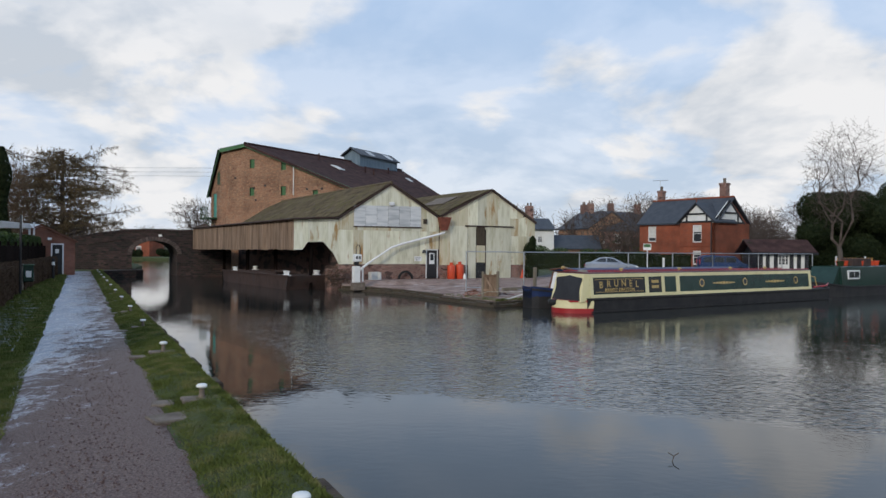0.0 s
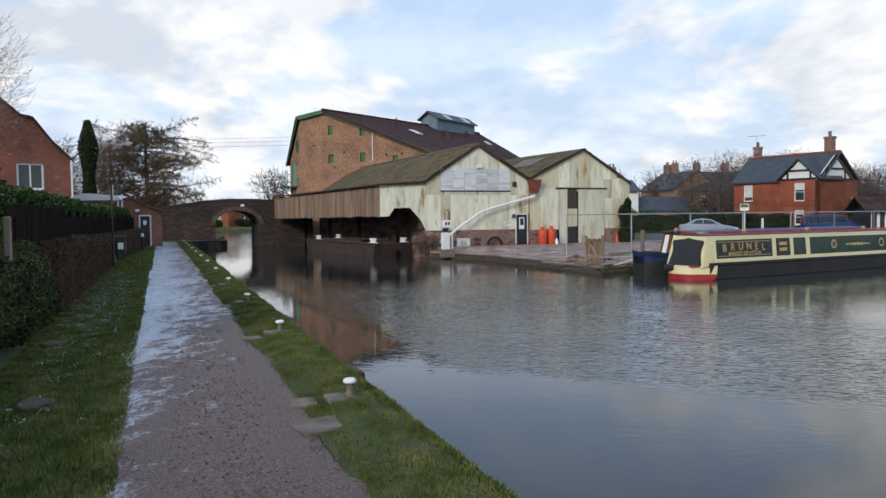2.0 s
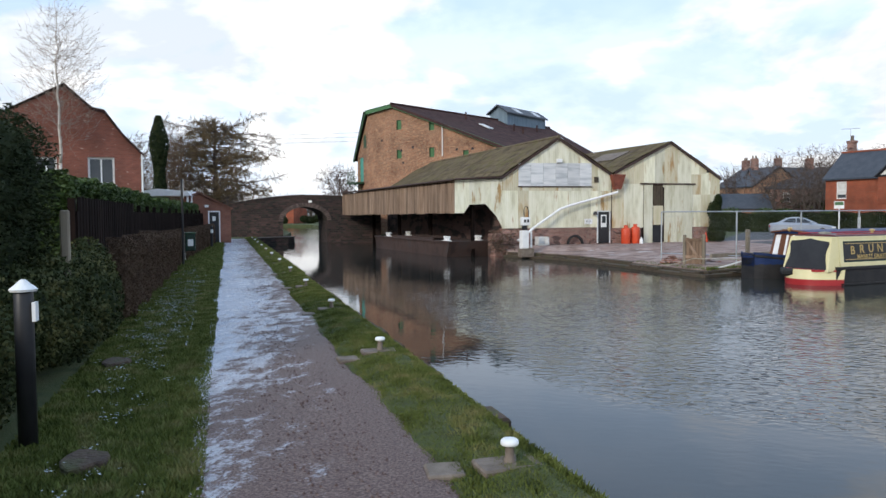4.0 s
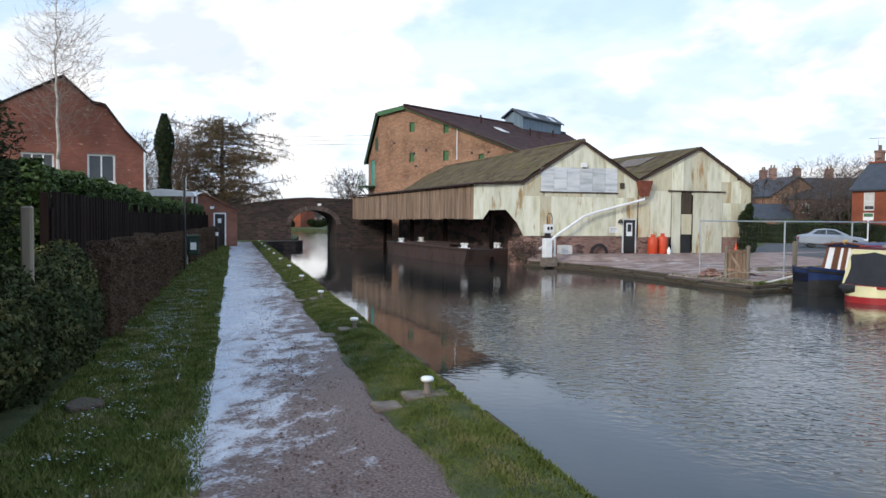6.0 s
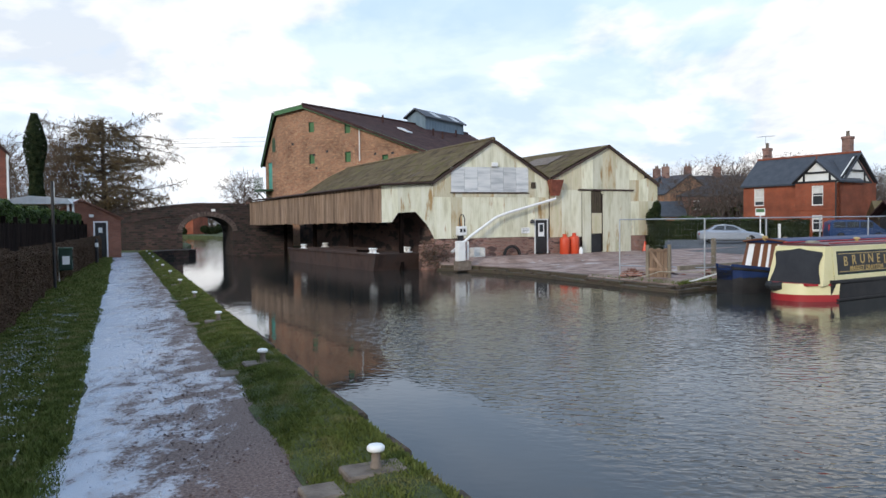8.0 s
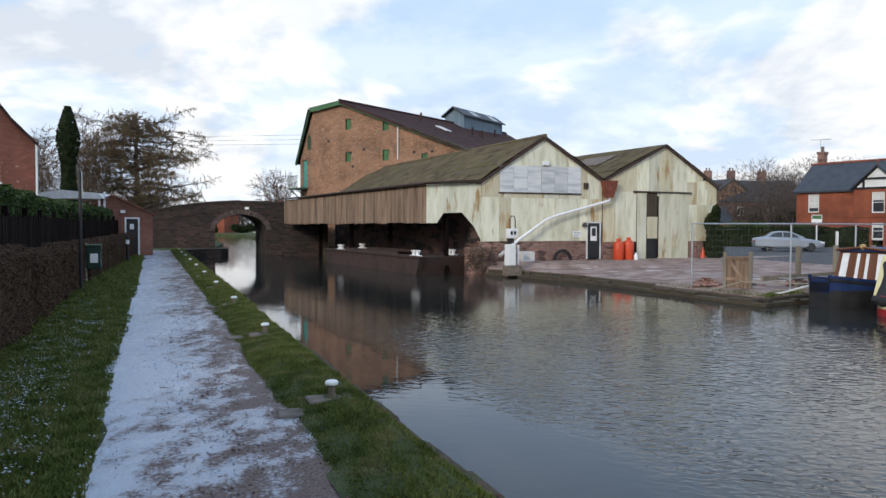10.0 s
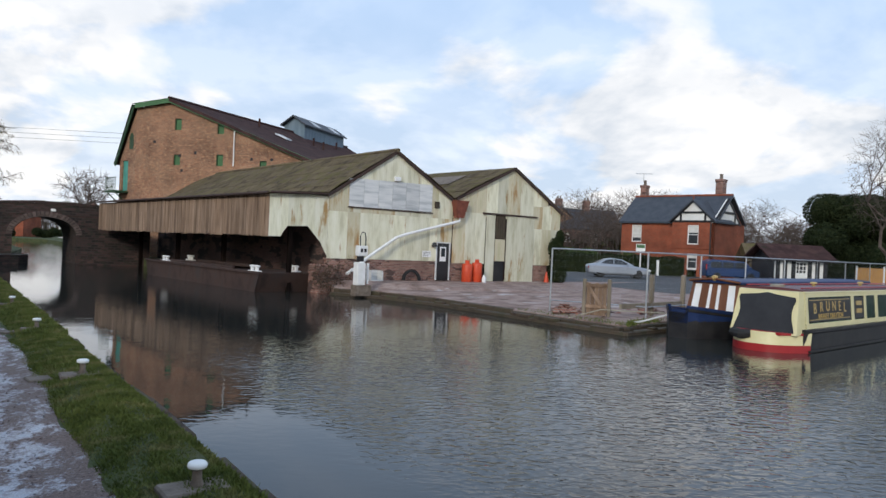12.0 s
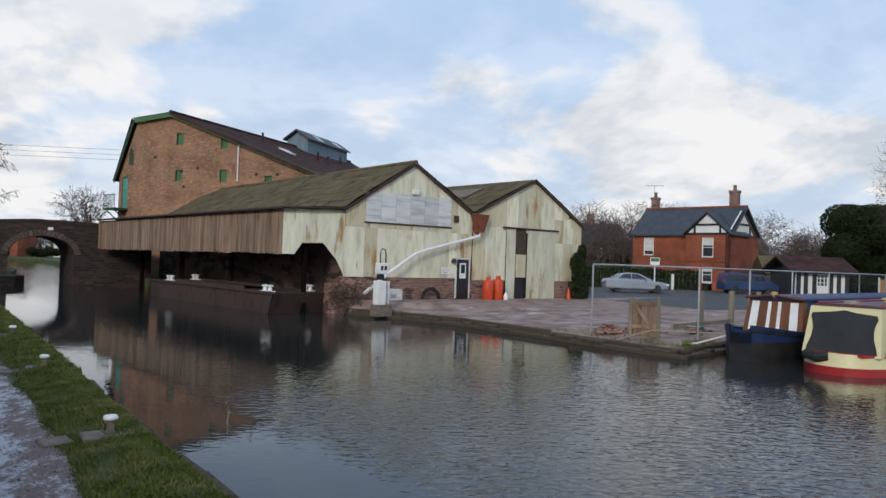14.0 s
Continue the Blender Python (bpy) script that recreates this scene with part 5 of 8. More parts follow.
for sg in (-1, 1):
    for x0, z0, x1, z1 in ((1.66, 0.62, CL, 0.76), (1.66, 1.46, CL, 1.585), (1.66, 0.76, 1.84, 1.46), (5.05, 0.76, 5.28, 1.46), (6.15, 0.76, 6.35, 1.46), (7.15, 0.76, 7.4, 1.46), (CL - 0.22, 0.76, CL, 1.46)):
        part("cream_stripe", side_panel(x0, z0, x1, z1, 0.012, sg), M["cream"], boat)
    part("name_panel", side_panel(1.86, 0.80, 5.0, 1.42, 0.006, sg), M["black"], boat)
    part("panel_line", side_panel(1.95, 0.84, 4.92, 0.86, 0.010, sg), M["gold"], boat)
    part("panel_line", side_panel(1.95, 1.37, 4.92, 1.39, 0.010, sg), M["gold"], boat)
    part("number_panel", side_panel(5.31, 0.80, 6.12, 1.42, 0.006, sg), M["black"], boat)
    for z in (0.95, 1.18):
        part("number_bar", side_panel(5.48, z, 5.95, z + 0.13, 0.010, sg), M["gold"], boat)
    for x in (9.0, 12.4, 16.9):
        ring = Geo()
        for r0, r1 in ((0.13, 0.19),):
            for i in range(20):
                a, b = 2 * math.pi * i / 20, 2 * math.pi * (i + 1) / 20
                pts = [(x + r * math.cos(t), 1.13 + r * math.sin(t)) for r, t in ((r0, a), (r1, a), (r1, b), (r0, b))]
                ring.add([(px_, sg * (0.93 - 0.09 * (pz - 0.62) / 0.96 + 0.02), pz) for px_, pz in pts], [(0, 1, 2, 3)])
        ph = part("porthole", ring, M["gold"], boat, "brass porthole")
        gl = Geo().add([(x + 0.13 * math.cos(2 * math.pi * i / 16), sg * (0.93 - 0.09 * (1.13 + 0.13 * math.sin(2 * math.pi * i / 16) - 0.62) / 0.96 + 0.012), 1.13 + 0.13 * math.sin(2 * math.pi * i / 16)) for i in range(16)], [tuple(range(16))])
        part("pane", gl, M["glass"], ph)
    for x in (10.7, 15.0):
        fl = Geo()
        for i in range(7):
            u = -0.75 + i * 0.25
            h = 0.10 * (1 - abs(u)) + 0.03
            fl.v += []
            q = side_panel(x + u - 0.10, 1.10 - h / 2, x + u + 0.10, 1.10 + h / 2, 0.012, sg)
            fl.add(q.v, q.f)
        part("scrollwork", fl, M["gold"], boat, "painted gold scrollwork")
lean = math.degrees(math.atan2(0.09, 0.96))
NB_side = Matrix.Translation((0, -0.885 - 0.028, 0)) @ Matrix.Rotation(radians(90 - lean), 4, "X")
for ch, x, dz in zip("BRUNEL", (2.3, 2.76, 3.22, 3.68, 4.12, 4.52), (0.0, 0.035, 0.05, 0.05, 0.035, 0.0)):
    z = 1.14 + dz
    text_part("name_letter", ch, 0.40, M["gold"], boat, Matrix.Translation((x, -(0.93 - 0.09 * (z - 0.62) / 0.96) - 0.012, z)) @ Matrix.Rotation(radians(90 - lean), 4, "X"))
text_part("place_name", "MARKET DRAYTON", 0.20, M["gold"], boat, Matrix.Translation((3.43, -0.93 + 0.09 * 0.30 / 0.96 - 0.012, 0.93)) @ Matrix.Rotation(radians(90 - lean), 4, "X"), spread=1.05)
part("rubbing_strake", Geo().box(1.6, -1.09, 0.02, 20.2, -1.03, 0.07), M["hull"], boat)
part("tiller", Geo().tube([(20.6, 0, 0.7), (20.4, 0, 1.2), (19.6, 0, 1.3)], 0.03, 6), M["gold"], boat, "brass tiller")
part("stern_rail", Geo().tube([(18.6, -0.95, 0.72), (19.8, -0.98, 0.78), (20.7, -0.6, 0.86)], 0.05, 6), M["boat_red"], boat)
for x in (4.5, 8.5, 12.5, 15.5):
    part("mushroom_vent", Geo().lathe([(0.05, 0), (0.05, 0.08), (0.11, 0.09), (0.09, 0.13), (0.02, 0.15)], 10, (x, 0.0, 1.68)), M["gold"], boat, "brass mushroom vent")
part("fender", Geo().tube([(0.78, 0.15, 0.42), (0.70, 0.4, 0.40), (0.95, 0.72, 0.42)], 0.13, 8), M["rubber"], boat, "black rope bow fender")
part("rope_coil", Geo().lathe([(0.12, 0), (0.2, 0.02), (0.2, 0.08), (0.12, 0.1)], 12, (2.2, 0.1, 1.66)), M["rope"], boat)
for sg in (-1, 1):
    part("handrail", Geo().tube([(1.7, sg * 0.74, 1.70), (CL, sg * 0.74, 1.70)], 0.022, 6), M["boat_red"], boat)

# blue boat moored behind it, along the bank
NB2 = at(Vector((3.9, 33.2)), (0.80, 0.60), WATER)
boat2 = empty("narrowboat", NB2, "blue narrowboat with varnished slatted doors moored at the bank", "boat", "moored boats")
part("hull", hull_geo(16.0, 2.05, -0.3, 0.62, bow=2.0, blunt=0.3, rise=0.28), M["hull"], boat2, "scuffed black hull")
part("bow_flare", hull_geo(15.9, 2.10, 0.45, 0.70, bow=2.0, blunt=0.3, rise=0.28), M["boat_blue"], boat2, "blue upper strake")
part("cabin", cabin_geo(2.5, 14.5, 0.92, 0.80, 0.6, 1.62), M["boat_blue"], boat2)
part("roof", cabin_geo(2.2, 14.6, 0.86, 0.86, 1.62, 1.68, 0.07), M["boat_blue"], boat2, "dark blue roof with red edge")
fw = part("front_bulkhead", Geo().add([(2.05, -0.86, 0.62), (2.05, 0.86, 0.62), (2.3, 0.76, 1.66), (2.3, -0.76, 1.66), (2.52, -0.9, 0.62), (2.52, 0.9, 0.62), (2.52, 0.8, 1.66), (2.52, -0.8, 1.66)], [(0, 1, 2, 3), (0, 3, 7, 4), (1, 5, 6, 2), (3, 2, 6, 7), (0, 4, 5, 1)]), M["varnish"], boat2, "varnished front doors")
ff = lambda y, z, o=0.012: (2.05 + 0.25 * (z - 0.62) / 1.04 - o, y, z)
for y0, y1 in ((-0.70, -0.47), (-0.20, -0.10), (0.10, 0.20), (0.47, 0.70)):
    part("white_panel", Geo().add([ff(y0, 0.72), ff(y1, 0.72), ff(y1 * 0.94, 1.56), ff(y0 * 0.94, 1.56), ff(y0, 0.72, -0.01), ff(y1, 0.72, -0.01), ff(y1 * 0.94, 1.56, -0.01), ff(y0 * 0.94, 1.56, -0.01)], [(0, 3, 2, 1), (0, 1, 5, 4), (1, 2, 6, 5), (2, 3, 7, 6), (3, 0, 4, 7)]), M["white"], fw, "white painted door panel")
for y in (-0.33, 0.0, 0.33):
    part("door_stile", Geo().add([ff(y - 0.03, 0.64, 0.03), ff(y + 0.03, 0.64, 0.03), ff(y + 0.03, 1.64, 0.03), ff(y - 0.03, 1.64, 0.03)], [(0, 3, 2, 1)]), M["varnish"], fw)
part("roof_rim", Geo().tube([(2.18, -0.84, 1.66), (2.15, 0, 1.76), (2.18, 0.84, 1.66)], 0.035, 6), M["varnish"], boat2)
for sg in (-1, 1):
    for x in (4.5, 7.2, 9.9):
        part("side_window", Geo().box(x, sg * 0.87 - 0.02, 1.0, x + 0.9, sg * 0.87 + 0.02, 1.4), M["glass"], boat2)
part("head_lamp", Geo().lathe([(0.03, -0.06), (0.09, 0.0), (0.09, 0.1), (0.02, 0.12)], 10, (2.2, 0, 1.74)), M["gold"], boat2)
thing("mooring_rope", Geo().tube([(4.5, 33.75, 0.14), (3.9, 33.95, 0.02), (3.2, 34.25, -0.24), (2.8, 34.45, -0.32)], 0.03, 6), M["sheet_grey"], "pale grey-green mooring rope from bow to bank", "rope")
thing("bow_rope", Geo().tube([(1.2, 35.3, -0.30), (2.2, 35.1, 0.02), (3.2, 34.6, 0.03), (4.3, 33.75, 0.08)], 0.02, 6), M["rope"], "thin pale mooring rope from bow to bank", "rope")

# green boat further along
NB3 = at(Vector((21.2, 43.6)), (0.80, 0.60), WATER)
boat3 = empty("narrowboat", NB3, "dark green narrowboat with a cluttered roof moored further along", "boat", "moored boats")
part("hull", hull_geo(17.0, 2.1, -0.3, 0.6, bow=2.2, rise=0.3), M["hull"], boat3)
part("cabin", cabin_geo(1.9, 15.5, 0.94, 0.85, 0.6, 1.75), M["boat_green"], boat3, "dark green cabin")
part("cabin_front", Geo().prism([(1.0, 0.6), (1.92, 0.6), (1.92, 1.75), (1.75, 1.75)], -0.8, 0.8, "y"), M["boat_green"], boat3)
w3 = part("side_window", Geo().box(2.6, -0.94, 1.02, 4.0, -0.87, 1.55), M["white"], boat3, "white framed cabin window")
part("pane", Geo().box(2.7, -0.955, 1.1, 3.27, -0.942, 1.47), M["glass"], w3)
part("pane", Geo().box(3.33, -0.955, 1.1, 3.9, -0.942, 1.47), M["glass"], w3)
rnd = random.Random(21)
for i in range(9):
    x = 3.0 + i * 0.62
    part("roof_pot", Geo().lathe([(0.16, 0), (0.22, 0.3), (0.24, 0.32), (0.2, 0.34)], 8, (x, rnd.uniform(-0.4, 0.3), 1.76)), M["orange"] if i % 3 else M["leaf_dark"], boat3, "terracotta pot on the roof" if i % 3 else "")
part("roof_box", Geo().box(4.2, -0.4, 1.78, 6.6, 0.3, 2.25), M["rust"], boat3, "rusty red roof box", bevel=0.03)

# barge under the canopy
BG = at(Vector((-7.5, 46.85)), CD, WATER)
barge = empty("barge", BG, "rusted open steel work barge moored under the canopy", "barge")
bl, bb = 13.3, 2.9
g = Geo()
g.prism([(-0.15, 0.85), (0.35, -0.3), (bl - 0.4, -0.3), (bl, 0.85)], 0.12, 0.2, "y").prism([(-0.15, 0.85), (0.35, -0.3), (bl - 0.4, -0.3), (bl, 0.85)], bb - 0.2, bb - 0.12, "y")
g.box(0.3, 0.2, -0.3, bl - 0.4, bb - 0.2, -0.1)
part("hull", g, M["rust"], barge, "rust-brown steel sides")
part("end_plate", Geo().add([(-0.15, 0.12, 0.85), (-0.15, bb - 0.12, 0.85), (0.35, bb - 0.12, -0.3), (0.35, 0.12, -0.3), (-0.05, 0.12, 0.85), (-0.05, bb - 0.12, 0.85), (0.45, bb - 0.12, -0.3), (0.45, 0.12, -0.3)], [(0, 1, 2, 3), (4, 7, 6, 5), (0, 4, 5, 1)]), M["rust"], barge)
part("end_plate", Geo().add([(bl, 0.12, 0.85), (bl, bb - 0.12, 0.85), (bl - 0.4, bb - 0.12, -0.3), (bl - 0.4, 0.12, -0.3)], [(0, 1, 2, 3)]), M["rust"], barge)
for x0, x1 in ((-0.12, 3.2), (bl - 2.2, bl)):
    part("deck", Geo().box(x0, 0.15, 0.8, x1, bb - 0.15, 0.87), M["rust"], barge, "steel end deck")
part("gunwale", Geo().box(-0.15, 0.05, 0.80, bl, 0.22, 0.90).box(-0.15, bb - 0.22, 0.80, bl, bb - 0.05, 0.90), M["rust"], barge)
for z in (0.12, 0.48):
    part("rubbing_strake", Geo().box(0.45, 0.06, z, bl - 0.5, 0.122, z + 0.06), M["timber_wet"], barge, "scuffed rubbing strake")
for i in range(9):
    part("rib", Geo().box(0.6 + i * 1.6, 0.10, -0.2, 0.68 + i * 1.6, 0.125, 0.8), M["rust"], barge)
for x, y in ((0.9, 0.35), (0.5, bb - 0.35), (bl - 0.6, 0.35), (bl - 2.4, bb - 0.4)):
    part("bitt", Geo().lathe([(0.09, 0), (0.09, 0.2), (0.14, 0.22), (0.14, 0.28), (0.04, 0.3)], 10, (x, y, 0.87)).lathe([(0.09, 0), (0.09, 0.2), (0.14, 0.22), (0.14, 0.28), (0.04, 0.3)], 10, (x + 0.42, y, 0.87)).box(x - 0.2, y - 0.14, 0.87, x + 0.62, y + 0.14, 0.92), M["white"], barge, "white painted double bollard")
part("coaming", Geo().box(3.2, 0.5, 0.87, bl - 2.2, 0.6, 1.0).box(3.2, bb - 0.6, 0.87, bl - 2.2, bb - 0.5, 1.0), M["rust"], barge)


# ---- foliage and trees ----
def leaves(count, place, size, seed, flat=0.5, aspect=0.55):
    """Many small folded leaves; place(rnd) gives a point and a rough outward direction."""
    r = random.Random(seed)
    g = Geo()
    V, Fc = g.v, g.f
    for _ in range(count):
        p, d = place(r)
        s = size * r.uniform(0.6, 1.4)
        a = Vector((r.gauss(0, 1), r.gauss(0, 1), r.gauss(0, 1) * flat)).normalized()
        n = (d + Vector((r.gauss(0, 0.6), r.gauss(0, 0.6), r.gauss(0, 0.6)))).normalized()
        b = n.cross(a)
        if b.length < 1e-3:
            continue
        b = b.normalized() * s * aspect
        a = a * s
        k = len(V)
        V += [tuple(p - a), tuple(p + b - n * s * 0.1), tuple(p + a), tuple(p - b - n * s * 0.1)]
        Fc += [(k, k + 1, k + 2), (k, k + 2, k + 3)]
    return g


def box_place(x0, x1, y0, y1, z0, z1, top=True, bump=0.12):
    """Points near the faces of a clipped hedge."""
    def place(r):
        q = r.random()
        x, y, z = r.uniform(x0, x1), r.uniform(y0, y1), r.uniform(z0, z1)
        d = Vector((0, 0, 1))
        wob = bump * (math.sin(x * 2.1) + math.sin(x * 5.3 + y * 3) * 0.5 + math.sin(z * 6) * 0.3)
        if q < 0.45:
            y, d = y0 - wob * 0.5 + abs(r.gauss(0, 0.05)), Vector((0, -1, 0.2))
        elif q < 0.8:
            z, d = z1 + wob * 0.6 - abs(r.gauss(0, 0.05)), Vector((0, 0, 1))
        elif q < 0.9:
            x, d = (x0, Vector((-1, 0, 0.2))) if r.random() < 0.5 else (x1, Vector((1, 0, 0.2)))
            x += r.gauss(0, 0.06)
        else:
            y, d = y1 + wob * 0.5, Vector((0, 1, 0.2))
        return Vector((x, y, z)), d
    return place


def blob_place(blobs, shell=0.25):
    """Points near the skins of several ellipsoids (centre, radii)."""
    def place(r):
        c, q = r.choice(blobs)
        d = Vector((r.gauss(0, 1), r.gauss(0, 1), r.gauss(0, 1))).normalized()
        k = 1 - abs(r.gauss(0, shell))
        return Vector((c[0] + d.x * q[0] * k, c[1] + d.y * q[1] * k, c[2] + d.z * q[2] * k)), d
    return place


def crown_tree(p, height, width, seed, label, tips=900, base=0.22, trunk_r=0.22, minr=0.016, name="tree", group="", twig="twig", bark="bark", flat=0.85, leader=False):
    """A bare tree whose limbs fork again and again towards tips spread through a rounded crown."""
    r = random.Random(seed)
    t = empty(name, Matrix.Translation(p), label, "tree", group)
    zc, rz = height * (1 + base) / 2, height * (1 - base) / 2
    lobes = [(r.uniform(-0.3, 0.3), r.uniform(-0.3, 0.3), r.uniform(-0.25, 0.3), r.uniform(0.62, 0.85)) for _ in range(7)]
    goal = []
    while len(goal) < tips:
        lx, ly, lz, lr = r.choice(lobes)
        d = Vector((r.gauss(0, 1), r.gauss(0, 1), r.gauss(0, 1))).normalized() * (r.random() ** 0.45) * lr
        x, y, z = lx + d.x, ly + d.y, lz + d.z * flat
        if x * x + y * y + z * z < 1.05:
            goal.append(Vector((x * width / 2, y * width / 2, zc + z * rz)))
    g1, g2 = Geo(), Geo()
    fork = Vector((r.gauss(0, 0.15), r.gauss(0, 0.15), height * base))
    g1.tube([(0, 0, -0.2), fork * 0.5 + Vector((r.gauss(0, 0.05), r.gauss(0, 0.05), 0)), fork], trunk_r, 8, trunk_r * 0.72)

    def thick(n):
        return max(minr, trunk_r * 0.72 * (n / tips) ** 0.5)

    def split(q, pts, depth):
        if len(pts) <= 2 or depth > 11:
            for e in pts:
                mid = q.lerp(e, 0.55) + Vector((r.gauss(0, 0.05), r.gauss(0, 0.05), r.uniform(-0.02, 0.10))) * (e - q).length
                g2.tube([q, mid, e], minr, 3, minr * 0.5, cap=False)
            return
        k = 3 if (depth < 2 or r.random() < 0.3) else 2
        seeds = r.sample(pts, min(k, len(pts)))
        groups = [[] for _ in seeds]
        for e in pts:
            groups[min(range(len(seeds)), key=lambda i: (seeds[i] - e).length_squared)].append(e)
        for gr in groups:
            if not gr:
                continue
            c = sum(gr, Vector()) / len(gr)
            d = c - q
            e = q + d * r.uniform(0.42, 0.60) + Vector((r.gauss(0, 0.07), r.gauss(0, 0.07), r.gauss(0, 0.05))) * d.length
            mid = q.lerp(e, 0.5) + Vector((r.gauss(0, 0.06), r.gauss(0, 0.06), r.gauss(0, 0.05) + 0.05)) * d.length
            a = thick(len(gr))
            g2.tube([q, mid, e], a * 1.05, 5 if a > 0.05 else 3, a * 0.85, cap=False)
            split(e, gr, depth + 1)

    if leader:                                       # one straight stem, with rising side branches all the way up
        stem = [fork.lerp(Vector((fork.x, fork.y, height * 0.97)), k / 15) + Vector((r.gauss(0, 0.04), r.gauss(0, 0.04), 0)) for k in range(16)]
        g1.tube(stem, trunk_r * 0.72, 7, minr)
        sides = [[] for _ in stem]
        for e in goal:
            z = e.z - 1.1 * math.hypot(e.x - fork.x, e.y - fork.y)
            sides[min(range(16), key=lambda k: abs(stem[k].z - z))].append(e)
        for q, pts in zip(stem, sides):
            split(q, pts, 3)
    else:
        split(fork, goal, 0)
    part("trunk", g1, M[bark], t, smooth=True)
    part("crown", g2, M[twig], t, "fine bare winter twigs")
    return t


# ---- towpath side: bollards, stones, bank, grass ----
def bollard(s):
    b = empty("mooring_bollard", at(tow(s, 0.03), BD), "iron mooring bollard with a white painted cap on a stone pad", "bollard", "mooring bollards")
    part("stem", Geo().lathe([(0.048, -0.05), (0.045, 0.10), (0.034, 0.12), (0.034, 0.21)], 14), M["stone"], b, "grey worn stem", smooth=True)
    part("cap", Geo().lathe([(0.042, 0.200), (0.063, 0.207), (0.069, 0.219), (0.067, 0.236), (0.055, 0.249), (0.017, 0.252)], 18), M["white"], b, "white painted cap", smooth=True)
    return b


first = bollard(0.0)
SPACING = 4.69
for i in (-3, -2, -1, 1, 2, 3, 4, 5, 6, 7, 8, 9, 10, 11):
    copy_thing(first, at(tow(i * SPACING, 0.03), BD))
rnd = random.Random(5)
for i in range(-3, 12):
    s = i * SPACING
    thing("stone_slab", Geo().box(-0.15, -0.20, -0.2, 0.15, 0.27, 0.0), M["stone"], "worn stone pad set in the grass edge", "slab", "stone pads", m=at(tow(s, 0.05), BD, 0.082) @ Matrix.Rotation(radians(rnd.uniform(-4, 4)), 4, "Z"), bevel=0.015)
    thing("stone_slab", Geo().box(-0.15, -0.14, -0.2, 0.15, 0.14, 0.0), M["stone"], "worn stone slab at the edge of the path", "slab", "stone slabs", m=at(tow(s + rnd.uniform(-0.25, 0.2), -0.42), BD, 0.026) @ Matrix.Rotation(radians(rnd.uniform(-10, 10)), 4, "Z"), bevel=0.015)
thing("stone_slab", Geo().box(-0.2, -0.24, -0.2, 0.22, 0.24, 0.0), M["stone"], "worn stone slab at the edge of the path", "slab", "stone slabs", m=at(tow(-0.75, -0.42), BD, 0.026) @ Matrix.Rotation(radians(12), 4, "Z"), bevel=0.015)
# coping stones along the water's edge, ragged and half overgrown
s = -12.0
while s < 57:
    w = rnd.uniform(0.45, 0.95)
    thing("bank_stone", Geo().box(0, -0.12, -1.1, w - 0.02, 0.14, 0.0), M["soil"], "mossy edging stone at the bank", "edging", "bank edging", m=at(tow(s, EDGE + rnd.uniform(-0.05, 0.05)), BD, rnd.uniform(-0.05, 0.065)) @ Matrix.Rotation(radians(rnd.uniform(-2, 2)), 4, "Z"), bevel=0.03)
    s += w


def verge_z(o):
    """The grass edge swells slightly between the path and the water."""
    return 0.085 * max(0.0, min(1.0, (o + 0.42) / 0.4)) if o > -1 else 0.0


rows = []
for i in range(200):
    s = -12 + i * 0.35
    rows.append([(*tow(s, o), verge_z(o) - 0.012 + rnd.uniform(-0.012, 0.012) - (0.08 if o > 0.3 else 0)) for o in (-0.5, -0.4, -0.25, -0.1, 0.05, 0.18, 0.28, EDGE)])
thing("grass_verge", Geo().grid(rows), M["grass"], "grassy strip between the path and the water", "verge", kind="structure", smooth=True)


def grass_stuff(name, s0, s1, o0, o1, per_m2, h, seed, label, fade=0.0):
    r = random.Random(seed)
    V, Fc = [], []
    area = (s1 - s0) * (o1 - o0)
    for _ in range(int(area * per_m2)):
        s = s0 + (s1 - s0) * r.random() ** (1.0 + fade)
        o = r.uniform(o0, o1)
        clump = 0.55 + 0.45 * math.sin(s * 3.1 + 2 * math.sin(o * 4)) * math.sin(o * 5.3 + s)
        p = tow(s, o)
        hh = h * r.uniform(0.5, 1.2) * (0.75 + 0.4 * abs(clump))
        a = r.uniform(0, 6.283)
        w = 0.008 + 0.006 * r.random() + 0.0006 * max(s, 0)
        lx, ly = r.gauss(0, 0.5) * hh, r.gauss(0, 0.5) * hh
        dx, dy = math.cos(a) * w, math.sin(a) * w
        k = len(V)
        vz = verge_z(o)
        V += [(p.x - dx, p.y - dy, vz - 0.04), (p.x + dx, p.y + dy, vz - 0.04), (p.x + lx, p.y + ly, vz + hh - 0.03)]
        Fc.append((k, k + 1, k + 2))
    g = Geo()
    g.v, g.f = V, Fc
    return thing(name, g, M["blade"], label, "grass", kind="stuff")


grass_stuff("grass", -10, 18, -0.46, EDGE + 0.01, 7200, 0.042, 1, "short rough winter grass on the bank edge")
grass_stuff("grass", 18, 57, -0.36, EDGE + 0.06, 1700, 0.07, 2, "short rough winter grass on the bank edge")
grass_stuff("grass", -4, 22, -3.7, -2.12, 4300, 0.05, 3, "short winter grass along the hedge")
grass_stuff("grass", 22, 57, -3.6, -2.05, 700, 0.10, 4, "short winter grass along the hedge")
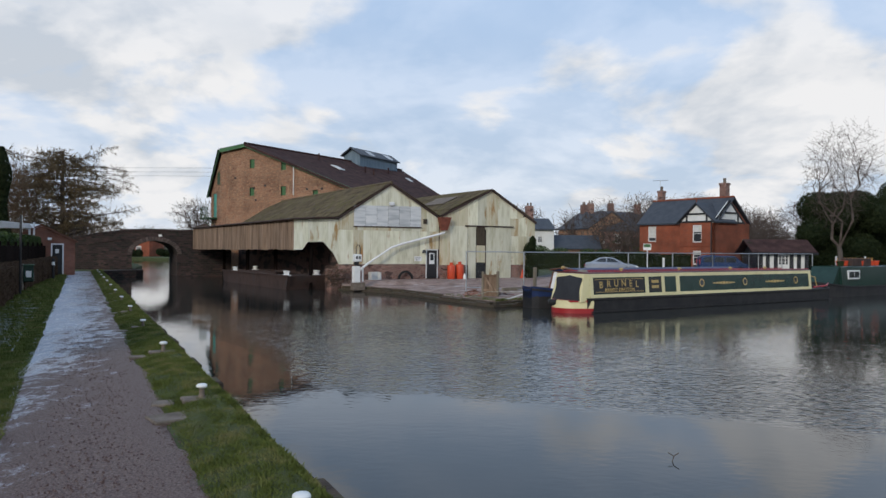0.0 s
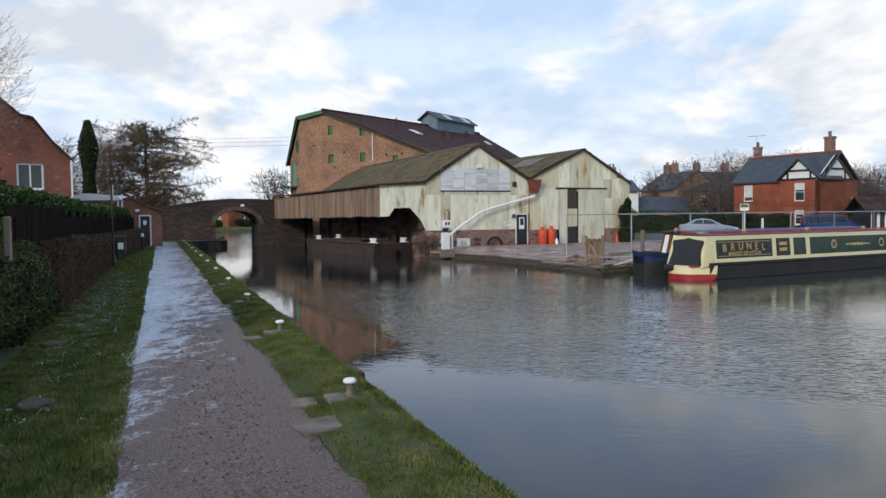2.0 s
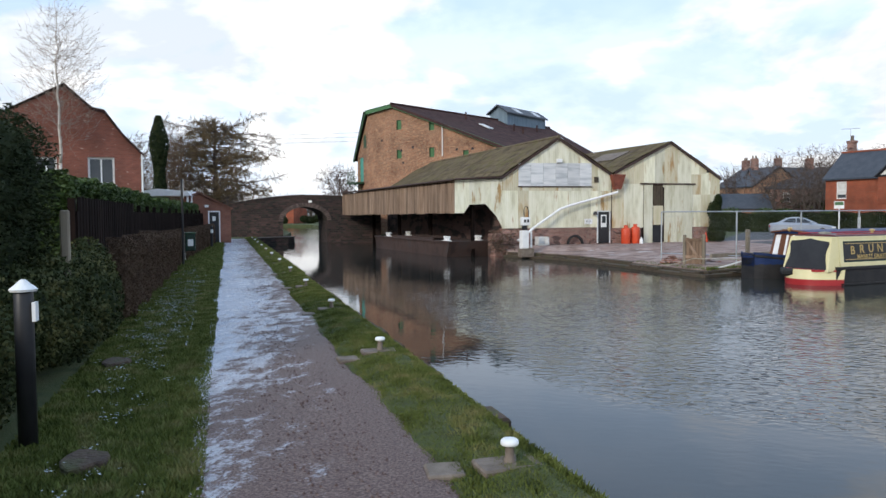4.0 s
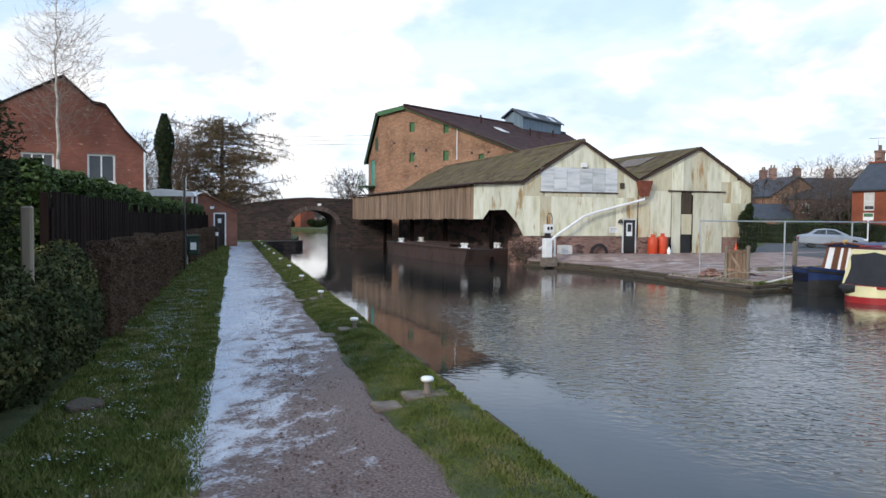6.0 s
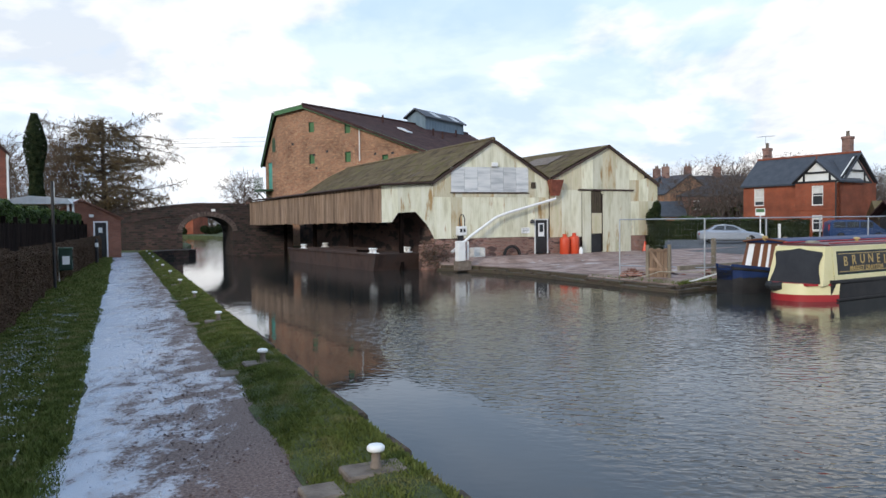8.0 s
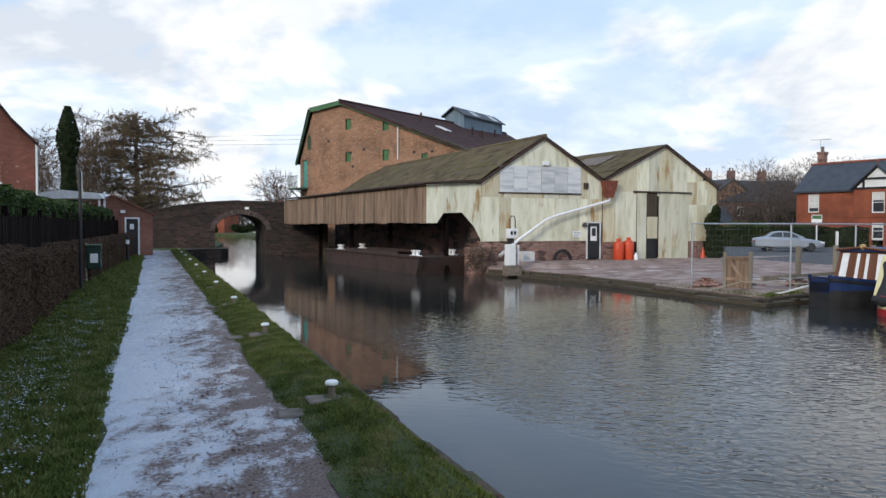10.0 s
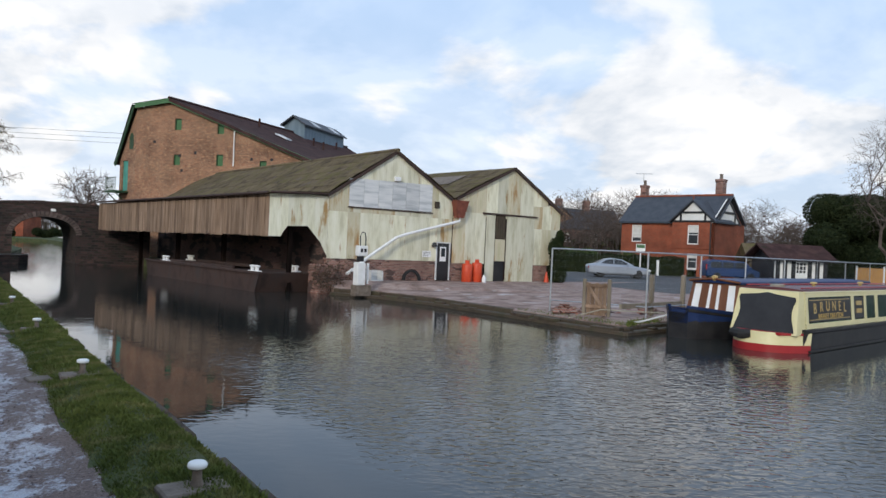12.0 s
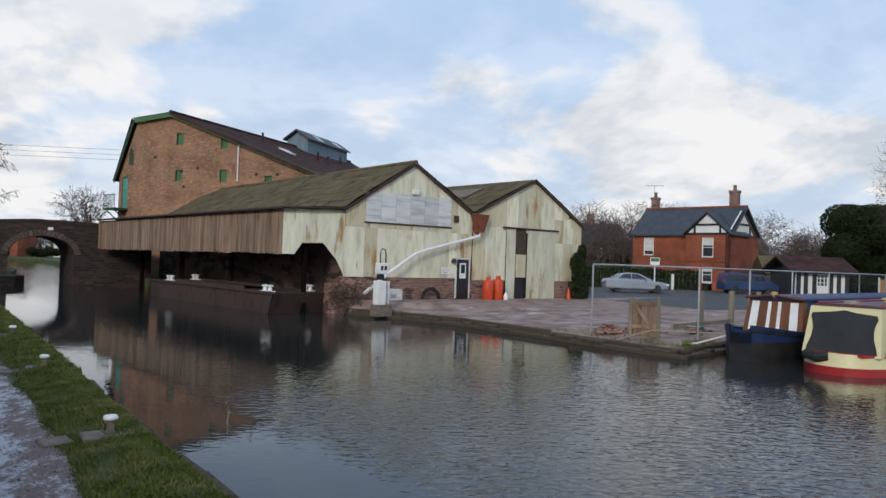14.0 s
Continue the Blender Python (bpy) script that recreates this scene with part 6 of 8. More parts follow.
# frost lying in the hedge's shade, leaf litter, stones on the path
r = random.Random(9)
g = Geo()
for i in range(2900):
    if i % 12 == 0:
        s0, o0 = r.choice((r.gauss(9.5, 2.2), r.gauss(13, 3), r.gauss(18, 4), r.gauss(4.5, 2.5))), -3.0 + r.gauss(0, 0.28)
    s, o = s0 + r.gauss(0, 0.09), o0 + r.gauss(0, 0.05)
    p = tow(s, min(o, -2.5))
    z = 0.01 + r.random() * 0.025
    w = r.uniform(0.004, 0.017)
    a = r.uniform(0, 6.28)
    k = len(g.v)
    g.v += [(p.x + w * math.cos(a + t), p.y + w * math.sin(a + t) * 0.7, z + r.uniform(-0.006, 0.006)) for t in (0, 1.7, 3.3, 4.9)]
    g.f.append((k, k + 1, k + 2, k + 3))
thing("frost_flakes", g, M["frost"], "flecks of old frost lying in the grass", "frost", kind="stuff")
g = Geo()
for _ in range(5200):
    s, o = -4 + 30 * r.random() ** 1.5, r.uniform(-2.2, -0.45)
    p = tow(s, o)
    w = r.uniform(0.006, 0.018)
    k = len(g.v)
    z = -0.006
    g.v += [(p.x - w, p.y, z), (p.x, p.y - w, z), (p.x + w, p.y, z), (p.x, p.y + w, z), (p.x, p.y, z + w * 1.1)]
    g.f += [(k, k + 1, k + 4), (k + 1, k + 2, k + 4), (k + 2, k + 3, k + 4), (k + 3, k, k + 4)]
thing("gravel", g, M["path"], "loose gravel on the trodden path", "gravel", kind="stuff")
for s, o, w in ((-1.2, -3.15, 0.4), (1.2, -3.0, 0.3), (5.3, -3.3, 0.3)):
    thing("flat_stone", Geo().prism([(w * math.cos(t) * (0.8 + 0.2 * math.sin(3 * t)), 0.6 * w * math.sin(t)) for t in [i * 0.524 for i in range(12)]], -0.1, 0.035), M["soil"], "half-buried flat stone edged with frost", "stone", "flat stones", m=at(tow(s, o), BD), bevel=0.015)

# hedges, fence
HB = at(tow(0, 0), BD)          # x along the path, y away from the water


def hedge(name, x0, x1, front, back, z1, material, count, size, seed, label, core=None, category="hedge", z0=0.0, m=HB):
    h = empty(name, m, label, category)
    part("core", Geo().box(x0 + 0.08, front + 0.1, z0, x1 - 0.08, back - 0.06, z1 - 0.1), core or M["soil"], h)
    part("foliage", leaves(count, box_place(x0, x1, front, back, z0, z1), size, seed), material, h)
    return h


hedge("low_hedge", 9.8, 17.3, 3.62, 4.05, 1.38, M["hedge_brown"], 60000, 0.017, 31, "clipped brown beech hedge in winter leaf", M["hedge_brown"])
HB_FAR = HB @ Matrix.Translation((26.0, 0, 0)) @ Matrix.Rotation(-0.05, 4, "Z") @ Matrix.Translation((-26.0, 0, 0))      # the line bends towards the path beyond the bin
hedge("low_hedge", 18.0, 26.0, 3.6, 4.05, 1.26, M["hedge_brown"], 50000, 0.020, 32, "clipped brown beech hedge in winter leaf", M["hedge_brown"])
hedge("low_hedge", 26.1, 46.8, 3.6, 4.05, 1.22, M["hedge_brown"], 60000, 0.026, 36, "clipped brown beech hedge in winter leaf", M["hedge_brown"], m=HB_FAR)
bush = empty("ivy_bush", HB, "big dark ivy-grown bush spilling towards the path", "bush")
blobs = [((-1.0 + i * 1.15, 4.58 - 0.045 * i + 0.12 * math.sin(i * 2), 0.62 + 0.08 * math.sin(i * 1.7)), (1.0, 0.72, 0.75 + 0.1 * math.sin(i * 2.3))) for i in range(-2, 8)] + [((7.6, 4.1, 0.55), (1.3, 0.62, 0.85)), ((8.9, 4.25, 0.6), (1.0, 0.55, 0.95))]
core = Geo()
for c, q in blobs:
    core.lathe([(q[0] * 0.42 * math.sin(math.pi * i / 8 + 0.05), -q[2] * 0.62 * math.cos(math.pi * i / 8)) for i in range(9)], 10, c)
# solid core darker than the ivy: shade between the leaves, as colour
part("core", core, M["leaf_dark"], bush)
part("foliage", leaves(90000, blob_place(blobs, 0.2), 0.026, 33, 1.0, 0.7), M["leaf_ivy"], bush)

fence = empty("garden_fence", HB, "dark creosoted close-board garden fence", "fence")
x, i = 9.0, 0
pm = {}
while x < 47.2:
    w = 0.15
    key = i % 5
    if key not in pm:
        pm[key] = Geo().box(0, 0, 0.05, w - 0.008, 0.022, 2.0 + 0.01 * key).mesh("board", M["fence_dark"])
    part("board", pm[key], None, fence, m=Matrix.Translation((x, 4.35 - 0.05 * max(0.0, x - 26.0) + 0.008 * (i % 2), 0.0 + (0.2 if 9.0 < x < 17.2 else -0.02) + 0.01 * math.sin(i * 1.3))))
    x += w
    i += 1
for k in range(15):
    part("post", Geo().box(-0.06, 0.03, 0, 0.06, 0.14, 2.15), M["fence_dark"], fence, m=Matrix.Translation((9.0 + k * 2.6, 4.35 - 0.05 * max(0.0, k * 2.6 - 17.0), 0.05)))
for z in (0.5, 1.6):
    part("rail", Geo().box(9.0, 4.38, z, 25.9, 4.43, z + 0.08), M["fence_dark"], fence)
    part("rail", Geo().prism([(25.92, 4.38), (47.2, 3.32), (47.2, 3.37), (25.92, 4.43)], z, z + 0.08), M["fence_dark"], fence)
thing("fence_post", Geo().box(-0.06, -0.06, 0, 0.06, 0.06, 1.98), M["fence_pale"], "thick pale lichened wooden fence post", "post", m=HB @ Matrix.Translation((6.7, 4.12, 0)), bevel=0.02)
# the laurel's darker core paints the shade seen between its leaves
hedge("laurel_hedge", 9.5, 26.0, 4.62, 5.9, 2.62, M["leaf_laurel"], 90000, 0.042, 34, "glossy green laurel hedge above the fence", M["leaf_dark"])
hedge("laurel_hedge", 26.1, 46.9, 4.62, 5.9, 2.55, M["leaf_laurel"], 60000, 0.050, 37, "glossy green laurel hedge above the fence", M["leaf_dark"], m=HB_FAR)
yew = empty("yew_bush", HB, "tall dark yew beside the garden fence", "bush")
blobs = [((x, 5.0 + 0.15 * math.sin(x * 3), z), (0.8, 0.8, 0.7)) for x in (3.2, 4.3, 5.4, 6.4, 7.2) for z in (0.7, 1.5, 2.2, 2.75)]
core = Geo()
for c, q in blobs:
    core.lathe([(q[0] * 0.6 * math.sin(math.pi * i / 6 + 0.05), -q[2] * 0.8 * math.cos(math.pi * i / 6)) for i in range(7)], 8, c)
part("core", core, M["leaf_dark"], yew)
part("foliage", leaves(50000, blob_place(blobs, 0.14), 0.035, 35, 0.6, 0.35), M["leaf_dark"], yew)

# posts and boxes along the hedge
lamp = empty("bollard_lamp", HB @ Matrix.Translation((1.9, 3.55, 0)), "black bollard post with a white cap and plate", "post")
part("post", Geo().lathe([(0.075, -0.1), (0.075, 1.25), (0.06, 1.28)], 14), M["black"], lamp, smooth=True)
part("cap", Geo().lathe([(0.10, 1.27), (0.11, 1.29), (0.05, 1.34), (0.02, 1.37)], 14), M["white"], lamp, "white cap")
part("plate", Geo().box(-0.06, -0.10, 1.02, 0.05, -0.072, 1.18), M["white"], lamp, "white reflector plate")
pole = empty("sign_pole", HB @ Matrix.Translation((24.6, 3.45, 0)), "thin dark pole with a small sign plate", "pole")
part("pole", Geo().tube([(0, 0, -0.1), (0, 0, 3.25)], 0.045, 8), M["black"], pole)
part("sign_plate", Geo().box(-0.03, -0.06, 2.55, 0.03, -0.045, 3.25), M["sheet_grey"], pole, "narrow grey plate")
box = empty("litter_bin", HB @ Matrix.Translation((27.5, 3.3, 0)), "green litter bin with a white notice on a post", "bin")
part("bin_body", Geo().box(-0.24, -0.2, 0.42, 0.24, 0.2, 1.12), M["boat_green"], box, bevel=0.02)
part("bin_lid", Geo().box(-0.26, -0.22, 1.12, 0.26, 0.22, 1.18), M["green_dk"], box, bevel=0.01)
part("bin_notice", Geo().box(-0.262, -0.12, 0.62, -0.243, 0.1, 0.9), M["white"], box, "white notice")
part("bin_post", Geo().box(-0.04, 0.2, 0, 0.04, 0.28, 1.2), M["white"], box)
post2 = empty("marker_post", HB @ Matrix.Translation((40.5, 2.66, 0)), "black marker post with a white band", "post")
part("post", Geo().lathe([(0.08, -0.1), (0.08, 1.2), (0.04, 1.26)], 10), M["black"], post2)
part("band", Geo().lathe([(0.085, 0.85), (0.085, 1.05)], 10), M["white"], post2)

# hut at the end of the path
HUTF = Vector((-28.5, 49.6))
hut = empty("brick_hut", at(HUTF, Vector((0.87, 0.49))), "small red brick hut with a dark door and pitched roof", "hut")
shift = Matrix.Translation((-1.4, 0, 0))
g = wall_geo(4.2, 2.35, [(2.73, 0.02, 3.48, 2.16)], 0.25)
g.prism([(0, 2.35), (4.2, 2.35), (2.1, 3.35)], 0, 0.25, "y")
g.box(0, 0.25, 0, 0.25, 3.6, 2.35).box(3.95, 0.25, 0, 4.2, 3.6, 2.35).box(0.25, 3.35, 0, 3.95, 3.6, 2.35)
part("wall", g, M["brick_hut"], hut, m=shift)
d = part("door", Geo().box(2.80, 0.08, 0.02, 3.41, 0.13, 2.09), M["black"], hut, "black door with a pale notice", m=shift)
part("door_notice", Geo().box(2.98, 0.065, 1.5, 3.2, 0.078, 1.8), M["white"], d)
part("door_frame", Geo().box(2.71, -0.02, 0, 2.80, 0.1, 2.18).box(3.41, -0.02, 0, 3.50, 0.1, 2.18).box(2.80, -0.02, 2.09, 3.41, 0.1, 2.18), M["white"], hut, "white door frame", m=shift)
part("roof", Geo().prism([(-0.15, 2.28), (2.1, 3.4), (4.35, 2.28), (4.35, 2.36), (2.1, 3.49), (-0.15, 2.36)], -0.12, 3.7, "y"), M["brick_hut"], hut, "red tiled pitched roof", m=shift)
part("vent_pipe", Geo().box(1.62, -0.08, 2.6, 1.74, -0.01, 3.6), M["white"], hut, "white vent pipe", m=shift)
part("wall_lamp", Geo().box(2.5, -0.12, 2.42, 2.75, -0.01, 2.58), M["white"], hut, m=shift)
thing("canvas_shelter", Geo().prism([(0, 3.2), (3.9, 3.2), (3.7, 3.5), (1.7, 3.68), (0.2, 3.46)], 0, 2.2, "y").box(0.1, 0.1, 0, 0.2, 0.2, 3.2).box(3.6, 0.1, 0, 3.7, 0.2, 3.2).box(0.1, 2.0, 0, 0.2, 2.1, 3.2).box(3.6, 2.0, 0, 3.7, 2.1, 3.2), M["white"], "white sheeted shelter roof behind the hedge", "shelter", m=at((-31.9, 48.5), (0.98, 0.2)))

# garden house with its gable to the canal
LHD = Vector((0.788, 0.616)).normalized()
LH = at(Vector((-31.35, 34.2)), LHD)
lh = empty("house", LH, "brown brick house with a steep gable and white windows", "house")
ops = [(2.75, 3.45, 4.15, 4.85), (5.55, 3.5, 6.8, 4.9)]
g = wall_geo(8.05, 5.2, ops, 0.3)
g.prism([(0, 5.2), (8.05, 5.2), (7.25, 5.98), (6.38, 7.18), (5.82, 7.28), (4.55, 8.4), (0, 5.9)], 0, 0.3, "y")
g.box(7.75, 0.3, 0, 8.05, 9.0, 5.2).box(0, 8.7, 0, 7.75, 9.0, 5.2)
part("gable_wall", g, M["brick_house"], lh, weld=True)
for o in ops:
    window_parts(lh, o[0], o[1], o[2] - o[0], o[3] - o[1], 0.1, bars=(1, 0) if o[0] > 3 else (2, 0), curtain=0.0)
part("roof", Geo().grid([[(x, y, z) for x, z in ((8.2, 5.1), (7.25, 6.10), (6.38, 7.30), (5.82, 7.40), (4.55, 8.55))] for y in (-0.12, 9.2)]).add([(4.55, -0.12, 8.55), (-1.5, -0.12, 5.1), (-1.5, 9.2, 5.1), (4.55, 9.2, 8.55)], [(0, 1, 2, 3)]), M["roof_tile"], lh, "dark tiled roof")
part("verge", Geo().prism([(8.2, 4.98), (8.2, 5.12), (7.25, 6.12), (6.38, 7.32), (5.82, 7.42), (4.55, 8.57), (4.55, 8.43), (5.80, 7.28), (6.34, 7.18), (7.22, 5.98)], -0.14, -0.01, "y"), M["roof_tile"], lh)
part("side_wing", Geo().box(-7.0, 1.2, 0, -0.02, 8.0, 5.0), M["brick_house"], lh)
part("wing_roof", Geo().prism([(0.9, 4.9), (8.3, 4.9), (4.6, 7.6)], -7.2, 1.5, "x"), M["roof_tile"], lh)
part("downpipe", Geo().tube([(8.12, -0.05, 5.1), (8.12, -0.05, 0)], 0.05, 6), M["white"], lh, "white downpipe")

# trees on the towpath side
crown_tree((-27.3, 36.2, 0), 13.2, 5.4, 41, "slender silver birch bare of leaves", 2000, 0.34, 0.11, 0.006, "birch_tree", twig="twig_pale", bark="birch", flat=1.0, leader=True)


def cypress(p, h, r, seed, label, lean=0.0):
    t = empty("cypress_tree", Matrix.Translation(p), label, "tree")
    rr = random.Random(seed)
    prof = lambda z: r * (0.75 + 0.25 * math.sin(z / h * 9)) * min(1, (1 - z / h) * 3.2 + 0.25)
    part("trunk", Geo().tube([(0, 0, -0.2), (0, 0, h * 0.8)], 0.16, 6, 0.05), M["bark"], t)
    part("inner_crown", Geo().lathe([(prof(z) * 0.6, z) for z in [h * k / 10 for k in range(10)]], 8), M["leaf_dark"], t)

    def place(q):
        z = h * q.random()
        a = q.uniform(0, 6.28)
        k = prof(z) * (1 - abs(q.gauss(0, 0.15)))
        return Vector((k * math.cos(a), k * math.sin(a), z)), Vector((math.cos(a), math.sin(a), 0.6))
    part("crown", leaves(9000, place, 0.11, seed, 2.0, 0.4), M["leaf_dark"], t)
    return t


cypress((-37.9, 61.3, 0), 10.3, 0.95, 51, "narrow dark green columnar cypress")


def larch(p, h, seed, label, spread=7.0):
    """A wide old conifer with level limbs and hanging sprays of thin needles."""
    rr = random.Random(seed)
    t = empty("conifer_tree", Matrix.Translation(p), label, "tree")
    tr, br, nd = Geo(), Geo(), Geo()
    tr.tube([(0, 0, -0.2), (0.1, 0, h * 0.3), (-0.1, 0.1, h * 0.6), (0.1, 0, h * 0.93)], 0.42, 9, 0.06)
    for i in range(92):
        k = 0.12 + 0.86 * (i / 91) ** 0.8
        z = h * k * 0.92
        a = i * 2.4 + rr.uniform(-0.6, 0.6)
        reach = spread * rr.uniform(0.45, 1.08) * (0.85 if k < 0.35 else 1.0 if k < 0.75 else 0.9 if k < 0.9 else 0.7) * (1.15 if math.cos(a - 0.2) > 0 else 0.85)
        pts = [Vector((0, 0, z))]
        d = Vector((math.cos(a), math.sin(a), rr.uniform(0.10, 0.60) * (1.2 - 1.05 * k)))
        for j in range(6):
            d = d + Vector((rr.gauss(0, 0.16), rr.gauss(0, 0.16), rr.gauss(-0.05, 0.08) + 0.08 * (j > 3)))
            d.z = min(d.z, max(-0.1, (h * 0.97 - pts[-1].z) * 0.5))
            pts.append(pts[-1] + d.normalized() * reach / 6)
        br.tube(pts, 0.085 * (1.2 - k * 0.6), 5, 0.015, cap=False)
        for j in range(34):
            x = rr.uniform(0.12, 1.0) * 5.99
            jj = int(x)
            q = pts[jj].lerp(pts[jj + 1], x - jj)
            sd = (Vector((rr.gauss(0, 1), rr.gauss(0, 1), rr.gauss(0.1, 0.7))).normalized() + (pts[jj + 1] - pts[jj]).normalized() * 0.6).normalized()
            L = rr.uniform(0.35, 1.35)
            mid = q + sd * L * 0.5
            e = q + sd * L + Vector((0, 0, -0.18 * L))
            br.tube([q, mid, e], 0.013, 3, 0.007, cap=False)
            for _ in range(30):
                u = q.lerp(e, rr.random() ** 0.7)
                w = u + Vector((rr.gauss(0, 0.17), rr.gauss(0, 0.17), rr.gauss(-0.07, 0.17)))
                br_w = rr.uniform(0.006, 0.016)
                kx = len(nd.v)
                sx, sy = rr.gauss(0, 1) * br_w, rr.gauss(0, 1) * br_w
                nd.v += [(u.x - sx, u.y - sy, u.z), (u.x + sx, u.y + sy, u.z), (w.x, w.y, w.z)]
                nd.f.append((kx, kx + 1, kx + 2))
    part("trunk", tr, M["bark"], t)
    part("limb_tangle", br, M["twig"], t)
    part("needles", nd, M["needle"], t, "thin brown-green hanging needle sprays")
    return t


larch((-39.6, 74.0, 0), 12.6, 61, "wide spreading brown-green conifer beyond the hut", 7.4)
for i, (x, y, h) in enumerate(((-41.6, 69.0, 10.6), (-42.0, 73.5, 11.5), (-44.0, 74.0, 12.0), (-46.5, 69.0, 10.5), (-44.0, 67.5, 10.0), (-49.5, 72.0, 10.5))):
    crown_tree((x, y, 0), h, h * 0.5, 70 + i, "brushy bare tree in a thicket", 2200, 0.06, 0.12, 0.019, group="thicket trees", flat=1.0, twig="twig_brown")


# ---- quay things ----
pump = empty("fuel_pump", at((-5.4, 44.35), FD, -0.04), "white diesel pump on the quay with hose and dial head", "pump")
part("plinth", Geo().box(-0.26, -0.22, -0.45, 0.5, 0.22, 0.0), M["stone"], pump)
part("cabinet", Geo().box(-0.21, -0.18, 0.0, 0.21, 0.18, 0.98), M["white"], pump, "white metal cabinet", bevel=0.03)
part("neck", Geo().box(-0.1, -0.1, 1.02, 0.14, 0.1, 1.25), M["black"], pump)
hd = part("dial_head", Geo().box(-0.16, -0.16, 1.25, 0.30, 0.16, 1.70), M["white"], pump, "white dial head", bevel=0.03)
for x in (-0.08, 0.1):
    part("dial", Geo().box(x, -0.175, 1.42, x + 0.11, -0.161, 1.58), M["black"], hd)
part("hose_hoop", Geo().tube([(0.0, 0, 1.7), (-0.02, 0, 2.1), (0.06, 0, 2.28), (0.2, 0, 2.26), (0.26, 0, 2.05), (0.26, 0, 1.7)], 0.025, 6), M["black"], pump, "black hose over a hoop")
part("side_post", Geo().tube([(0.45, 0.05, 0.05), (0.45, 0.05, 0.95)], 0.06, 8), M["white"], pump)
thing("crate", Geo().box(0, 0, 0, 0.7, 0.5, 0.06).box(0, 0, 0.06, 0.06, 0.5, 0.5).box(0.64, 0, 0.06, 0.7, 0.5, 0.5).box(0.06, 0.44, 0.06, 0.64, 0.5, 0.5), M["sheet_grey"], "grey metal bench against the brick plinth", "bench", m=at(shed(4.9, -0.75), FD, 0.0), bevel=0.01)
wheel = Geo()
for i in range(24):
    a, b = math.pi * i / 24, math.pi * (i + 1) / 24
    wheel.add([(math.cos(t) * q, y, math.sin(t) * q) for y in (-0.06, 0.06) for t, q in ((a, 0.42), (b, 0.42), (b, 0.55), (a, 0.55))], [(0, 1, 2, 3), (7, 6, 5, 4), (3, 2, 6, 7), (0, 4, 5, 1)])
thing("tyre_arch", wheel, M["rubber"], "half-sunk black tyre leaning on the plinth", "tyre", m=at(shed(7.6, -0.25), FD, 0.02))


def gas_bottle(u, h, label):
    b = empty("gas_bottle", at(shed(u, -0.55), FD, -0.1), label, "gas bottle", "gas bottles")
    part("cylinder", Geo().lathe([(0.25, 0), (0.28, 0.04), (0.28, h - 0.24), (0.24, h - 0.14), (0.10, h - 0.1)], 18), M["orange"], b, smooth=True)
    part("shroud", Geo().lathe([(0.12, h - 0.12), (0.12, h + 0.05), (0.10, h + 0.05), (0.10, h - 0.1)], 14), M["orange"], b)
    return b


for u, h in ((10.95, 1.16), (11.62, 1.22)):
    gas_bottle(u, h, "tall orange gas bottle standing by the shed wall")
thing("white_jug", Geo().lathe([(0.1, 0), (0.11, 0.02), (0.11, 0.3), (0.05, 0.38), (0.05, 0.45)], 10), M["white"], "white plastic container among the gas bottles", "container", m=at(shed(11.75, -1.0), FD, -0.08), smooth=True)
cone = empty("traffic_cone", at(shed(16.95, -0.5), FD, -0.12), "orange traffic cone by the brick pier", "cone")
part("cone", Geo().lathe([(0.17, 0.03), (0.03, 0.72), (0.02, 0.72)], 14), M["orange"], cone)
part("base", Geo().box(-0.2, -0.2, 0, 0.2, 0.2, 0.035), M["orange"], cone)
shrub = empty("shrub", at(shed(17.55, -0.75), FD, -0.1) @ Matrix.Diagonal((1.15, 1.15, 1.2, 1)), "dense dark evergreen shrub at the shed corner", "shrub")
blobs = [((0, 0, 0.5), (0.5, 0.5, 0.55)), ((0.1, 0, 1.1), (0.5, 0.5, 0.6)), ((-0.05, 0.1, 1.7), (0.4, 0.4, 0.55)), ((0.1, 0, 2.2), (0.22, 0.22, 0.4))]
part("stem", Geo().tube([(0, 0, -0.1), (0, 0, 1.8)], 0.05, 6), M["bark"], shrub)
part("foliage", leaves(7000, blob_place(blobs, 0.3), 0.06, 81, 1.2, 0.4), M["leaf_dark"], shrub)
# brick ruin and dead creeper at the dock's mouth
thing("dock_pier", Geo().box(-0.35, -0.5, -1.4, 0.6, 0.4, 0.72), M["brick_dark"], "broken brick pier at the mouth of the dock", "pier", m=at(shed(2.5, -0.1), FD), bevel=0.05)
cr = empty("creeper", at(shed(2.6, -0.6), FD), "tangle of dead brown creeper over the pier", "creeper")
rr = random.Random(17)
g, ends = Geo(), []
for i in range(34):
    p = Vector((rr.uniform(-0.7, 0.9), rr.uniform(-0.3, 0.1), rr.uniform(-0.5, 0.2)))
    pts = [p]
    for j in range(5):
        pts.append(pts[-1] + Vector((rr.gauss(0, 0.16), rr.gauss(0, 0.12), rr.uniform(0.0, 0.32))))
    g.tube(pts, 0.014, 3, 0.006)
    ends += pts
part("stems", g, M["twig"], cr)
part("leaves", leaves(900, lambda q: (q.choice(ends) + Vector((q.gauss(0, 0.08), q.gauss(0, 0.08), q.gauss(0, 0.08))), Vector((0, -1, 0.4))), 0.05, 18), M["hedge_brown"], cr)

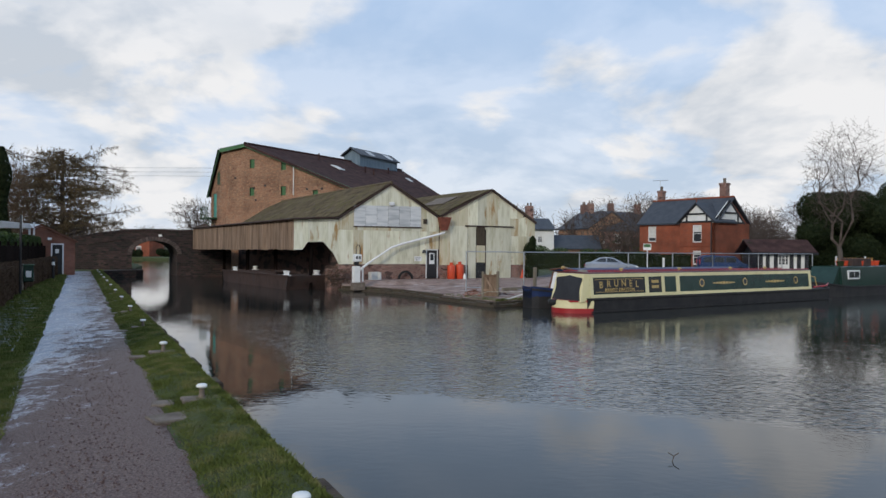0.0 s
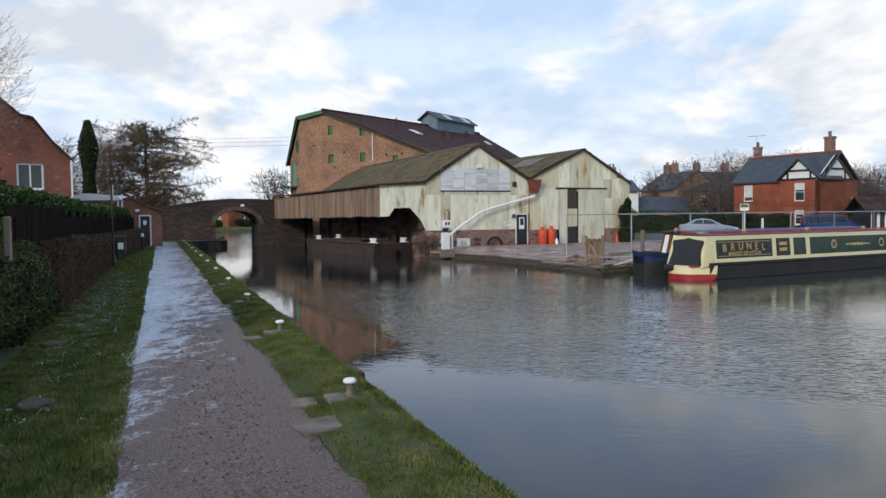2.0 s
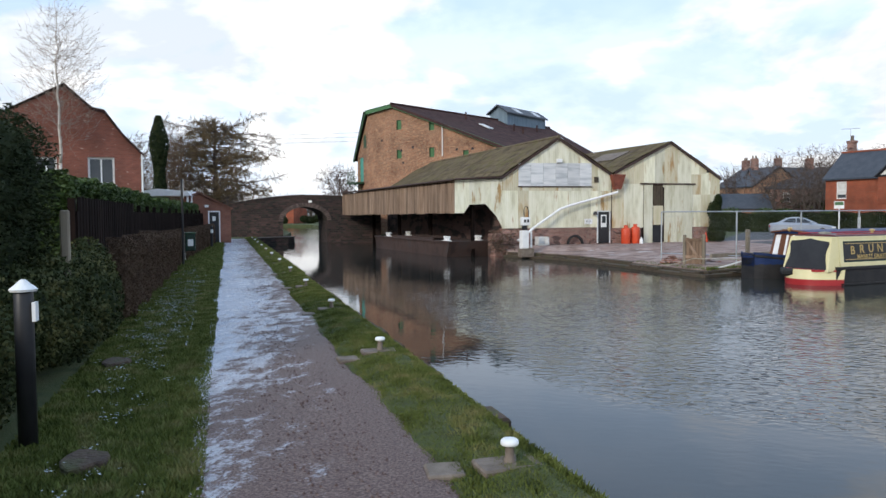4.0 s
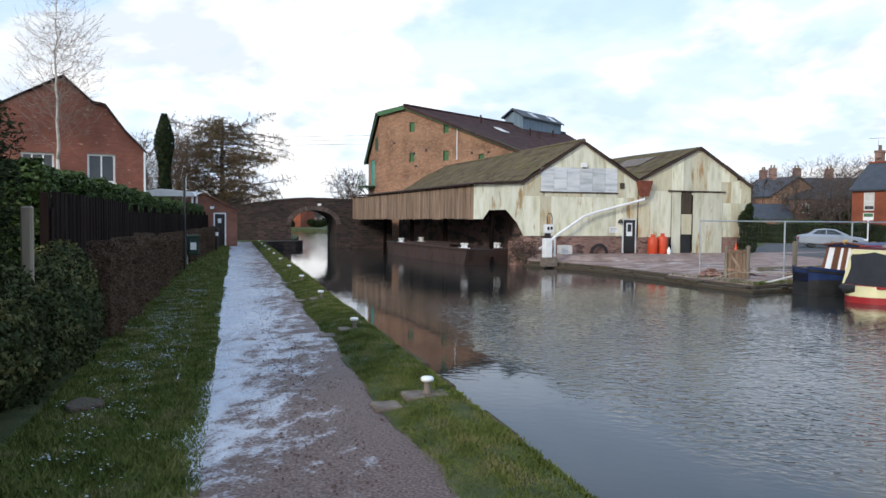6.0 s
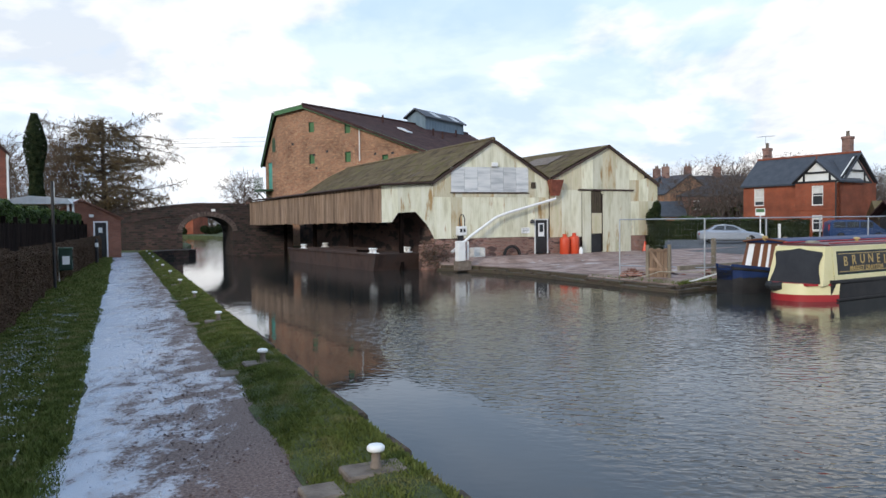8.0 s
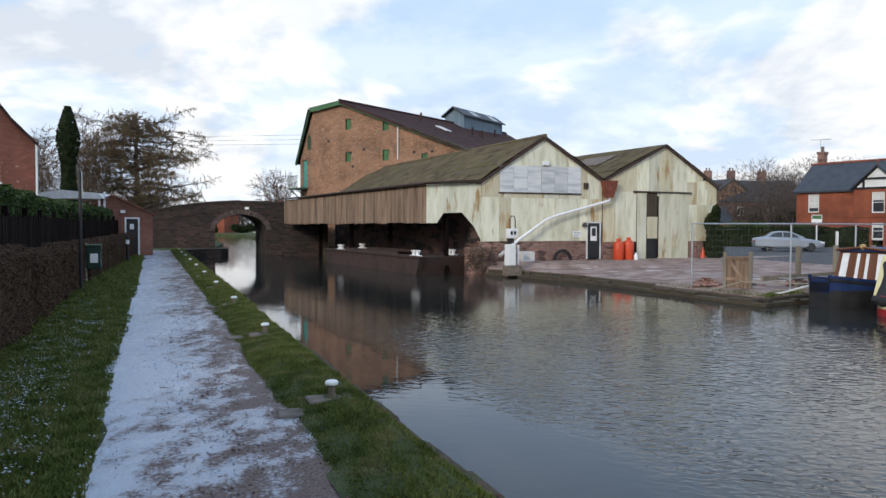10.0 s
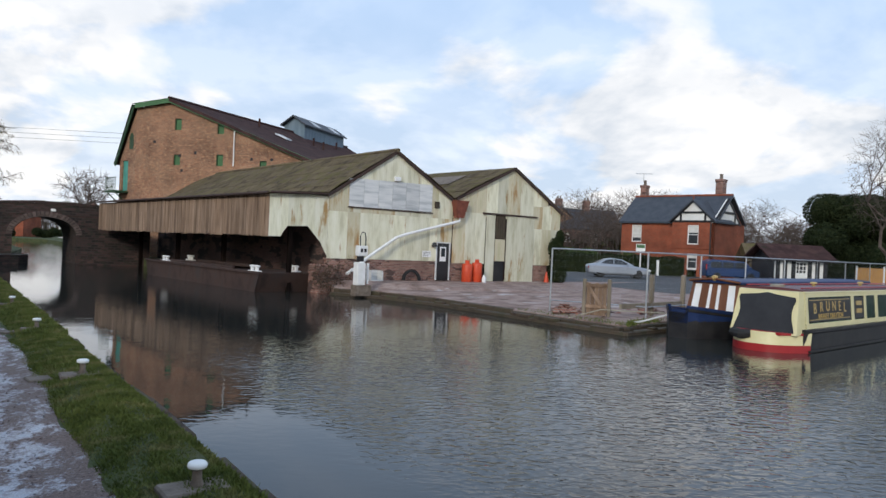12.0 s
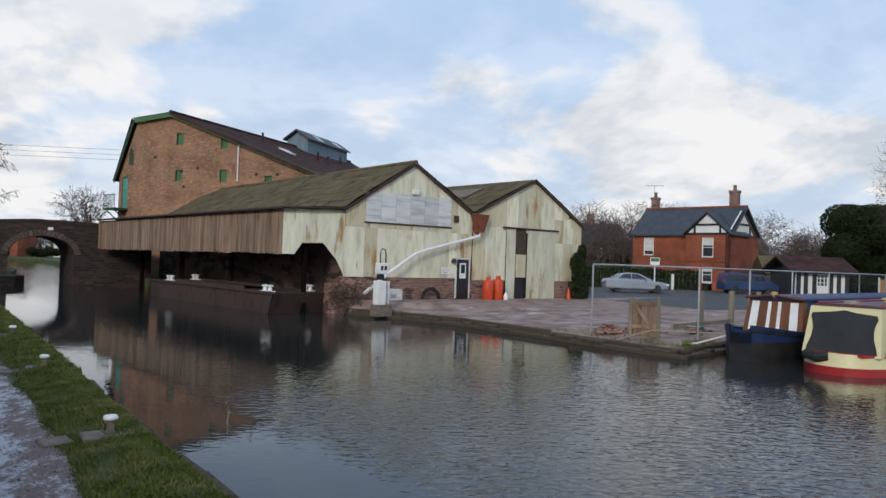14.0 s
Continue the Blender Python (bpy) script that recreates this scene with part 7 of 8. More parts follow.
# gate, posts, mesh fence
gate = empty("gate", at((2.0, 36.25), (0.86, -0.5), -0.26), "broken wooden gate leaning between two posts", "gate")
for x in (0.0, 0.82):
    part("post", Geo().box(x - 0.06, -0.06, -0.1, x + 0.06, 0.06, 1.2 + 0.03 * x), M["fence_pale"], gate, bevel=0.02)
for i in range(5):
    part("board", Geo().box(0.08 + i * 0.134, -0.02, 0.0, 0.20 + i * 0.134, 0.02, 1.08 - 0.03 * (i % 2)), M["plank"], gate)
for z in (0.25, 0.95):
    part("rail", Geo().box(0.06, -0.06, z, 0.76, -0.021, z + 0.1), M["plank"], gate)
part("brace", bar(Geo(), (0.1, -0.09, 1.0), (0.76, -0.09, 0.12), 0.04, 0.1), M["plank"], gate)
for (x, y), h in (((4.6, 36.9), 1.25), ((6.3, 38.1), 1.25), ((8.4, 40.0), 1.2)):
    thing("timber_post", Geo().box(-0.075, -0.075, -0.3, 0.075, 0.075, h), M["fence_pale"], "square weathered timber post at the yard edge", "post", "yard posts", m=at((x, y), (0.8, 0.6), -0.1), bevel=0.02)
thing("low_rail", bar(bar(Geo(), (2.9, 35.3, 0.12), (4.6, 36.8, 0.10), 0.08, 0.16), (4.6, 36.8, 0.10), (6.4, 38.2, 0.12), 0.08, 0.16), M["fence_pale"], "low weathered timber rail by the bank", "rail")
for i, (x, y) in enumerate(((2.6, 37.2), (4.9, 37.9), (1.6, 37.0))):
    q = random.Random(i)
    g = Geo()
    for _ in range(46):
        rr_ = abs(q.gauss(0, 0.28))
        a_ = q.uniform(0, 6.28)
        g.box(-0.11, -0.05, -0.035, 0.11, 0.05, 0.035, Matrix.Translation((rr_ * math.cos(a_) * 1.4, rr_ * math.sin(a_), max(0.03, 0.26 - rr_ * 0.5) * q.uniform(0.3, 1))) @ Euler((q.gauss(0, 0.4), q.gauss(0, 0.4), q.uniform(0, 6))).to_matrix().to_4x4())
    thing("rubble_heap", g, M["brick_dark"], "small heap of broken bricks on the yard", "rubble", "rubble heaps", kind="stuff", m=at((x, y), (0.8, 0.6), -0.27))


def fence_panel(p, q, h=2.0, group="mesh fence panels"):
    p, q = Vector(p), Vector(q)
    d = q - p
    L = d.length
    f = empty("mesh_fence", at(p, d, -0.1), "galvanised temporary mesh fence panel", "fence", group)
    for x in (0.0, L):
        part("post", Geo().tube([(x, 0, -0.3), (x, 0, h)], 0.03, 8), M["steel"], f)
    part("top_rail", Geo().tube([(0, 0, h), (L, 0, h)], 0.025, 8), M["steel"], f)
    part("bottom_rail", Geo().tube([(0, 0, 0.2), (L, 0, 0.2)], 0.02, 6), M["steel"], f)
    g = Geo()
    n = int(L / 0.12)
    for i in range(1, n):
        g.tube([(L * i / n, 0, 0.2), (L * i / n, 0, h)], 0.0010, 3, cap=False)
    for i in range(1, 9):
        g.tube([(0, 0, 0.2 + (h - 0.2) * i / 9), (L, 0, 0.2 + (h - 0.2) * i / 9)], 0.0010, 3, cap=False)
    part("mesh", g, M["steel"], f, "thin wire mesh")
    return f


FP = [(1.18, 37.5), (3.95, 35.75), (7.0, 38.2), (10.0, 40.45), (13.0, 42.6), (16.0, 44.8), (19.0, 47.0), (22.0, 49.2), (25.0, 51.4)]
for p, q in zip(FP, FP[1:]):
    fence_panel(p, q)

thing("drift_twig", Geo().tube([(3.55, 9.1, WATER - 0.05), (3.6, 9.15, WATER + 0.06), (3.66, 9.15, WATER + 0.10)], 0.006, 4).tube([(3.6, 9.15, WATER + 0.06), (3.54, 9.2, WATER + 0.09)], 0.005, 4), M["bark"], "small dead twig sticking out of the water", "twig")

# ---- car park ----
poly_ground("car_park", [(6.5, 56.0, -0.02), (10.0, 47.0, -0.02), (22.0, 52.5, -0.02), (46.0, 66.0, -0.02), (40, 76, -0.02), (12.0, 77.0, -0.02)], -0.02, M["asphalt"], 0.3, "worn grey asphalt car park behind the quay", "car park")


def loft(g, sections):
    """Closed rings of equal length joined into a body."""
    k, n = len(g.v), len(sections[0])
    for s in sections:
        g.v += [tuple(p) for p in s]
    for i in range(len(sections) - 1):
        for j in range(n):
            q = (j + 1) % n
            g.f.append((k + i * n + j, k + i * n + q, k + (i + 1) * n + q, k + (i + 1) * n + j))
    g.f.append(tuple(k + j for j in range(n))[::-1])
    g.f.append(tuple(k + (len(sections) - 1) * n + j for j in range(n)))
    return g


def wheels(parent, xs, half, r, tyre=0.2):
    for x in xs:
        for sg in (-1, 1):
            w = part("wheel", Geo().lathe([(r * 0.6, -0.1), (r * 0.95, -0.1), (r, -0.06), (r, 0.06), (r * 0.95, 0.1), (r * 0.6, 0.1)], 20), M["rubber"], parent, "black tyre", m=Matrix.Translation((x, sg * half, r)) @ Matrix.Rotation(radians(90), 4, "X"))
            rim = Geo().lathe([(0.02, -0.06), (r * 0.6, -0.03), (r * 0.62, 0.0), (r * 0.6, 0.105), (r * 0.5, 0.08), (0.04, 0.09)], 14)
            part("rim", rim, M["silver"], w, "silver alloy rim")


def saloon(m, label, paint, length=4.7):
    c = empty("car", m, label, "car", "parked cars")
    L, W = length, 0.9

    def ring(x, zb, zs, w):
        return [(x, -w * 0.9, zb), (x, -w, zb + 0.12), (x, -w, zs - 0.12), (x, -w * 0.93, zs), (x, w * 0.93, zs), (x, w, zs - 0.12), (x, w, zb + 0.12), (x, w * 0.9, zb)]
    body = loft(Geo(), [ring(0.0, 0.38, 0.78, 0.62), ring(0.08, 0.28, 0.93, 0.80), ring(0.5, 0.24, 1.0, 0.90), ring(1.2, 0.22, 0.99, 0.92), ring(2.6, 0.22, 0.96, 0.92), ring(3.3, 0.22, 0.94, 0.91), ring(4.2, 0.24, 0.82, 0.88), ring(4.55, 0.3, 0.72, 0.78), ring(L, 0.36, 0.6, 0.58)])
    part("body", body, paint, c, smooth=False, bevel=0.03)

    def top(x, z, w):
        return [(x, -w, z), (x, w, z)]
    gh = [(0.55, 0.99, 0.80), (1.25, 1.38, 0.62), (1.9, 1.46, 0.60), (2.5, 1.40, 0.60), (3.45, 0.95, 0.78)]
    g = Geo()
    n = len(gh)
    g.add([(x, -w, z) for x, z, w in gh] + [(x, w, z) for x, z, w in gh] + [(gh[0][0], -0.8, 0.9), (gh[-1][0], -0.8, 0.9), (gh[0][0], 0.8, 0.9), (gh[-1][0], 0.8, 0.9)],
          [(i, i + 1, n + i + 1, n + i) for i in range(n - 1)] + [tuple(range(n))[::-1] , tuple(range(n, 2 * n))])
    part("roof", g, paint, c, bevel=0.02)
    part("windscreen", Geo().add([(2.55, -0.57, 1.385), (2.55, 0.57, 1.385), (3.4, 0.70, 0.985), (3.4, -0.70, 0.985)], [(0, 1, 2, 3)]), M["glass"], c, "windscreen", m=Matrix.Translation((0.012, 0, 0.016)))
    part("rear_window", Geo().add([(0.62, -0.70, 1.04), (0.62, 0.70, 1.04), (1.2, 0.57, 1.355), (1.2, -0.57, 1.355)], [(0, 1, 2, 3)]), M["glass"], c, m=Matrix.Translation((-0.012, 0, 0.016)))
    for sg in (-1, 1):
        part("side_window", Geo().add([(0.98, sg * 0.80, 1.06), (1.38, sg * 0.69, 1.335), (1.88, sg * 0.665, 1.385), (1.88, sg * 0.81, 1.03)], [(0, 1, 2, 3)]), M["glass"], c)
        part("side_window", Geo().add([(1.95, sg * 0.81, 1.03), (1.95, sg * 0.665, 1.385), (2.45, sg * 0.68, 1.34), (3.08, sg * 0.81, 1.02)], [(0, 1, 2, 3)]), M["glass"], c)
        part("headlight", Geo().box(4.32, sg * 0.68 - 0.14, 0.58, 4.66, sg * 0.68 + 0.1, 0.70), M["white"], c, "clear headlight", bevel=0.03)
        part("tail_light", Geo().box(0.0, sg * 0.68 - 0.1, 0.68, 0.2, sg * 0.68 + 0.1, 0.82), M["boat_red"], c, "red tail light", bevel=0.02)
        part("door_mirror", Geo().box(2.85, sg * 0.98 - 0.09, 0.96, 3.0, sg * 0.98 + 0.05, 1.08), paint, c, bevel=0.02)
    part("grille", Geo().box(4.60, -0.45, 0.42, 4.715, 0.45, 0.56), M["black"], c)
    part("sill", Geo().box(0.9, -0.905, 0.2, 3.9, 0.905, 0.27), M["black"], c)
    wheels(c, (0.95, 3.75), 0.80, 0.32)
    return c


saloon(at((12.0, 67.0), (0.985, -0.17), -0.02), "silver four-door saloon parked facing the road", M["silver"])
van = empty("car", at((23.6, 71.6), (0.99, -0.13), -0.02), "dark blue people carrier parked by the hedge", "car", "parked cars")
part("body", Geo().prism([(0, 0.3), (4.6, 0.3), (4.65, 0.75), (3.9, 1.0), (3.2, 1.62), (0.6, 1.7), (0.1, 1.5), (0, 0.8)], -0.9, 0.9, "y"), M["van_blue"], van, bevel=0.08)
for x0, x1 in ((0.35, 1.25), (1.35, 2.25), (2.35, 3.3)):
    for sg in (-1, 1):
        part("side_window", Geo().box(x0, sg * 0.905 - 0.005, 1.02, x1, sg * 0.905 + 0.005, 1.5), M["glass"], van)
for sg in (-1, 1):
    part("tail_light", Geo().box(-0.03, sg * 0.78 - 0.08, 0.85, 0.06, sg * 0.78 + 0.08, 1.3), M["boat_red"], van)
wheels(van, (0.9, 3.7), 0.82, 0.33)
sg_ = empty("sign_post", at((19.85, 76.0), (0.9, -0.43)), "small green and white sign on a white post", "sign")
part("post", Geo().tube([(0, 0, 0), (0, 0, 2.3)], 0.06, 6), M["white"], sg_)
part("board", Geo().box(-0.4, -0.08, 2.1, 0.4, -0.04, 2.75), M["white"], sg_)
part("panel", Geo().box(-0.35, -0.095, 2.4, 0.35, -0.081, 2.7), M["green"], sg_)
thing("white_post", Geo().box(-0.09, -0.09, 0, 0.09, 0.09, 1.35), M["white"], "short white post before the hedge", "post", m=at((21.5, 76.0), (1, 0)))
hm = at((8.2, 79.2), (0.995, -0.10))
h = empty("clipped_hedge", hm, "dark clipped evergreen hedge along the car park", "hedge")
part("core", Geo().box(0.1, 0.1, -0.1, 17.4, 1.2, 1.55), M["leaf_dark"], h)
part("foliage", leaves(22000, box_place(0, 17.5, 0, 1.3, 0, 1.68), 0.07, 83), M["leaf_dark"], h)
h = empty("shrub", hm, "yellow-green bushes behind the hedge", "shrub")
blobs = [((x, 2.2, 1.5 + 0.3 * math.sin(x * 2)), (1.2, 1.0, 0.8)) for x in (1.0, 3.2, 6.2, 8.0, 12.0)]
part("foliage", leaves(7000, blob_place(blobs, 0.2), 0.09, 84), M["leaf_laurel"], h)
g = Geo()
for c, q in blobs:
    g.lathe([(0.7 * q[0] * math.sin(math.pi * i / 6 + 0.04), -0.8 * q[2] * math.cos(math.pi * i / 6) - 0.3) for i in range(7)], 8, c)
    g.tube([(c[0], c[1], -0.1), c], 0.12, 5)
# darker filling in the bushes, coloured as their shaded inside
part("core", g, M["leaf_dark"], h)

# ---- the red house ----
HD = Vector((0.6, -0.8))
RH = at(Vector((24.0, 85.8)), HD)                # x along the ridge, y back
house = empty("house", RH, "red brick house with slate roof and black-and-white timbered gables", "house")
N0, N1, RZ, EZ, RN = -3.6, 1.6, 7.55, 5.0, -1.0
ops = [(1.65, 3.05, 2.75, 4.75)]
g = wall_geo(6.0, EZ, [(o[0] - 0.5, o[1], o[2] - 0.5, o[3]) for o in ops], 0.3)
part("front_wall", g, M["brick_red"], house, "orange-red brickwork", m=Matrix.Translation((-0.3, N0, 0)))
for o in ops:
    window_parts(house, o[0] - 0.8, o[1], o[2] - o[0], o[3] - o[1], N0 + 0.08, bars=(0, 1), curtain=0.75)
part("end_wall", Geo().box(-0.3, N0 + 0.3, 0, 0.0, N1, EZ).prism([(N0, EZ), (N1, EZ), (RN, RZ - 0.1)], -0.3, 0.0, "x"), M["brick_red"], house)
part("back_wall", Geo().box(-0.3, N1, 0, 9.7, N1 + 0.3, EZ), M["brick_red"], house)
part("end_wall", Geo().box(9.4, N0 - 0.7, 0, 9.7, N1, EZ - 0.02).prism([(N0 - 0.7, EZ), (N1, EZ), (RN - 0.3, RZ - 0.25)], 9.4, 9.62, "x"), M["brick_red"], house)
# bay with its timbered gable
ops = [(1.55, 2.95, 2.65, 4.75), (1.6, 0.0, 2.6, 2.1)]
bay = part("bay_wall", wall_geo(4.1, EZ, ops, 0.3), M["brick_red"], house, m=Matrix.Translation((5.6, N0 - 0.7, 0)))
for o in ops[:1]:
    window_parts(house, 5.6 + o[0], o[1], o[2] - o[0], o[3] - o[1], N0 - 0.62, bars=(0, 1), curtain=0.4)
window_parts(house, 5.6 + 1.6, 0.7, 1.0, 1.4, N0 - 0.62, bars=(0, 1), curtain=0.3)
part("bay_side", Geo().box(5.6, N0 - 0.4, 0, 5.9, N0 + 0.2, EZ), M["brick_red"], house)
part("string_course", Geo().box(5.55, N0 - 0.76, 2.55, 9.75, N0 - 0.7, 2.68), M["brick_red"], house)


def timber_gable(parent, w, h, m):
    gb = part("timbered_gable", Geo().prism([(0, 0), (w, 0), (w / 2, h)], 0, 0.2, "y", m), M["render"], parent, "white infill panels")
    for p, q in (((0.1, 0.08), (w - 0.1, 0.08)), ((w * 0.24, h * 0.46), (w * 0.76, h * 0.46)), ((w * 0.22, 0.1), (w * 0.22, h * 0.43)), ((w * 0.78, 0.1), (w * 0.78, h * 0.43)), ((0, 0), (w / 2, h)), ((w / 2, h), (w, 0))):
        part("timber", bar(Geo(), (p[0], -0.04, p[1]), (q[0], -0.04, q[1]), 0.08, 0.17, m), M["black"], gb, "black painted timber")
    return gb


timber_gable(house, 4.3, 1.95, Matrix.Translation((5.5, N0 - 0.68, EZ)))
timber_gable(house, 5.4, 2.35, Matrix.Translation((9.66, N0 - 0.75, EZ - 0.05)) @ Matrix.Rotation(radians(90), 4, "Z"))
part("finial", Geo().tube([(7.65, N0 - 0.75, 6.9), (7.65, N0 - 0.75, 7.5)], 0.06, 6), M["brick_red"], house)
rf = Geo().prism([(N0 - 0.25, EZ - 0.12), (RN, RZ), (N1 + 0.35, EZ - 0.1), (N1 + 0.35, EZ + 0.05), (RN, RZ + 0.17), (N0 - 0.25, EZ + 0.05)], -0.5, 9.85, "x")
part("roof", rf, M["slate"], house, "blue-grey slate roof")
gb = Geo().prism([(5.35, EZ - 0.05), (7.65, 6.95), (9.95, EZ - 0.05), (9.95, EZ + 0.1), (7.65, 7.12), (5.35, EZ + 0.1)], N0 - 0.95, RN + 0.3, "y")
part("bay_roof", gb, M["slate"], house)
part("ridge_tiles", Geo().tube([(-0.5, RN, RZ + 0.18), (9.8, RN, RZ + 0.18)], 0.11, 6), M["brick_red"], house, "red ridge tiles")


def chimney(x, y, z0, z1, w=0.62):
    c = part("chimney", Geo().box(x - w / 2, y - w / 2, z0, x + w / 2, y + w / 2, z1 - 0.5), M["brick_dark"], house, "tall brick chimney stack")
    part("chimney_cap", Geo().box(x - w / 2 - 0.07, y - w / 2 - 0.07, z1 - 0.75, x + w / 2 + 0.07, y + w / 2 + 0.07, z1 - 0.5), M["brick_dark"], c, bevel=0.03)
    part("chimney_pot", Geo().lathe([(0.17, z1 - 0.5), (0.14, z1 - 0.1), (0.17, z1)], 10, (x, y, 0)), M["stone"], c)
    return c


chimney(0.3, -0.6, 6.4, 9.4)
chimney(8.4, -0.6, 6.4, 9.75, 0.72)
part("aerial", Geo().tube([(0.1, -0.6, 9.3), (0.1, -0.6, 10.1)], 0.03, 4).tube([(-0.6, -1.0, 10.1), (0.9, -0.2, 10.1)], 0.025, 4), M["steel"], house, "television aerial")
part("downpipe", Geo().tube([(9.45, N0 - 0.8, EZ), (9.45, N0 - 0.8, 0)], 0.06, 6), M["black"], house)
thing("lean_to", Geo().box(0, 0, 0, 5.5, 3.5, 1.7).prism([(-0.3, 1.7), (3.8, 1.7), (1.75, 3.3)], -0.2, 5.7, "x"), M["roof_moss"], "low brown-roofed outbuilding beside the house", "outbuilding", m=at((29.4, 74.6), (0.98, -0.2)))
thing("lean_to", Geo().box(0, 0, 0, 4.6, 2.0, 2.1).prism([(-0.2, 2.1), (2.2, 2.1), (2.2, 3.0)], -0.2, 4.8, "x"), M["slate"], "low slate-roofed lean-to before the house", "outbuilding", m=at((21.4, 84.2), HD))

# black and white shed beyond the boats
BW = at((27.9, 67.9), (0.985, 0.02))
bwb = empty("outbuilding", BW, "long low black and white outbuilding with dark tiled roof", "outbuilding")
part("wall", wall_geo(4.5, 2.0, [(1.75, 0.8, 2.75, 1.8)], 0.2), M["render"], bwb)
part("end_wall", Geo().box(0, 0.2, 0, 0.2, 3.5, 2.0).box(4.3, 0.2, 0, 4.5, 3.5, 2.0).box(0.2, 3.3, 0, 4.3, 3.5, 2.0).prism([(0.0, 2.0), (3.5, 2.0), (1.75, 3.0)], 0, 0.2, "x").prism([(0.0, 2.0), (3.5, 2.0), (1.75, 3.0)], 4.3, 4.5, "x"), M["black"], bwb, "black boarded end wall")
for x in (0.0, 0.62, 1.35, 2.78, 3.45, 4.15):
    part("timber", Geo().box(x, -0.05, 0, x + 0.35, -0.004, 2.0), M["black"], bwb)
window_parts(bwb, 1.75, 0.8, 1.0, 1.0, 0.05, bars=(2, 2), sill=False)
part("roof", Geo().prism([(-0.4, 1.82), (1.75, 3.05), (3.9, 1.82), (3.9, 1.95), (1.75, 3.2), (-0.4, 1.95)], -0.7, 5.2, "x"), M["roof_tile"], bwb, "dark tiled roof")
part("fascia", Geo().box(-0.7, -0.44, 1.80, 5.2, -0.402, 1.98), M["black"], bwb)
wf = empty("board_fence", at((34.6, 67.6), (0.97, 0.22)), "new orange-brown board fence", "fence")
for i in range(26):
    part("board", Geo().box(i * 0.15, 0, 0, i * 0.15 + 0.14, 0.02, 1.55), M["fence_orange"], wf)
part("rail", Geo().box(0, 0.022, 1.2, 3.9, 0.07, 1.28), M["fence_orange"], wf)
for x in (0.0, 3.0):
    part("post", Geo().box(x, -0.1, 0, x + 0.1, -0.002, 1.7), M["white"], wf)


# ---- houses and trees in the distance ----
def cottage(p, d, length, depth, eaves, ridge, wall, roofm, label, windows=(), chimneys=(), pot=True, group="distant houses"):
    c = empty("house", at(p, d), label, "house", group)
    part("wall", wall_geo(length, eaves, [(x, z, x + w, z + h) for x, z, w, h in windows], 0.3), wall, c)
    part("wall", Geo().box(0, depth - 0.3, 0, length, depth, eaves), wall, c)
    for x in (0.0, length - 0.3):
        part("gable", Geo().box(x, 0.3, 0, x + 0.3, depth - 0.3, eaves).prism([(0, eaves), (depth, eaves), (depth / 2, ridge - 0.05)], x, x + 0.3, "x"), wall, c)
    part("roof", Geo().prism([(-0.3, eaves - 0.15), (depth / 2, ridge), (depth + 0.3, eaves - 0.15), (depth + 0.3, eaves), (depth / 2, ridge + 0.18), (-0.3, eaves)], -0.25, length + 0.25, "x"), roofm, c)
    for x, z, w, h in windows:
        window_parts(c, x, z, w, h, 0.1, bars=(1, 1), curtain=0.3)
    for x, zt in chimneys:
        ch = part("chimney", Geo().box(x - 0.5, depth / 2 - 0.4, ridge - 0.8, x + 0.5, depth / 2 + 0.4, zt), M["brick_dark"], c)
        for k in (-0.22, 0.22):
            part("chimney_pot", Geo().lathe([(0.13, zt), (0.11, zt + 0.45)], 8, (x + k, depth / 2, 0)), M["stone"], ch)
    return c


cottage((17.4, 127.0), (0.45, -0.89), 8.5, 9.0, 5.6, 8.4, M["brick_mill"], M["slate"], "old brick cottage with its gable to the yard", windows=((1.5, 3.2, 1.0, 1.3), (5.5, 3.2, 1.0, 1.3)), chimneys=((1.0, 9.9),))
cottage((22.0, 120.5), (0.99, 0.08), 13.0, 7.0, 5.3, 8.3, M["brick_dark"], M["slate"], "row of brick cottages with slate roofs and stout chimneys", windows=((1.0, 3.3, 1.0, 1.35), (3.7, 3.3, 1.0, 1.35), (1.0, 0.9, 1.0, 1.35), (3.7, 0.9, 1.0, 1.35), (8.0, 3.3, 1.0, 1.3)), chimneys=((0.6, 9.9), (4.0, 9.9), (8.5, 9.8)))
cottage((10.0, 101.0), (0.9, 0.2), 3.6, 6.0, 4.9, 6.3, M["render"], M["slate"], "white rendered house behind the shed", windows=((1.3, 3.0, 0.7, 1.1),), chimneys=((1.0, 8.2),))
cottage((14.0, 103.0), (0.98, 0.0), 6.0, 5.0, 2.3, 4.0, M["brick_mill"], M["slate"], "low slate-roofed outbuilding beside the white house")
cottage((-72.0, 153.0), (0.96, -0.1), 8.0, 6.0, 3.6, 5.6, M["brick_red"], M["roof_tile"], "red brick house far along the canal", windows=((1.2, 1.0, 1.2, 1.2), (5.0, 1.0, 1.2, 1.2)))
cottage((-59.5, 156.0), (0.96, -0.1), 5.5, 6.0, 3.4, 5.6, M["render"], M["roof_tile"], "white house far along the canal", windows=((1.5, 0.9, 1.2, 1.2),), chimneys=((4.6, 7.0),))
cottage((-24.5, 98.0), (0.9, 0.2), 5.0, 6.0, 3.4, 5.2, M["render"], M["roof_tile"], "pale gabled house beyond the bridge")

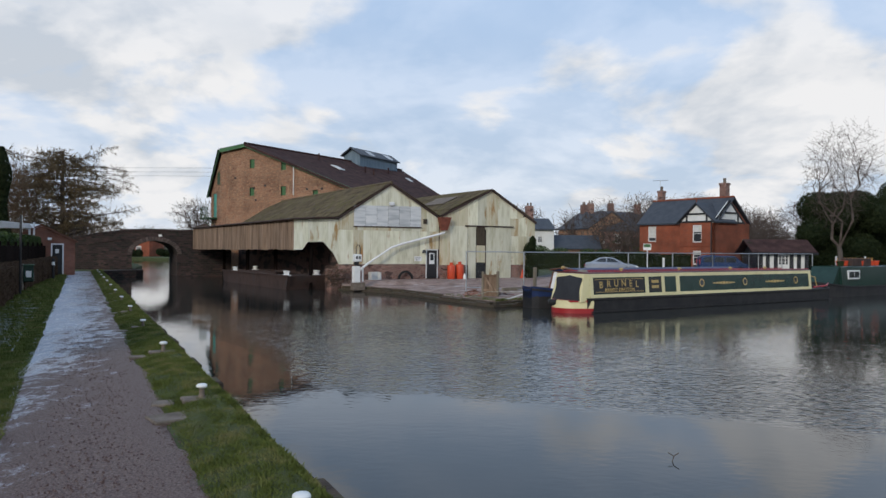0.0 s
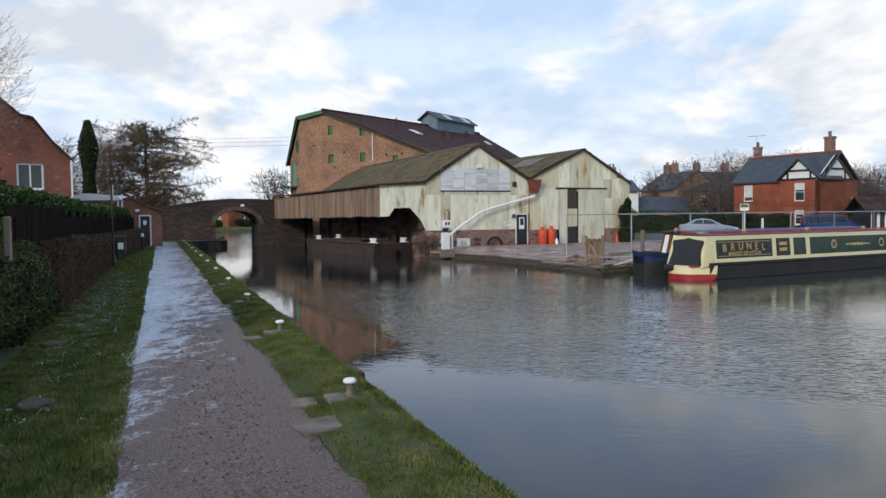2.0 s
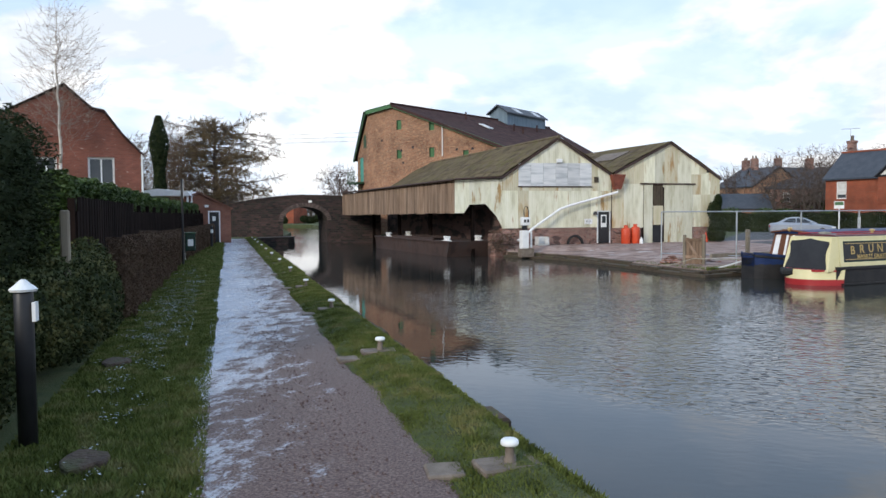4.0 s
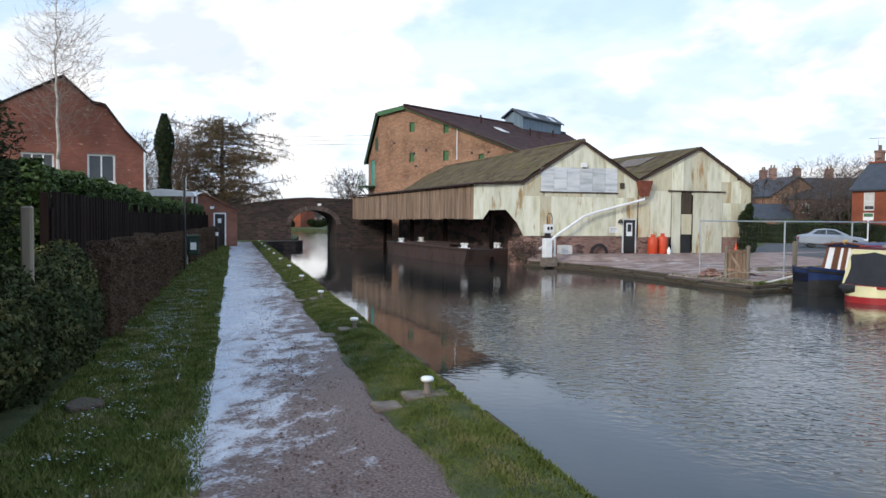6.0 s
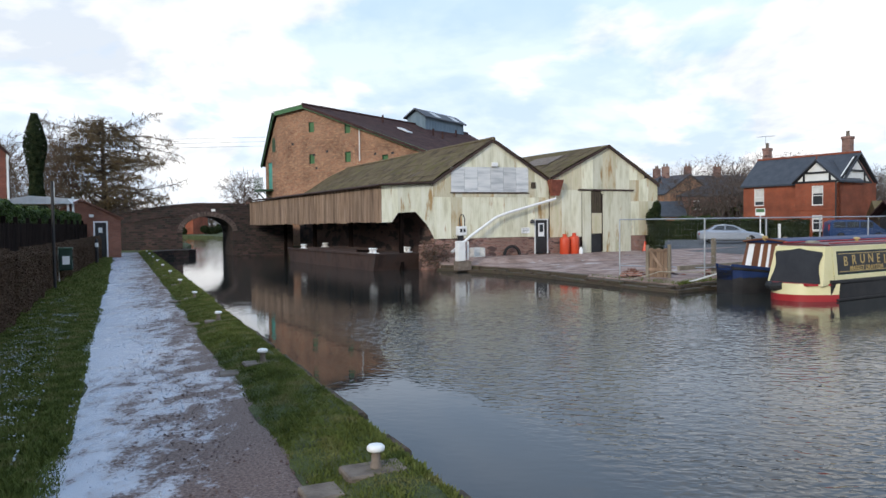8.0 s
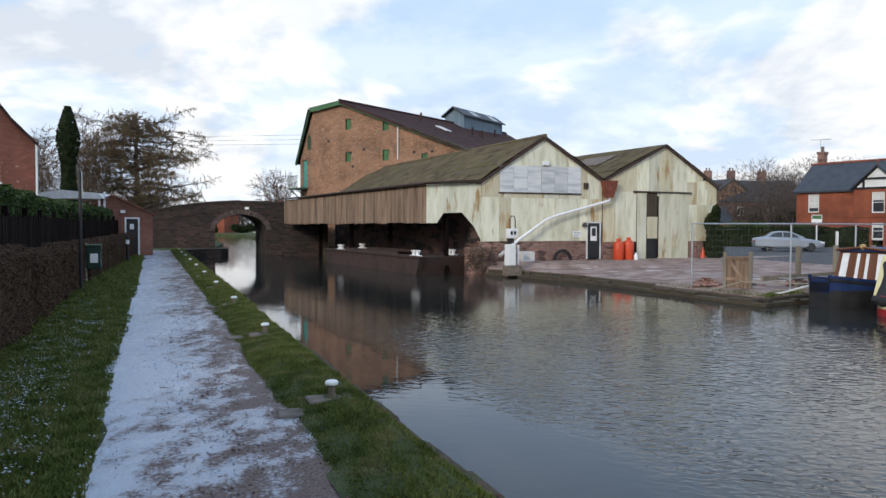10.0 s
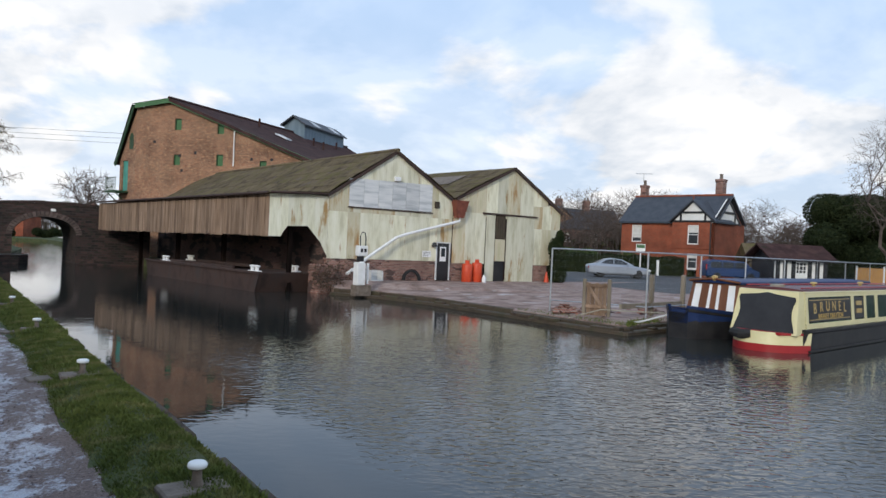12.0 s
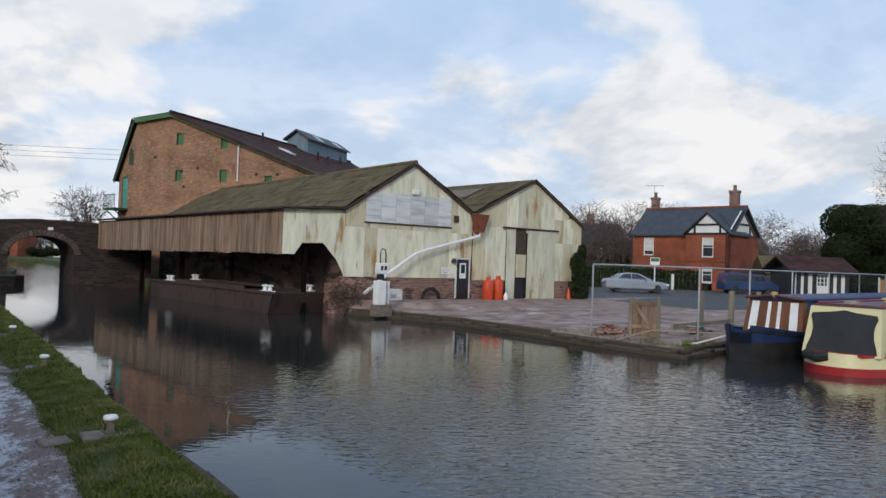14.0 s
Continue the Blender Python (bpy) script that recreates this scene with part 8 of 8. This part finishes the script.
crown_tree((-39.6, 111.0, 0), 10.8, 8.2, 90, "round-headed bare oak beyond the bridge", 1500, 0.2, 0.34, 0.022, "oak_tree")
rnd = random.Random(77)
far_specs = ((23.5, 100.0, 9.0, 0.05), (20.5, 103.0, 10.0, 0.05), (27.0, 96.0, 11.0, 0.03), (34.0, 104.0, 11.5, 0.03), (39.0, 112.0, 10.0, 0.03), (45.0, 108.0, 9.0, 0.03), (50.0, 101.0, 8.0, 0.03), (40.0, 95.0, 7.5, 0.03), (31.0, 125.0, 13.0, 0.04), (13.0, 140.0, 12.0, 0.04), (38.0, 140.0, 12.0, 0.04), (48.0, 135.0, 12.0, 0.04), (6.0, 150.0, 13.0, 0.05), (56.0, 120.0, 12.0, 0.04))
for i, (x, y, hgt, mr) in enumerate(far_specs):
    crown_tree((x, y, 0), hgt, hgt * rnd.uniform(0.62, 0.85), 100 + i, "bare winter tree in the distance", 2300, 0.2, 0.2, 0.013 if y < 112 else 0.018, group="distant trees")
crown_tree((30.6, 58.6, 0), 13.6, 7.6, 131, "tall bare ash on the bank before the evergreens", 2600, 0.18, 0.24, 0.008, "ash_tree")


def evergreen(p, blobs, count, size, seed, label, name="evergreen_tree"):
    t = empty(name, Matrix.Translation(p), label, "tree", "evergreens")
    g = Geo()
    for c, q in blobs:
        g.lathe([(0.72 * q[0] * math.sin(math.pi * i / 7 + 0.03), -0.78 * q[2] * math.cos(math.pi * i / 7)) for i in range(8)], 9, c)
    part("inner_crown", g, M["leaf_dark"], t)
    part("trunk", Geo().tube([(0, 0, -0.2), (0, 0, max(c[2] for c, q in blobs))], 0.3, 6, 0.1), M["bark"], t)
    part("crown", leaves(count, blob_place(blobs, 0.16), size, seed, 0.8, 0.5), M["leaf_dark"], t)
    return t


rnd = random.Random(55)
blobs = [((rnd.uniform(-3.4, 3.4), rnd.uniform(-1.6, 1.6), z), (2.0 - 0.10 * z, 2.0, 1.5)) for z in (1.2, 2.4, 3.8, 5.2, 6.4) for _ in range(5)] + [((-1, 0, 6.5), (2.2, 2, 1.2)), ((1.5, 0, 6.9), (1.8, 1.6, 1.1))]
evergreen((37.6, 72.4, 0), blobs, 90000, 0.10, 56, "huge dense dark evergreen at the basin's end")
blobs = [((rnd.uniform(-3.5, 3.5), rnd.uniform(-2, 2), z), (2.0, 2.0, 1.6)) for z in (1.2, 3.0, 4.8, 6.6, 8.0) for _ in range(4)]
evergreen((44.5, 74.5, 0), blobs, 70000, 0.11, 57, "huge dense dark evergreen at the basin's end")
blobs = [((0, 0, 1.2 + i * 1.1), (2.1 - 0.3 * i, 2.1 - 0.3 * i, 1.0)) for i in range(6)]
evergreen((37.5, 100.0, 0), blobs, 9000, 0.16, 58, "dark cone-shaped conifer behind the outbuilding")
hb = [((x, 0.4 * math.sin(x), 1.4 + 0.4 * math.sin(x * 1.3)), (1.6, 1.3, 1.2)) for x in [i * 1.8 - 10 for i in range(12)]]
evergreen((38.5, 82.0, 0), hb, 40000, 0.08, 59, "dark evergreen bank behind the outbuilding", "evergreen_hedge")
q = random.Random(71)
for k, (x, y, n) in enumerate(((-67.0, 147.5, 4), (-60.5, 149.5, 5), (-54.0, 147.0, 5))):
    hb = [((i * 0.9, q.gauss(0, 0.3), 0.6 + q.uniform(0, 0.5)), (0.9, 0.8, q.uniform(0.6, 1.1))) for i in range(n)]
    evergreen((x, y, 0), hb, 5000, 0.12, 72 + k, "dark green shrubs along the far bank", "shrub")
# low woods that close the view
for i, (cx, cy, L, hgt, sd) in enumerate(((47, 114, 62, 10.5, 60), (40, 165, 120, 9, 61), (-90, 185, 110, 9, 62), (110, 110, 70, 9, 63), (-75, 95, 50, 7, 64), (85, 40, 70, 7, 65), (-70, 40, 60, 6, 66))):
    q = random.Random(sd)
    d = Vector((-cy, cx)).normalized() if True else None
    m = at((cx, cy), d)
    g = Geo()
    for _ in range(1500):
        x, y, z = q.uniform(-L / 2, L / 2), q.gauss(0, 3), 0
        hh = hgt * q.uniform(0.5, 1.0) * (0.75 + 0.25 * math.sin(x * 0.35) * math.sin(x * 0.13 + 2))
        pts = [Vector((x, y, 0)), Vector((x + q.gauss(0, 0.3), y, hh * 0.5)), Vector((x + q.gauss(0, 0.9), y, hh))]
        g.tube(pts, 0.09, 3, 0.02, cap=False)
        for _ in range(7):
            a = pts[1].lerp(pts[2], q.random())
            g.tube([a, a + Vector((q.gauss(0, 1.1), q.gauss(0, 0.6), q.uniform(0.1, 1.2)))], 0.03, 3, 0.012, cap=False)
    w = thing("far_wood", g, M["twig"], "belt of bare winter woodland in the distance", "woodland", kind="stuff", m=m)
    part("undergrowth", leaves(5000, box_place(-L / 2, L / 2, -2, 2, 0, hgt * 0.33, bump=0.8), 0.35, sd), M["leaf_ivy"], w)
# overhead wires past the mill
wires = empty("overhead_wires", Matrix.Translation((0, 0, 0)), "thin overhead wires crossing beyond the bridge", "wires")
for k in range(3):
    part("wire", Geo().tube([(-90, 108, 13.0 + 0.55 * k), (-60, 104, 12.1 + 0.55 * k), (-33, 99, 11.6 + 0.55 * k), (-14.0, 96.0, 11.5 + 0.5 * k)], 0.02, 3), M["black"], wires)
thing("utility_pole", Geo().tube([(0, 0, -0.3), (0, 0, 14.6)], 0.16, 8, 0.12), M["bark"], "tall wooden utility pole", "pole", m=Matrix.Translation((-90, 108, 0)))
